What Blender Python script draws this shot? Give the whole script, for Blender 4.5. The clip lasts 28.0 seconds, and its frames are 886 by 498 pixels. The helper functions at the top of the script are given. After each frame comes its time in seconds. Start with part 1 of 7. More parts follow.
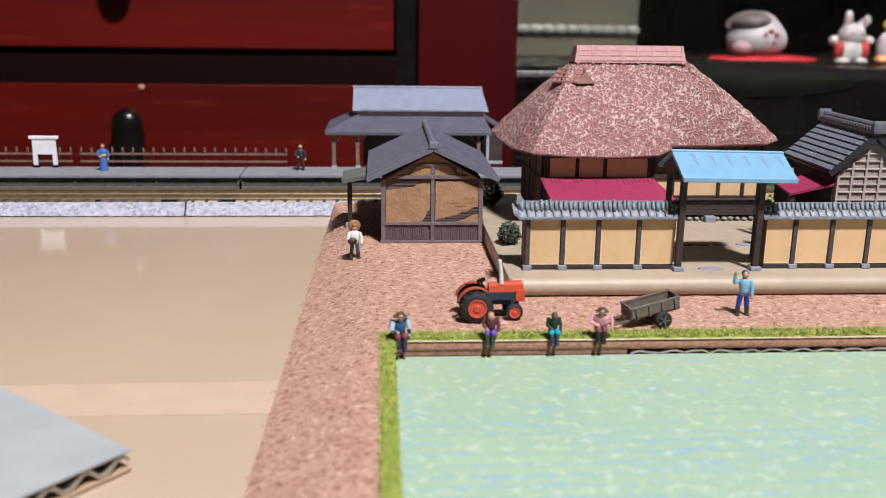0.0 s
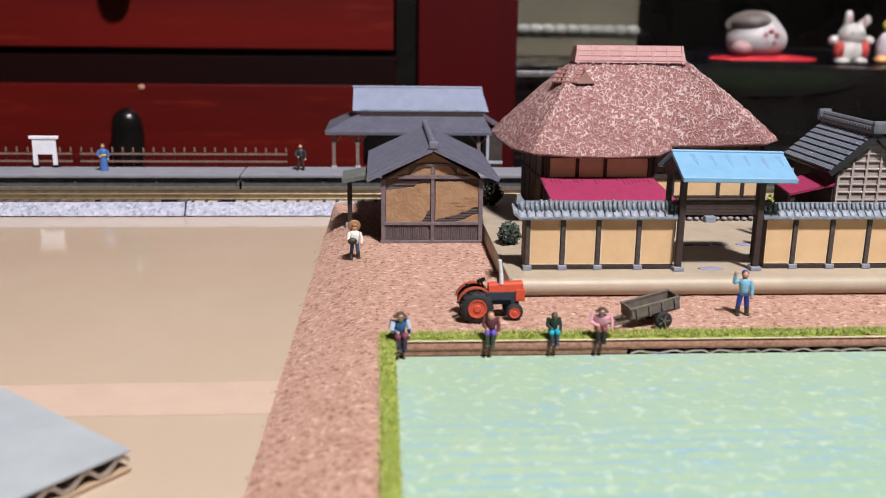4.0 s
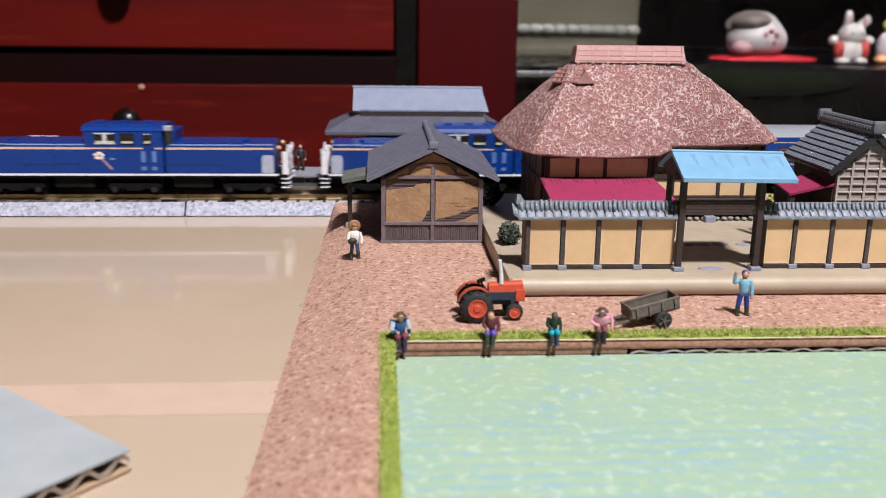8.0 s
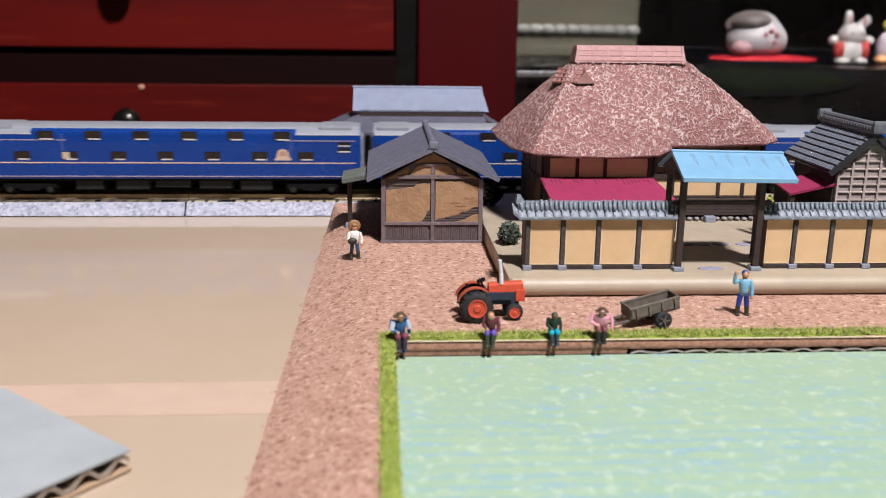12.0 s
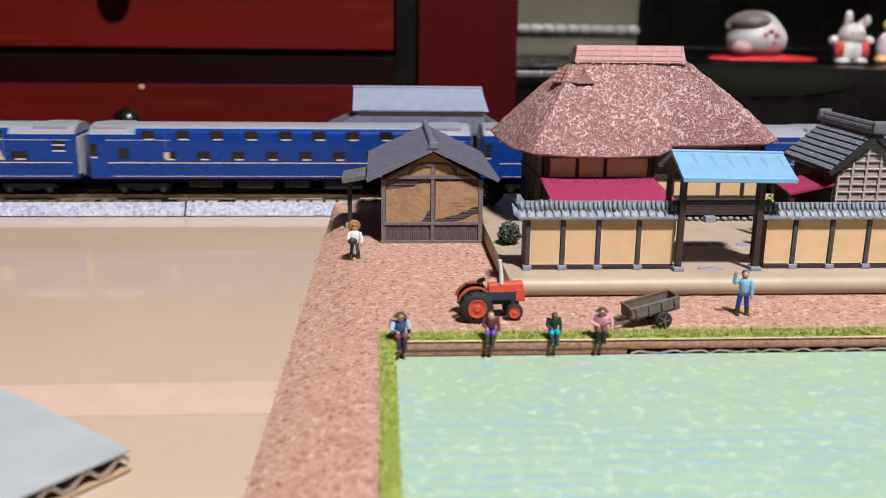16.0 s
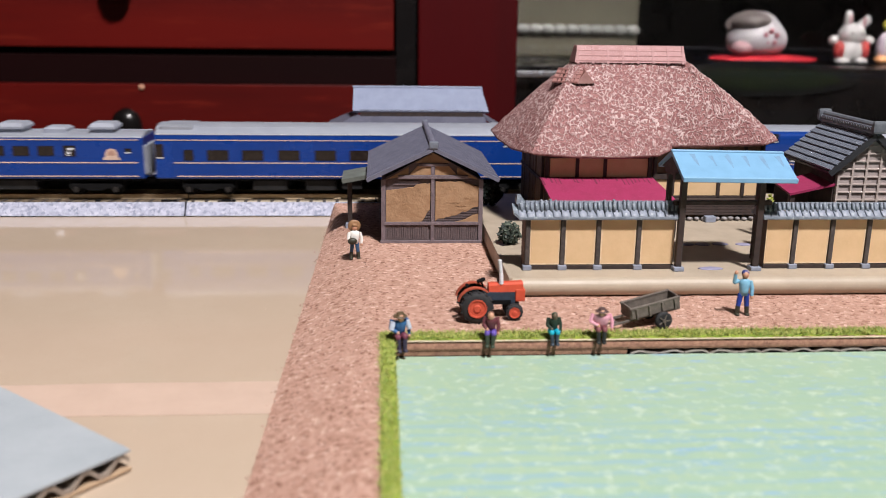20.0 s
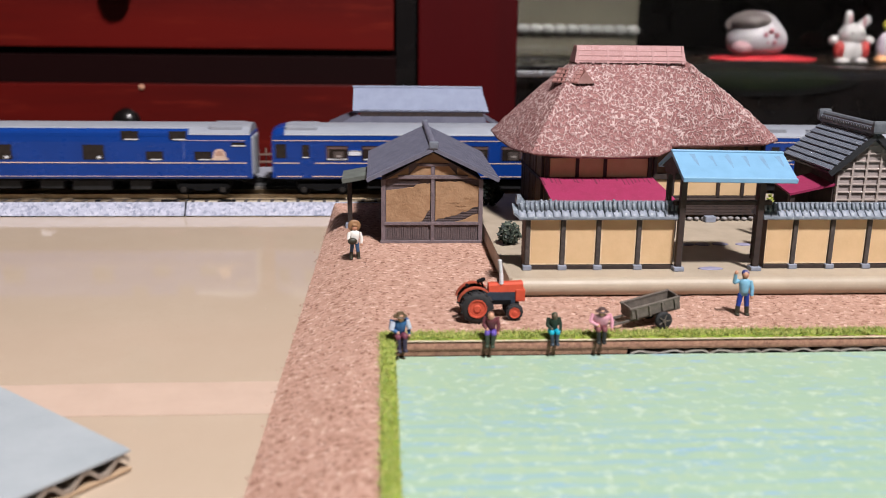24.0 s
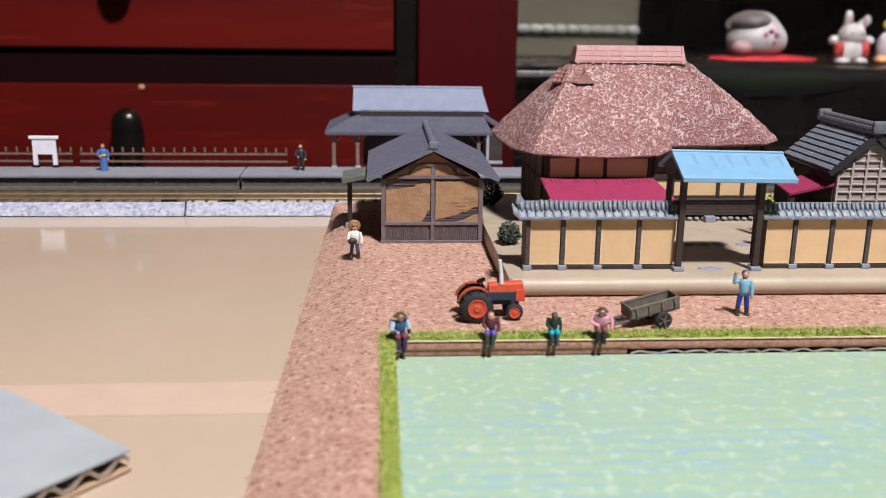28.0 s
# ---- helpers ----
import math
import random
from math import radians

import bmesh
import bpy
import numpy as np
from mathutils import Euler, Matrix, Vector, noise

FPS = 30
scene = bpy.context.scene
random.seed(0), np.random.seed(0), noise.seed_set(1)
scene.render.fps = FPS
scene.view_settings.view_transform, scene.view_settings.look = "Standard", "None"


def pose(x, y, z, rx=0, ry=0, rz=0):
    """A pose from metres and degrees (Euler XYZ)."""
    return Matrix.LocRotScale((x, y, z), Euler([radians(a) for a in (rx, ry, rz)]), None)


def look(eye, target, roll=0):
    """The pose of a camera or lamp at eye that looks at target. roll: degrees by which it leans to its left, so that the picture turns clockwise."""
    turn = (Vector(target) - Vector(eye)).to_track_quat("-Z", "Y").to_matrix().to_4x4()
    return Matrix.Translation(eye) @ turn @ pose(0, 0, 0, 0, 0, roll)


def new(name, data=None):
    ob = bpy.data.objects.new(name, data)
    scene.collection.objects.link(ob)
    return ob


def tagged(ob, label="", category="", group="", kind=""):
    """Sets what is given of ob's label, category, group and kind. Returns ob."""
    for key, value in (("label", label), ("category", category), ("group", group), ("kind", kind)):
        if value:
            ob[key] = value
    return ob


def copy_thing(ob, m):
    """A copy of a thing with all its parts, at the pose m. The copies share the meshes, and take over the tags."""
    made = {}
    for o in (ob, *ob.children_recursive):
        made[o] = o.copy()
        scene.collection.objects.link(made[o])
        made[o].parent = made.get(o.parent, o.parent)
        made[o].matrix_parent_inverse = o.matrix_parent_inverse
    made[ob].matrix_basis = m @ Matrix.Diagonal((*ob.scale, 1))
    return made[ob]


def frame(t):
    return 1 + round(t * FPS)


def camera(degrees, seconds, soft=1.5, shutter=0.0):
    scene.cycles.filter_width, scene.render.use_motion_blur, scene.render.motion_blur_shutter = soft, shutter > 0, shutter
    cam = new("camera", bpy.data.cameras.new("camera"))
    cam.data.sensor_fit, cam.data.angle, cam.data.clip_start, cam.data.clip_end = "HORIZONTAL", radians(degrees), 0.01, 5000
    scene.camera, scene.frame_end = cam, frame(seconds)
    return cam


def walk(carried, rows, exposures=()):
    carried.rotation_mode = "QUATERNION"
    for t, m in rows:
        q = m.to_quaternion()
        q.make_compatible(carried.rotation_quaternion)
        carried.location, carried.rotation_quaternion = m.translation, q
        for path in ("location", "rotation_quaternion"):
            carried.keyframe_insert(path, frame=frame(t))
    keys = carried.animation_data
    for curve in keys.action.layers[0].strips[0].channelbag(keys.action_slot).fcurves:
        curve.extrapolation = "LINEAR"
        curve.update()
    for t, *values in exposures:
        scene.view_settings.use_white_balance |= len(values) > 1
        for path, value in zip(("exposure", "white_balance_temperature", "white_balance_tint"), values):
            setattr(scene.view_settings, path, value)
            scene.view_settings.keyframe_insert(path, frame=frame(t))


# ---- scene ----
cam = camera(51.1, 28.0, soft=0.88, shutter=0.4)
EYE = (0.0, 0.0, 0.075)
yaw_, pitch_ = radians(4.0), radians(14.7)
AIM = (EYE[0] + math.sin(yaw_) * math.cos(pitch_), EYE[1] + math.cos(yaw_) * math.cos(pitch_), EYE[2] - math.sin(pitch_))
walk(cam, [(0.0, look(EYE, AIM, 0.8)), (28.0, look(EYE, AIM, 0.8))])
cam.data.dof.use_dof = True
cam.data.dof.focus_distance = 0.262
cam.data.dof.aperture_fstop = 23.0
scene.view_settings.exposure = 0.0

# world: a dim evening room, lit by its ceiling lamp
world = bpy.data.worlds.new("room_air")
scene.world = world
world.use_nodes = True
world.node_tree.nodes["Background"].inputs["Color"].default_value = (0.5, 0.5, 0.55, 1)
world.node_tree.nodes["Background"].inputs["Strength"].default_value = 0.02
LAMP = (0.38, -0.58, 1.60)
lamp_data = bpy.data.lights.new("ceiling_light", "AREA")
lamp_data.shape, lamp_data.size, lamp_data.energy, lamp_data.color = "DISK", 0.20, 84.0, (1.0, 0.952, 0.957)
lamp_ob = new("ceiling_light", lamp_data)
lamp_ob.matrix_world = look(LAMP, (0.05, 0.24, 0.0))

MM = 0.001
SIZE = {}          # size factor of each thing's meshes


# ---------- materials ----------
def node(nt, kind, **values):
    n = nt.nodes.new(kind)
    for k, v in values.items():
        n.inputs[k.replace("_", " ")].default_value = v
    return n


def surface(name, a, b=None, scale=400.0, rough=0.6, metal=0.0, bump=0.0, fine=2500.0, c=None, spec=0.5, stretch=(1, 1, 1),
            random_hue=0.0, lo=0.35, hi=0.65, coat=0.0, rough_var=0.12):
    """A worn surface: a and b mixed by a broad noise, c in fine specks, relief from a fine noise. Scales per metre."""
    m = bpy.data.materials.new(name)
    m.use_nodes = True
    nt = m.node_tree
    bsdf = nt.nodes["Principled BSDF"]
    bsdf.inputs["Metallic"].default_value = metal
    bsdf.inputs["Specular IOR Level"].default_value = spec
    bsdf.inputs["Coat Weight"].default_value = coat
    bsdf.inputs["Coat Roughness"].default_value = 0.12
    b = b or tuple(x * 0.8 for x in a)
    coords = nt.nodes.new("ShaderNodeTexCoord")
    info = nt.nodes.new("ShaderNodeObjectInfo")
    shift = nt.nodes.new("ShaderNodeVectorMath")
    shift.operation = "MULTIPLY_ADD"
    shift.inputs[1].default_value = stretch
    nt.links.new(coords.outputs["Object"], shift.inputs[0])
    nt.links.new(info.outputs["Random"], shift.inputs[2])
    broad = node(nt, "ShaderNodeTexNoise", Scale=scale, Detail=5.0, Roughness=0.6)
    nt.links.new(shift.outputs[0], broad.inputs["Vector"])
    ramp = nt.nodes.new("ShaderNodeMapRange")
    ramp.inputs["From Min"].default_value, ramp.inputs["From Max"].default_value = lo, hi
    nt.links.new(broad.outputs["Fac"], ramp.inputs["Value"])
    mix = nt.nodes.new("ShaderNodeMix")
    mix.data_type = "RGBA"
    mix.inputs["A"].default_value, mix.inputs["B"].default_value = (*a, 1), (*b, 1)
    nt.links.new(ramp.outputs["Result"], mix.inputs["Factor"])
    out = mix.outputs["Result"]
    small = node(nt, "ShaderNodeTexNoise", Scale=fine, Detail=3.0, Roughness=0.65)
    nt.links.new(shift.outputs[0], small.inputs["Vector"])
    if c:
        pick = nt.nodes.new("ShaderNodeMapRange")
        pick.inputs["From Min"].default_value, pick.inputs["From Max"].default_value = 0.58, 0.72
        nt.links.new(small.outputs["Fac"], pick.inputs["Value"])
        mix2 = nt.nodes.new("ShaderNodeMix")
        mix2.data_type = "RGBA"
        mix2.inputs["B"].default_value = (*c, 1)
        nt.links.new(out, mix2.inputs["A"])
        nt.links.new(pick.outputs["Result"], mix2.inputs["Factor"])
        out = mix2.outputs["Result"]
    if random_hue:
        hsv = nt.nodes.new("ShaderNodeHueSaturation")
        val = nt.nodes.new("ShaderNodeMapRange")
        val.inputs["To Min"].default_value, val.inputs["To Max"].default_value = 1 - random_hue, 1 + random_hue
        nt.links.new(info.outputs["Random"], val.inputs["Value"])
        nt.links.new(val.outputs["Result"], hsv.inputs["Value"])
        nt.links.new(out, hsv.inputs["Color"])
        out = hsv.outputs["Color"]
    nt.links.new(out, bsdf.inputs["Base Color"])
    rr = nt.nodes.new("ShaderNodeMapRange")
    rr.inputs["To Min"].default_value, rr.inputs["To Max"].default_value = max(0.02, rough - rough_var), min(1, rough + rough_var)
    nt.links.new(broad.outputs["Fac"], rr.inputs["Value"])
    nt.links.new(rr.outputs["Result"], bsdf.inputs["Roughness"])
    if bump:
        bp = node(nt, "ShaderNodeBump", Strength=1.0, Distance=bump * MM)
        nt.links.new(small.outputs["Fac"], bp.inputs["Height"])
        nt.links.new(bp.outputs["Normal"], bsdf.inputs["Normal"])
    return m


def islands(name, a, b, rough=0.7, bump=0.0):
    """Colour that differs from loose piece to loose piece of one mesh."""
    m = bpy.data.materials.new(name)
    m.use_nodes = True
    nt = m.node_tree
    bsdf = nt.nodes["Principled BSDF"]
    bsdf.inputs["Roughness"].default_value = rough
    geo = nt.nodes.new("ShaderNodeNewGeometry")
    ramp = nt.nodes.new("ShaderNodeValToRGB")
    ramp.color_ramp.elements[0].color, ramp.color_ramp.elements[1].color = (*a, 1), (*b, 1)
    nt.links.new(geo.outputs["Random Per Island"], ramp.inputs["Fac"])
    nt.links.new(ramp.outputs["Color"], bsdf.inputs["Base Color"])
    return m


def chips(name, cols, scale, rough, bump, dark=(0.1, 0.05, 0.03), crack=0.12, blotch=None):
    """Pressed granules: Voronoi cells, each with a colour of its own, with dark seams between some."""
    m = bpy.data.materials.new(name)
    m.use_nodes = True
    nt = m.node_tree
    bsdf = nt.nodes["Principled BSDF"]
    bsdf.inputs["Roughness"].default_value = rough
    bsdf.inputs["Specular IOR Level"].default_value = 0.25
    coords = nt.nodes.new("ShaderNodeTexCoord")
    warp = node(nt, "ShaderNodeTexNoise", Scale=scale * 0.8, Detail=2.0)
    nt.links.new(coords.outputs["Object"], warp.inputs["Vector"])
    add = nt.nodes.new("ShaderNodeVectorMath")
    add.operation = "MULTIPLY_ADD"
    add.inputs[1].default_value = (0.35 / scale,) * 3
    nt.links.new(warp.outputs["Color"], add.inputs[0])
    nt.links.new(coords.outputs["Object"], add.inputs[2])
    vor = node(nt, "ShaderNodeTexVoronoi", Scale=scale)
    nt.links.new(add.outputs[0], vor.inputs["Vector"])
    sep = nt.nodes.new("ShaderNodeSeparateColor")
    nt.links.new(vor.outputs["Color"], sep.inputs["Color"])
    ramp = nt.nodes.new("ShaderNodeValToRGB")
    while len(ramp.color_ramp.elements) < len(cols):
        ramp.color_ramp.elements.new(0.5)
    for i, (e, col) in enumerate(zip(ramp.color_ramp.elements, cols)):
        e.position, e.color = i / (len(cols) - 1), (*col, 1)
    nt.links.new(sep.outputs["Red"], ramp.inputs["Fac"])
    fine = node(nt, "ShaderNodeTexNoise", Scale=scale * 1.7, Detail=4.0, Roughness=0.7)
    nt.links.new(coords.outputs["Object"], fine.inputs["Vector"])
    gap = nt.nodes.new("ShaderNodeMapRange")
    gap.inputs["From Min"].default_value, gap.inputs["From Max"].default_value = 0.34 - crack, 0.40
    gap.inputs["To Min"].default_value, gap.inputs["To Max"].default_value = 1.0, 0.0
    nt.links.new(fine.outputs["Fac"], gap.inputs["Value"])
    mix = nt.nodes.new("ShaderNodeMix")
    mix.data_type = "RGBA"
    mix.inputs["B"].default_value = (*dark, 1)
    nt.links.new(gap.outputs["Result"], mix.inputs["Factor"])
    base = ramp.outputs["Color"]
    if blotch:
        broad = node(nt, "ShaderNodeTexNoise", Scale=blotch[1], Detail=3.0, Roughness=0.6)
        nt.links.new(coords.outputs["Object"], broad.inputs["Vector"])
        where = node(nt, "ShaderNodeMapRange", From_Min=0.52, From_Max=0.68, To_Min=0.0, To_Max=0.75)
        nt.links.new(broad.outputs["Fac"], where.inputs["Value"])
        stain = nt.nodes.new("ShaderNodeMix")
        stain.data_type = "RGBA"
        stain.inputs["B"].default_value = (*blotch[0], 1)
        nt.links.new(base, stain.inputs["A"])
        nt.links.new(where.outputs["Result"], stain.inputs["Factor"])
        base = stain.outputs["Result"]
    nt.links.new(base, mix.inputs["A"])
    nt.links.new(mix.outputs["Result"], bsdf.inputs["Base Color"])
    hsum = nt.nodes.new("ShaderNodeMath")
    hsum.operation = "MULTIPLY_ADD"
    hsum.inputs[1].default_value = 1.6
    nt.links.new(fine.outputs["Fac"], hsum.inputs[0])
    nt.links.new(sep.outputs["Green"], hsum.inputs[2])
    bp = node(nt, "ShaderNodeBump", Strength=1.0, Distance=bump * MM)
    nt.links.new(hsum.outputs[0], bp.inputs["Height"])
    nt.links.new(bp.outputs["Normal"], bsdf.inputs["Normal"])
    return m


def dry_brush_and_shade(name, deep, pale):
    """Model paint with a paler coat on the crests of a moulded relief, and shade painted into its pits."""
    m = bpy.data.materials.new(name)
    m.use_nodes = True
    nt = m.node_tree
    bsdf = nt.nodes["Principled BSDF"]
    bsdf.inputs["Roughness"].default_value = 0.7
    bsdf.inputs["Specular IOR Level"].default_value = 0.3
    at = nt.nodes.new("ShaderNodeAttribute")
    at.attribute_name = "crest"
    reach = node(nt, "ShaderNodeMapRange", From_Min=0.12, From_Max=0.66)
    nt.links.new(at.outputs["Fac"], reach.inputs["Value"])
    coords = nt.nodes.new("ShaderNodeTexCoord")
    grain = node(nt, "ShaderNodeTexNoise", Scale=900.0, Detail=3.0)
    nt.links.new(coords.outputs["Object"], grain.inputs["Vector"])
    mix = nt.nodes.new("ShaderNodeMix")
    mix.data_type = "RGBA"
    mix.inputs["A"].default_value, mix.inputs["B"].default_value = (*deep, 1), (*pale, 1)
    nt.links.new(reach.outputs["Result"], mix.inputs["Factor"])
    tone = node(nt, "ShaderNodeMapRange", To_Min=0.72, To_Max=1.25)
    nt.links.new(grain.outputs["Fac"], tone.inputs["Value"])
    hsv = nt.nodes.new("ShaderNodeHueSaturation")
    nt.links.new(tone.outputs["Result"], hsv.inputs["Value"])
    nt.links.new(mix.outputs["Result"], hsv.inputs["Color"])
    nt.links.new(hsv.outputs["Color"], bsdf.inputs["Base Color"])
    return m


def clear_glass(name, tint=(1, 1, 1), rough=0.0):
    m = bpy.data.materials.new(name)
    m.use_nodes = True
    bsdf = m.node_tree.nodes["Principled BSDF"]
    bsdf.inputs["Base Color"].default_value = (*tint, 1)
    bsdf.inputs["Transmission Weight"].default_value = 1.0
    bsdf.inputs["Roughness"].default_value = rough
    bsdf.inputs["IOR"].default_value = 1.45
    return m


def glow(name, col, power):
    m = bpy.data.materials.new(name)
    m.use_nodes = True
    bsdf = m.node_tree.nodes["Principled BSDF"]
    bsdf.inputs["Base Color"].default_value = (*col, 1)
    bsdf.inputs["Emission Color"].default_value = (*col, 1)
    bsdf.inputs["Emission Strength"].default_value = power
    return m


M_TAN = surface("glossy_tan_board", (0.475, 0.38, 0.29), (0.45, 0.355, 0.266), 24, 0.07, bump=0.0, fine=900, spec=0.5, c=(0.452, 0.358, 0.27), rough_var=0.05)
M_PALE = surface("pale_bare_board", (0.52, 0.39, 0.31), (0.48, 0.355, 0.28), 120, 0.55, bump=0.02, fine=3000, c=(0.5, 0.33, 0.25))
M_CORK = chips("brown_cork", [(0.26, 0.125, 0.086), (0.40, 0.22, 0.16), (0.50, 0.295, 0.225), (0.55, 0.335, 0.26), (0.48, 0.28, 0.21), (0.57, 0.355, 0.275), (0.53, 0.315, 0.24), (0.61, 0.39, 0.31), (0.55, 0.335, 0.26), (0.74, 0.53, 0.44)], 1250, 0.85, 0.30, (0.20, 0.09, 0.062), 0.04, blotch=((0.43, 0.25, 0.185), 330))
M_CORK_EDGE = surface("cut_cork_edge", (0.34, 0.18, 0.12), (0.20, 0.10, 0.068), 900, 0.9, bump=0.2, fine=3000, c=(0.42, 0.24, 0.16))
M_KRAFT = surface("kraft_cardboard", (0.42, 0.30, 0.19), (0.33, 0.22, 0.14), 500, 0.85, bump=0.03)
M_GREYCARD = surface("grey_card_face", (0.36, 0.395, 0.42), (0.31, 0.345, 0.37), 90, 0.6, bump=0.012, fine=4000, c=(0.44, 0.46, 0.46))
M_PAPER = surface("white_paper_liner", (0.66, 0.58, 0.42), (0.42, 0.34, 0.22), 700, 0.8)
M_GRAVEL = chips("grey_ballast", [(0.25, 0.27, 0.36), (0.37, 0.385, 0.49), (0.43, 0.445, 0.55), (0.46, 0.475, 0.58), (0.54, 0.55, 0.64)], 1000, 0.8, 0.25, (0.15, 0.16, 0.21), 0.06)
M_BED = chips("tan_track_bed", [(0.085, 0.062, 0.042), (0.13, 0.098, 0.066), (0.17, 0.13, 0.088), (0.24, 0.185, 0.13)], 900, 0.85, 0.25, (0.09, 0.06, 0.04), 0.05)
# lit copy of the track bed: its brightness is in the colour
M_BED_LIT = surface("pale_yellow_track_edge", (0.55, 0.485, 0.37), (0.42, 0.355, 0.25), 260, 0.6, bump=0.05)
M_RAIL = surface("nickel_silver_rail", (0.44, 0.34, 0.22), (0.32, 0.24, 0.15), 300, 0.4, metal=0.8)
M_WALLPOST = surface("weathered_dark_post", (0.075, 0.06, 0.055), (0.04, 0.032, 0.03), 700, 0.7, bump=0.06, c=(0.13, 0.11, 0.10))
M_TIE = surface("dark_brown_tie", (0.055, 0.042, 0.035), (0.03, 0.024, 0.02), 900, 0.7)
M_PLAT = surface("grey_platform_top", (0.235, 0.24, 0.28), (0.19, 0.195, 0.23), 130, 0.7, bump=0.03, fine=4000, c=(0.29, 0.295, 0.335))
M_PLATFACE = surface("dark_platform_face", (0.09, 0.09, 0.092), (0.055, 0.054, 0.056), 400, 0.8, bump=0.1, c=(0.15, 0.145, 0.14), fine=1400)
M_BROWN = surface("brown_plastic_timber", (0.13, 0.075, 0.055), (0.09, 0.052, 0.04), 500, 0.6, bump=0.02)
M_DARKWOOD = surface("dark_brown_timber", (0.045, 0.028, 0.024), (0.022, 0.015, 0.014), 500, 0.65, bump=0.02)
M_GREYWOOD = surface("grey_brown_boards", (0.125, 0.095, 0.098), (0.085, 0.064, 0.068), 600, 0.7, bump=0.04, c=(0.19, 0.155, 0.16))
M_OCHRE = surface("ochre_plaster", (0.365, 0.225, 0.125), (0.29, 0.17, 0.09), 220, 0.75, bump=0.3, fine=520)
M_FRAMEWOOD = surface("violet_grey_timber", (0.175, 0.138, 0.152), (0.12, 0.092, 0.102), 500, 0.6, bump=0.04, c=(0.26, 0.22, 0.24))
M_YELLOW = surface("pale_yellow_plaster", (0.68, 0.475, 0.275), (0.62, 0.425, 0.235), 160, 0.6, bump=0.05, fine=700, c=(0.66, 0.455, 0.26))
M_WORN = surface("pale_worn_plaster", (0.74, 0.58, 0.40), (0.66, 0.47, 0.28), 900, 0.65, bump=0.05)
M_SLATE = surface("slate_grey_roof", (0.142, 0.144, 0.195), (0.112, 0.113, 0.155), 300, 0.6, bump=0.03, c=(0.19, 0.185, 0.21))
M_METALROOF = surface("pale_blue_grey_roof", (0.24, 0.275, 0.375), (0.21, 0.24, 0.335), 200, 0.5, bump=0.02)
M_GREENROOF = surface("green_grey_roof", (0.12, 0.135, 0.12), (0.09, 0.10, 0.09), 300, 0.65, bump=0.03)
M_TILE = surface("blue_grey_tile", (0.22, 0.25, 0.295), (0.13, 0.155, 0.19), 520, 0.5, bump=0.16, c=(0.37, 0.42, 0.44), fine=900)
M_APRON = surface("lavender_grey_tile", (0.25, 0.275, 0.335), (0.19, 0.215, 0.265), 420, 0.5, bump=0.10, c=(0.36, 0.40, 0.43), fine=900)
M_KURATILE = surface("charcoal_tile", (0.175, 0.195, 0.24), (0.125, 0.14, 0.175), 500, 0.45, bump=0.12, fine=1800, c=(0.21, 0.22, 0.24))
M_STONE = surface("blue_grey_stone_pad", (0.26, 0.29, 0.36), (0.2, 0.22, 0.28), 600, 0.6)
M_STEP = surface("violet_grey_stone", (0.26, 0.25, 0.36), (0.22, 0.21, 0.30), 500, 0.6)
M_BASE = surface("glossy_beige_plastic", (0.40, 0.335, 0.255), (0.35, 0.29, 0.22), 120, 0.5, bump=0.01, c=(0.42, 0.34, 0.26))
M_CYAN = surface("sky_blue_paint", (0.185, 0.375, 0.56), (0.165, 0.335, 0.51), 250, 0.4, bump=0.02)
M_STREAK = surface("grey_streak", (0.15, 0.25, 0.375), (0.17, 0.32, 0.48), 700, 0.5)
M_PINK = surface("magenta_paint", (0.30, 0.026, 0.088), (0.26, 0.022, 0.074), 300, 0.5, bump=0.02, c=(0.32, 0.058, 0.13))
M_BLACK = surface("black_plastic", (0.0035, 0.0035, 0.004), (0.007, 0.007, 0.0075), 400, 0.8, spec=0.12)
M_RUBBER = surface("black_rubber", (0.012, 0.012, 0.014), (0.022, 0.022, 0.024), 900, 0.75)
M_RED = surface("orange_red_paint", (0.60, 0.085, 0.042), (0.52, 0.07, 0.035), 400, 0.35)
M_NAVY = surface("dark_blue_engine", (0.03, 0.045, 0.07), (0.02, 0.03, 0.05), 700, 0.5)
M_CHROME = surface("bright_metal", (0.8, 0.8, 0.82), (0.6, 0.6, 0.64), 900, 0.25, metal=0.9)
M_CART = surface("weathered_grey_wood", (0.15, 0.125, 0.105), (0.10, 0.084, 0.07), 800, 0.75, bump=0.03, c=(0.21, 0.18, 0.15))
M_WHITE = surface("white_plastic", (0.76, 0.765, 0.83), (0.68, 0.685, 0.75), 500, 0.45)
M_BLUE = surface("blue_train_paint", (0.004, 0.038, 0.225), (0.003, 0.033, 0.196), 80, 0.28, spec=0.35, coat=0.12, rough_var=0.04)
M_SILVER = surface("silver_grey_roof_paint", (0.29, 0.31, 0.355), (0.25, 0.27, 0.315), 120, 0.42, metal=0.1)
M_GOLD = surface("pale_gold_stripe", (0.66, 0.47, 0.37), (0.60, 0.42, 0.32), 500, 0.4)
M_PANE = surface("dark_window_glass", (0.013, 0.010, 0.009), (0.024, 0.018, 0.015), 700, 0.15, spec=0.35)
M_GREYPL = surface("light_grey_plastic", (0.38, 0.40, 0.45), (0.32, 0.34, 0.39), 400, 0.5)
M_MAHOG = surface("red_mahogany", (0.120, 0.0064, 0.0046), (0.056, 0.0033, 0.0030), 14, 0.42, bump=0.02, fine=160, stretch=(0.10, 1, 1), coat=0.02, c=(0.145, 0.012, 0.007), spec=0.22)
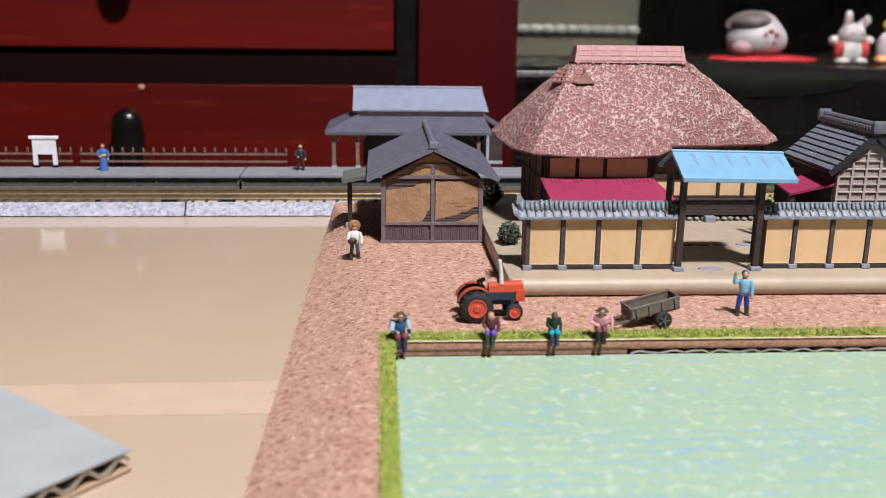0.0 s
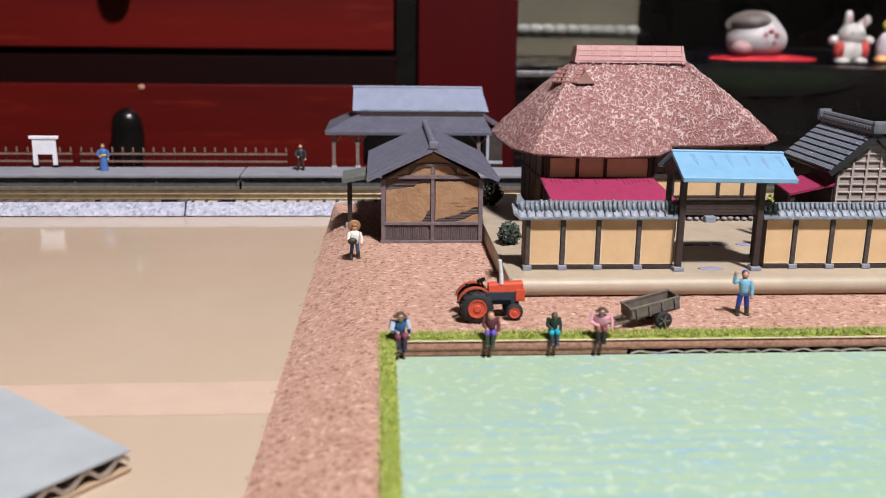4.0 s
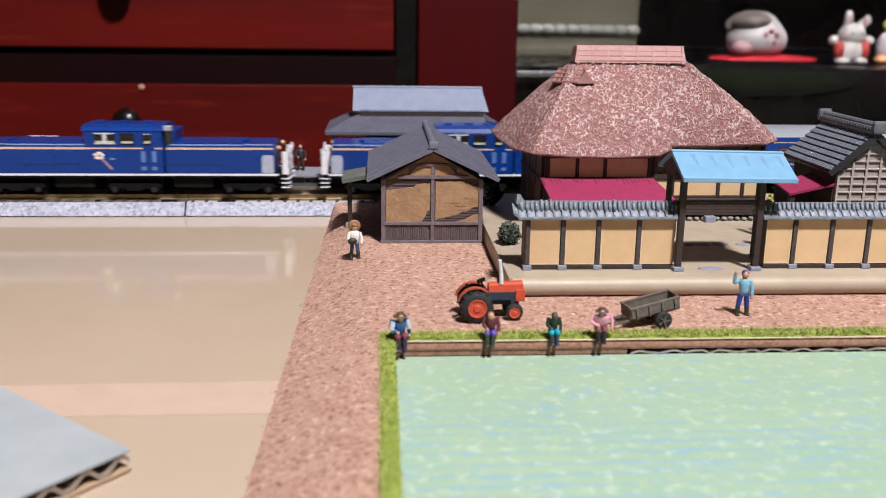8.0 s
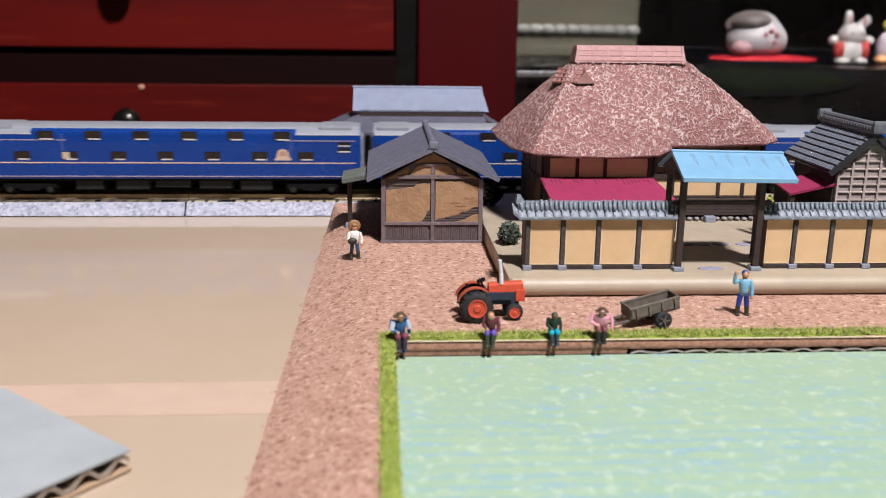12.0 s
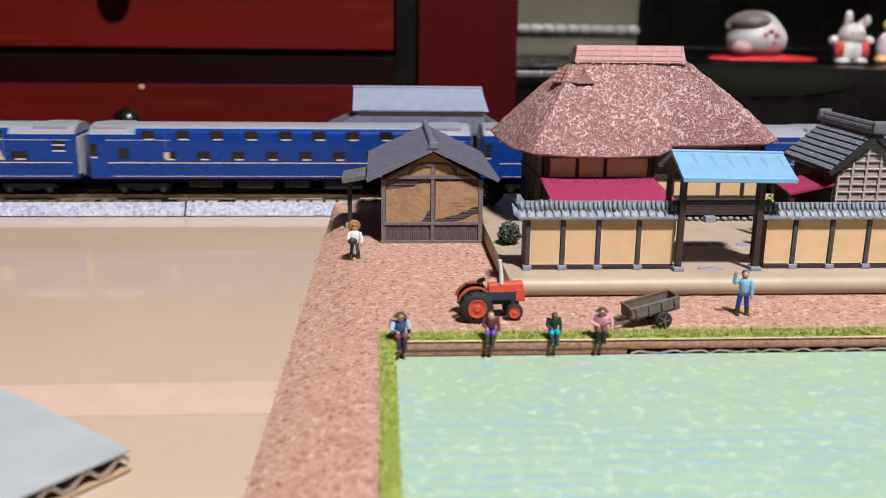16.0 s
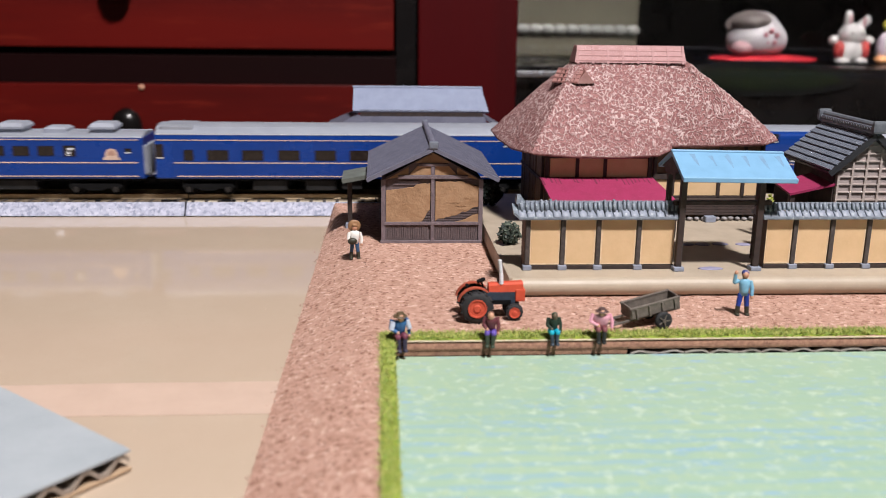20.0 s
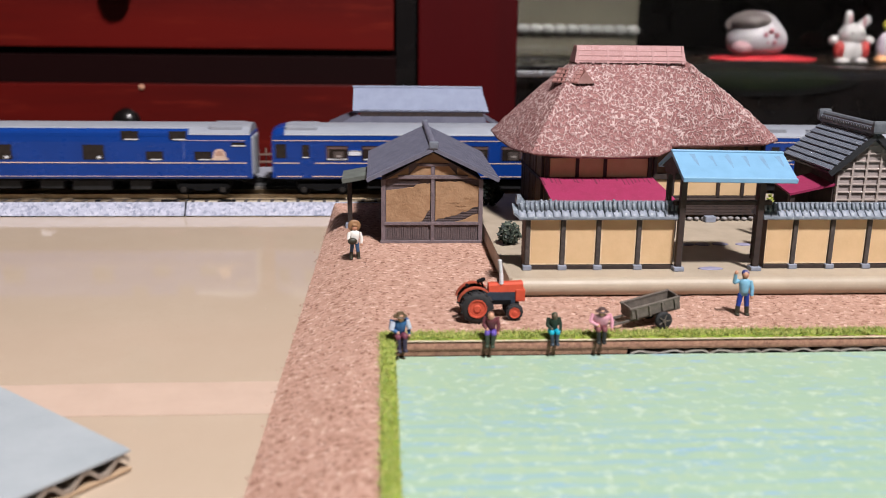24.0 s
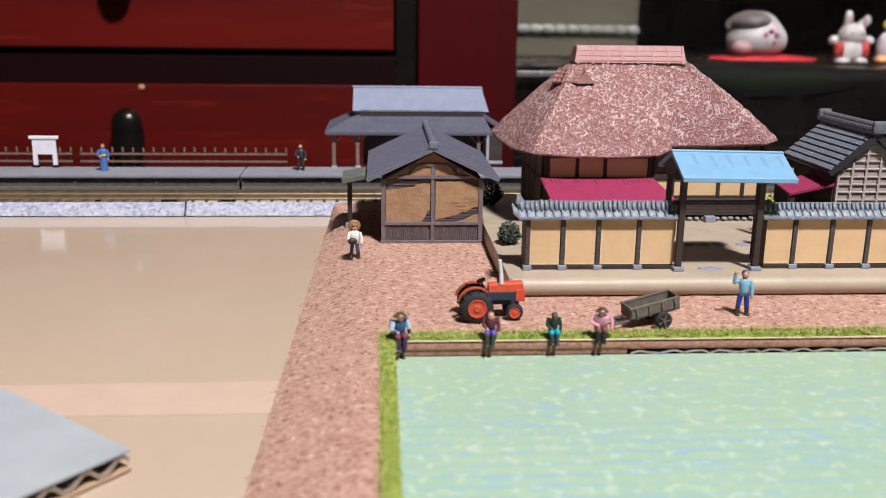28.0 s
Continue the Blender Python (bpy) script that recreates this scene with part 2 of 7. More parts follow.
M_MAHOGPOST = surface("wine_red_mahogany_post", (0.066, 0.0030, 0.0044), (0.042, 0.0020, 0.0030), 12, 0.42, bump=0.02, fine=160, stretch=(1, 1, 0.08), coat=0.02, spec=0.17)
M_MAHOGDARK = surface("dark_mahogany_frame", (0.011, 0.0026, 0.0028), (0.007, 0.0018, 0.002), 14, 0.42, stretch=(0.06, 1, 1), coat=0.02, spec=0.16)
M_EBONY = surface("black_lacquer", (0.005, 0.0042, 0.0042), (0.008, 0.0066, 0.0066), 30, 0.28, spec=0.4)
M_WALL = surface("plain_room_plaster", (0.19, 0.186, 0.182), (0.17, 0.166, 0.162), 3, 0.9)
M_FLOORING = surface("brown_floorboards", (0.22, 0.13, 0.075), (0.17, 0.10, 0.06), 6, 0.5, stretch=(0.1, 1, 1))
M_TABLE = surface("brown_table_top", (0.24, 0.15, 0.09), (0.19, 0.115, 0.07), 15, 0.45, stretch=(0.1, 1, 1))
M_SKIN = surface("flesh_paint", (0.55, 0.30, 0.19), (0.48, 0.25, 0.16), 900, 0.6)
M_OLIVE = surface("olive_box", (0.12, 0.108, 0.075), (0.10, 0.09, 0.062), 20, 0.5)
M_CUSHION = surface("red_cushion_cloth", (0.5, 0.012, 0.025), (0.42, 0.01, 0.02), 200, 0.7)
PAINT = {}


def paint(r, g, b):
    """Matt model paint of one colour, made once."""
    key = (r, g, b)
    if key not in PAINT:
        PAINT[key] = surface("model_paint", key, tuple(x * 0.82 for x in key), 900, 0.55)
    return PAINT[key]


# ---------- mesh helpers, in millimetres ----------
def box(bm, x0, y0, z0, x1, y1, z1, bevel=0.0, mat=0):
    m = Matrix.LocRotScale(((x0 + x1) / 2, (y0 + y1) / 2, (z0 + z1) / 2), None, (abs(x1 - x0), abs(y1 - y0), abs(z1 - z0)))
    vs = bmesh.ops.create_cube(bm, size=1, matrix=m)["verts"]
    fs = {f for v in vs for f in v.link_faces}
    for f in fs:
        f.material_index = mat
    if bevel:
        es = list({e for v in vs for e in v.link_edges})
        got = bmesh.ops.bevel(bm, geom=es, offset=bevel, segments=2, profile=0.6, affect="EDGES")
        for f in got["faces"]:
            f.material_index = mat
    return bm


def rod(bm, p, q, r0, r1=None, seg=10, mat=0):
    p, q = Vector(p), Vector(q)
    r1 = r0 if r1 is None else r1
    turn = (q - p).to_track_quat("Z", "Y").to_matrix().to_4x4()
    vs = bmesh.ops.create_cone(bm, cap_ends=True, segments=seg, radius1=r0, radius2=max(r1, 1e-4), depth=(q - p).length,
                               matrix=Matrix.Translation((p + q) / 2) @ turn)["verts"]
    for f in {f for v in vs for f in v.link_faces}:
        f.material_index = mat
    return bm


def beam(bm, p, q, w, h, mat=0, bevel=0.0):
    """A square bar from p to q."""
    p, q = Vector(p), Vector(q)
    turn = (q - p).to_track_quat("Z", "Y").to_matrix().to_4x4()
    m = Matrix.Translation((p + q) / 2) @ turn @ Matrix.Diagonal((w, h, (q - p).length, 1))
    vs = bmesh.ops.create_cube(bm, size=1, matrix=m)["verts"]
    for f in {f for v in vs for f in v.link_faces}:
        f.material_index = mat
    if bevel:
        got = bmesh.ops.bevel(bm, geom=list({e for v in vs for e in v.link_edges}), offset=bevel, segments=1, affect="EDGES")
        for f in got["faces"]:
            f.material_index = mat
    return bm


def ball(bm, c, r, mat=0, seg=12, rings=8):
    r = (r, r, r) if isinstance(r, (int, float)) else r
    vs = bmesh.ops.create_uvsphere(bm, u_segments=seg, v_segments=rings, radius=1, matrix=Matrix.Translation(c) @ Matrix.Diagonal((*r, 1)))["verts"]
    for f in {f for v in vs for f in v.link_faces}:
        f.material_index = mat
        f.smooth = True
    return bm


def prism(bm, section, axis, a, b, mat=0):
    """A closed section of (u, v) pairs drawn out along an axis from a to b. Axis x: u is y, v is z. Axis y: u is x, v is z. Axis z: u, v are x, y."""
    def at(u, v, w):
        return {"x": (w, u, v), "y": (u, w, v), "z": (u, v, w)}[axis]
    lo = [bm.verts.new(at(u, v, a)) for u, v in section]
    hi = [bm.verts.new(at(u, v, b)) for u, v in section]
    n = len(section)
    fs = [bm.faces.new(lo), bm.faces.new(hi[::-1])]
    fs += [bm.faces.new((lo[i], hi[i], hi[(i + 1) % n], lo[(i + 1) % n])) for i in range(n)]
    for f in fs:
        f.material_index = mat
    bmesh.ops.recalc_face_normals(bm, faces=fs)
    return bm


def loft(bm, rings, mat=0, caps=True, smooth=False):
    rows = [[bm.verts.new(p) for p in ring] for ring in rings]
    fs = []
    n = len(rows[0])
    for a, b in zip(rows, rows[1:]):
        fs += [bm.faces.new((a[i], a[(i + 1) % n], b[(i + 1) % n], b[i])) for i in range(n)]
    if caps:
        fs += [bm.faces.new(rows[0][::-1]), bm.faces.new(rows[-1])]
    for f in fs:
        f.material_index = mat
        f.smooth = smooth
    bmesh.ops.recalc_face_normals(bm, faces=fs)
    return bm


def slab(bm, corners, thick, mat=0):
    """A flat plate under four corners given in order, thick downwards along its normal."""
    top = [Vector(c) for c in corners]
    n = (top[1] - top[0]).cross(top[3] - top[0]).normalized()
    if n.z < 0:
        n = -n
    return loft(bm, [[p - n * thick for p in top], top], mat)


def mesh_of(name, bm, mats, s=1.0, smooth=False):
    me = bpy.data.meshes.new(name)
    bmesh.ops.scale(bm, vec=(MM * s,) * 3, verts=bm.verts)
    bm.to_mesh(me)
    bm.free()
    for m in mats if isinstance(mats, (list, tuple)) else [mats]:
        me.materials.append(m)
    if smooth:
        for p in me.polygons:
            p.use_smooth = True
    return me


def thing(name, x, y, z, label, category, group="", kind="", turn=0.0, s=1.0):
    ob = new(name)
    ob.empty_display_size = 0.005
    ob.matrix_world = pose(x * MM, y * MM, z * MM, 0, 0, turn)
    SIZE[ob] = s
    return tagged(ob, label, category, group, kind)


def part(name, bm, mats, parent, label="", smooth=False, kind=""):
    s = SIZE.get(parent, 1.0)
    ob = new(name, mesh_of(name, bm, mats, s, smooth))
    ob.parent = parent
    SIZE[ob] = s
    return tagged(ob, label, kind=kind)


def again(ob, x, y, z, parent=None, turn=(0, 0, 0)):
    """Another part on the same mesh, moved by millimetres in its parent's space."""
    o = new(ob.name.split(".")[0], ob.data)
    o.parent = parent or ob.parent
    s = SIZE.get(o.parent, 1.0)
    SIZE[o] = s
    o.matrix_basis = pose(x * MM * s, y * MM * s, z * MM * s, *turn)
    return o


def whole(name, bm, mats, x, y, z, label, category, group="", kind="", turn=0.0, s=1.0, smooth=False):
    """A thing that is one mesh."""
    ob = new(name, mesh_of(name, bm, mats, s, smooth))
    ob.matrix_world = pose(x * MM, y * MM, z * MM, 0, 0, turn)
    return tagged(ob, label, category, group, kind)


def BM():
    return bmesh.new()


# the village stands on a raised board: its plan is drawn at full size and set down smaller
K = 0.946


def spot(x, y, z):
    return x * K, y * K, 75 + (z - 75) * K


def vthing(name, x, y, z, label, category, group="", kind="", turn=0.0):
    return thing(name, *spot(x, y, z), label, category, group, kind, turn, K)


def vwhole(name, bm, mats, x, y, z, label, category, group="", kind="", turn=0.0, smooth=False):
    return whole(name, bm, mats, *spot(x, y, z), label, category, group, kind, turn, K, smooth)


# ---------- the room and the board ----------
def room():
    def slab_of(name, a, b, mat, label):
        return whole(name, box(BM(), *a, *b), mat, 0, 0, 0, label, "room", kind="structure")
    slab_of("floor", (-3000, -2200, -740), (3400, 1500, -700), M_FLOORING, "brown wooden floorboards of the room")
    slab_of("ceiling", (-3000, -2200, 1700), (3400, 1500, 1740), M_WALL, "plain pale ceiling of the room")
    slab_of("wall_north", (-3000, 1500, -700), (3400, 1540, 1700), M_WALL, "plain pale plaster wall")
    slab_of("wall_south", (-3000, -2240, -700), (3400, -2200, 1700), M_WALL, "plain pale plaster wall")
    slab_of("wall_west", (-3040, -2240, -700), (-3000, 1540, 1700), M_WALL, "plain pale plaster wall")
    slab_of("wall_east", (3400, -2240, -700), (3440, 1540, 1700), M_WALL, "plain pale plaster wall")
    lamp = thing("ceiling_lamp", LAMP[0] * 1000, LAMP[1] * 1000, 1700, "round white ceiling lamp, switched on", "lamp")
    part("housing", rod(BM(), (0, 0, -60), (0, 0, 0), 160, 150, 40), M_WHITE, lamp)
    part("diffuser", rod(BM(), (0, 0, -82), (0, 0, -60), 120, 150, 40), glow("lamp_diffuser", (1, 0.96, 0.9), 3.0), lamp)
    table = thing("long_table", 0, 0, -700, "long brown wooden table carrying the model landscape", "table")
    part("tabletop", box(BM(), -2400, -260, 664, 2900, 396, 694, 2), M_TABLE, table)
    for x in (-2340, 250, 2840):
        for y in (-210, 346):
            part("leg", box(BM(), x - 30, y - 30, 0, x + 30, y + 30, 664, 2), M_TABLE, table)
    whole("layout_board", box(BM(), -2390, 40, -6, 2890, 392, 0, 0.5), M_TAN, 0, 0, 0, "glossy tan baseboard under the model landscape", "board", kind="structure")
    bm = BM()
    n = 60
    lo = [(-420 + i * 405 / n, 163.2 + 0.35 * noise.noise((i * 0.3, 0, 0))) for i in range(n + 1)]
    hi = [(x, y + 15.4 + 0.3 * noise.noise((i * 0.3, 7, 0))) for i, (x, y) in enumerate(lo)]
    prism(bm, lo + hi[::-1], "z", 0.02, 0.12)
    whole("tape_strip", bm, M_PALE, 0, 0, 0, "matt pale pink paper tape strip on the baseboard", "tape", kind="structure")


CUT = 198.4         # where the paddy is cut out of the cork


def cork_edge(y):
    return -19.0 - 3.9 * (348 - y) / 220


def cork_height(x, y):
    """The cork thins out towards its left edge."""
    wide = 1.6 + 17.4 * min(1, max(0, (349 - y) / 75))
    d = min(1, max(0, (x - cork_edge(y)) / wide))
    return 1 - 5.05 * (1 - d - 0.35 * d * (1 - d))


def cork_ground():
    """Cork sheet with a square pond cut out of it, on corrugated board."""
    xs = np.concatenate([np.linspace(0, 1, 40), np.linspace(3.2, 150, 150)[1:], np.linspace(150, 250, 12)[1:]])
    ys = np.concatenate([np.linspace(50, CUT, 140), np.linspace(CUT, 351.6, 154)[1:]])
    bm = BM()
    rows = []
    for y in ys:
        foot = cork_edge(y)
        row = []
        for i, x in enumerate(xs):
            px = foot + (3.2 - foot) * x if i < 40 else x
            if i == 0:
                px += 0.35 * noise.noise((3, y * 0.9, 5)) + 0.2 * noise.noise((8, y * 2.7, 5))
            edge = min(351.6 - y, abs(3.2 - px) if y < CUT else 9)
            amp = 0.16 * min(1, max(0, edge))
            z = cork_height(px, y) + amp * (noise.noise((px * 0.7, y * 0.7, 0)) + noise.noise((px * 0.16, y * 0.16, 3)))
            row.append(bm.verts.new((px, y, z)))
        rows.append(row)
    for j in range(len(ys) - 1):
        for i in range(len(xs) - 1):
            if not (i >= 39 and ys[j + 1] <= CUT + 0.01):
                f = bm.faces.new((rows[j][i], rows[j][i + 1], rows[j + 1][i + 1], rows[j + 1][i]))
                f.smooth = True
    rim = [e for e in bm.edges if len(e.link_faces) == 1 and min(v.co.x for v in e.verts) > -17]
    got = bmesh.ops.extrude_edge_only(bm, edges=rim)["geom"]
    for g in got:
        if isinstance(g, bmesh.types.BMVert):
            g.co.z = -0.9 if g.co.x > 0 else -4.1
        elif isinstance(g, bmesh.types.BMFace):
            g.material_index = 1
    ground = vwhole("ground", bm, [M_CORK, M_CORK_EDGE], 0, 0, 0, "reddish-brown cork sheet with a cut-out for the paddy", "ground", kind="structure")
    # white liner line along the cut
    part_k = vthing("corrugated_board", 0, 0, 0, "corrugated cardboard under the cork, cut edge showing", "cardboard", kind="structure")
    bm = BM()
    for i in range(60):
        x = 3.4 + i * 4.1
        z = 1.02 + 0.06 * noise.noise((i * 0.4, 0, 0))
        box(bm, x, CUT - 0.25, z, x + 4.15, CUT + 0.4 + 0.25 * noise.noise((i * 0.7, 4, 0)), z + 0.1)
    part("paper_edge", bm, M_PAPER, part_k, "torn pale paper edge")
    part("top_liner", box(BM(), -6, CUT + 0.1, -1.25, 249, 347, -0.92), M_CORK_EDGE, part_k)
    part("top_liner", box(BM(), -6, 50, -1.25, 3.0, CUT, -0.92), M_KRAFT, part_k)
    part("bottom_liner", box(BM(), -6, CUT + 0.4, -3.95, 249, 346, -3.6), M_KRAFT, part_k)
    part("bottom_liner", box(BM(), -6, 50, -3.95, 3.0, CUT, -3.6), M_KRAFT, part_k)
    m_flute = surface("grey_kraft_flute", (0.36, 0.32, 0.29), (0.20, 0.17, 0.15), 500, 0.8)
    for phase in (0.0, math.pi):
        bm = BM()
        line = [(58 + i * 0.3, -2.45 + (0.72 + 0.25 * noise.noise((i * 0.04, 9, phase))) * math.sin(i * 0.3 * 2 * math.pi / 12.6 + phase + 1.2 * noise.noise((i * 0.05, 0, phase)))) for i in range(630)]
        a = [[bm.verts.new((x, y, z)) for x, z in line] for y in (CUT + 0.2, CUT + 5)]
        b = [[bm.verts.new((x, y, z - 0.42)) for x, z in line] for y in (CUT + 0.2, CUT + 5)]
        for i in range(len(line) - 1):
            for q in ((a[0][i], a[0][i + 1], a[1][i + 1], a[1][i]), (b[0][i], b[1][i], b[1][i + 1], b[0][i + 1]), (a[0][i], b[0][i], b[0][i + 1], a[0][i + 1])):
                bm.faces.new(q)
        part("flute", bm, m_flute, part_k, "grey corrugated flute along the cut edge")
    # black fill paints the shade in the hollows behind the flutes
    part("core", box(BM(), 57, CUT + 3.5, -3.6, 249, 346, -1.25), M_BLACK, part_k)
    part("core", box(BM(), -6, CUT + 0.3, -2.5, 57, 346, -1.25), M_CORK_EDGE, part_k)
    # black again for the shade under the cork edge
    part("core", box(BM(), -6, CUT + 2.0, -3.6, 57, 346, -2.52), M_BLACK, part_k)
    part("core", box(BM(), -6, 50, -3.6, 3.0, CUT, -1.25), M_KRAFT, part_k)


def paddy():
    m = bpy.data.materials.new("painted_paddy_water")
    m.use_nodes = True
    nt = m.node_tree
    bsdf = nt.nodes["Principled BSDF"]
    bsdf.inputs["Roughness"].default_value = 0.32
    co = nt.nodes.new("ShaderNodeTexCoord")
    def stretched(sx, sy, scale, detail):
        mp = nt.nodes.new("ShaderNodeMapping")
        mp.inputs["Scale"].default_value = (sx, sy, 1)
        nt.links.new(co.outputs["Object"], mp.inputs["Vector"])
        n = node(nt, "ShaderNodeTexNoise", Scale=scale, Detail=detail, Roughness=0.6)
        nt.links.new(mp.outputs["Vector"], n.inputs["Vector"])
        return n.outputs["Fac"]
    def over(base, col, fac, lo, hi):
        r = nt.nodes.new("ShaderNodeMapRange")
        r.inputs["From Min"].default_value, r.inputs["From Max"].default_value = lo, hi
        nt.links.new(fac, r.inputs["Value"])
        mx = nt.nodes.new("ShaderNodeMix")
        mx.data_type = "RGBA"
        mx.inputs["B"].default_value = (*col, 1)
        if isinstance(base, tuple):
            mx.inputs["A"].default_value = (*base, 1)
        else:
            nt.links.new(base, mx.inputs["A"])
        nt.links.new(r.outputs["Result"], mx.inputs["Factor"])
        return mx.outputs["Result"]
    c = over((0.30, 0.435, 0.32), (0.335, 0.46, 0.325), stretched(1, 1, 40, 4), 0.35, 0.65)
    wave = node(nt, "ShaderNodeTexWave", Scale=85.0, Distortion=2.0, Detail=2.0)
    wave.bands_direction = "Y"
    wave.inputs["Detail Scale"].default_value = 1.4
    nt.links.new(co.outputs["Object"], wave.inputs["Vector"])
    patch = nt.nodes.new("ShaderNodeMath")
    patch.operation = "MULTIPLY"
    nt.links.new(wave.outputs["Fac"], patch.inputs[0])
    nt.links.new(stretched(0.35, 1, 60, 3), patch.inputs[1])
    sep = nt.nodes.new("ShaderNodeSeparateXYZ")
    nt.links.new(co.outputs["Object"], sep.inputs[0])
    near = node(nt, "ShaderNodeMapRange", From_Min=0.148, From_Max=0.172, To_Min=1.0, To_Max=0.35)
    nt.links.new(sep.outputs["Y"], near.inputs["Value"])
    lines = nt.nodes.new("ShaderNodeMath")
    lines.operation = "MULTIPLY"
    nt.links.new(patch.outputs[0], lines.inputs[0])
    nt.links.new(near.outputs["Result"], lines.inputs[1])
    c = over(c, (0.24, 0.40, 0.46), lines.outputs[0], 0.17, 0.80)
    c = over(c, (0.24, 0.40, 0.54), stretched(0.25, 1, 600, 4), 0.54, 0.74)
    c = over(c, (0.37, 0.475, 0.315), stretched(0.8, 0.6, 520, 4), 0.55, 0.74)
    c = over(c, (0.45, 0.56, 0.44), stretched(0.9, 0.9, 380, 4), 0.54, 0.70)
    nt.links.new(c, bsdf.inputs["Base Color"])
    bp = node(nt, "ShaderNodeBump", Strength=1.0, Distance=0.00006)
    nt.links.new(stretched(0.4, 1, 900, 3), bp.inputs["Height"])
    nt.links.new(bp.outputs["Normal"], bsdf.inputs["Normal"])
    vwhole("water", box(BM(), 3.3, 50, -3.9, 249, CUT + 0.3, -2.7), m, 0, 0, 0, "mint-green painted paddy sheet with blue ripples", "water", kind="structure")
    # turf strips
    turf = vthing("grass", 0, 0, 1, "bright yellow-green flocked grass round the paddy", "grass", kind="stuff")
    M_TURF = surface("green_turf_mat", (0.17, 0.27, 0.035), (0.26, 0.33, 0.04), 500, 0.9, bump=0.3, c=(0.48, 0.44, 0.05), fine=1300)
    bm = BM()
    n = 150
    for (ax, ay, bx, by) in ((-0.1, 50, 3.25, CUT + 5.2), (3.25, CUT + 0.8, 249, CUT + 5.2)):
        long_y = by - ay > bx - ax
        prev = None
        for i in range(n + 1):
            f = i / n
            if long_y:
                y = ay + (by - ay) * f
                ring = [(ax + 0.25 * noise.noise((y * 0.5, 1, 0)), y, 0.02), (ax + 0.5, y, 0.5), (bx - 0.4, y, 0.5), (bx + 0.12 * noise.noise((y * 0.5, 2, 0)), y, 0.02)]
            else:
                x = ax + (bx - ax) * f
                ring = [(x, ay + 0.15 * noise.noise((x * 0.4, 3, 0)), 0.02), (x, ay + 0.5, 0.4), (x, by - 1.2, 0.4), (x, by + 0.9 * noise.noise((x * 0.3, 4, 0)), 0.02)]
            row = [bm.verts.new(p) for p in ring]
            if prev:
                for k in range(3):
                    bm.faces.new((prev[k], row[k], row[k + 1], prev[k + 1]))
            prev = row
    bmesh.ops.recalc_face_normals(bm, faces=bm.faces)
    part("turf", bm, M_TURF, turf)
    rng = random.Random(4)
    verts, faces = [], []
    for i in range(15000):
        if rng.random() < 0.32:
            x, y = rng.uniform(-0.1, 3.1), rng.uniform(115, CUT + 4.8)
        else:
            x, y = rng.uniform(0, 150), CUT + 1.0 + 4.4 * rng.random() ** 1.1
        h, w, a = rng.uniform(0.3, 1.25) * (0.75 if x < 3.2 and y < CUT else 0.85), rng.uniform(0.1, 0.2), rng.uniform(0, 6.3)
        lx, ly = rng.gauss(0, 0.7), rng.gauss(0, 0.7)
        k = len(verts)
        dx, dy = w * math.cos(a), w * math.sin(a)
        for v in ((x - dx, y - dy, 0.2), (x + dx, y + dy, 0.2), (x + lx, y + ly, 0.3 + h)):
            verts.append(tuple(c * MM * K for c in v))
        faces.append((k, k + 1, k + 2))
    me = bpy.data.meshes.new("blades")
    me.from_pydata(verts, [], faces)
    me.materials.append(islands("grass_blades", (0.17, 0.26, 0.045), (0.52, 0.50, 0.15)))
    ob = tagged(new("blades", me), kind="stuff")
    ob.parent = turf


def scrap_card():
    """A loose piece of corrugated card with a grey face."""
    t = thing("cardboard_piece", -41, 141.5, 0.35, "loose grey-faced corrugated cardboard offcut lying on the board", "cardboard", turn=0)
    u, v = Vector((-0.755, 0.656, 0)).normalized(), Vector((-0.64, -0.768, 0)).normalized()
    def quad(o, a, b, z):
        return [tuple(o), tuple(o + u * a), tuple(o + u * a + v * b), tuple(o + v * b)]
    for name, z0, z1, m in (("bottom_liner", 0.0, 0.45, M_KRAFT), ("top_liner", 3.3, 3.75, M_GREYCARD)):
        rings = [[(p[0], p[1], z) for p in quad(Vector((0, 0, 0)), 70, 80, 0)] for z in (z0, z1)]
        part(name, loft(BM(), rings), m, t, "grey card face" if z1 > 2 else "brown kraft liner")
    bm = BM()
    pts = [(i * 0.3, 2.15 + 1.12 * math.sin(i * 0.3 * 2 * math.pi / 6.4)) for i in range(260)]
    a = [[bm.verts.new((*(v * d + u * e)[:2], z)) for d, z in pts] for e in (0.35, 60)]
    b = [[bm.verts.new((*(v * d + u * e)[:2], z - 0.95)) for d, z in pts] for e in (0.35, 60)]
    for i in range(len(pts) - 1):
        bm.faces.new((a[0][i], a[0][i + 1], a[1][i + 1], a[1][i]))
        bm.faces.new((b[0][i], b[1][i], b[1][i + 1], b[0][i + 1]))
        bm.faces.new((a[0][i], b[0][i], b[0][i + 1], a[0][i + 1]))
    part("flute", bm, surface("grey_brown_flute", (0.30, 0.245, 0.20), (0.22, 0.18, 0.145), 600, 0.8), t)


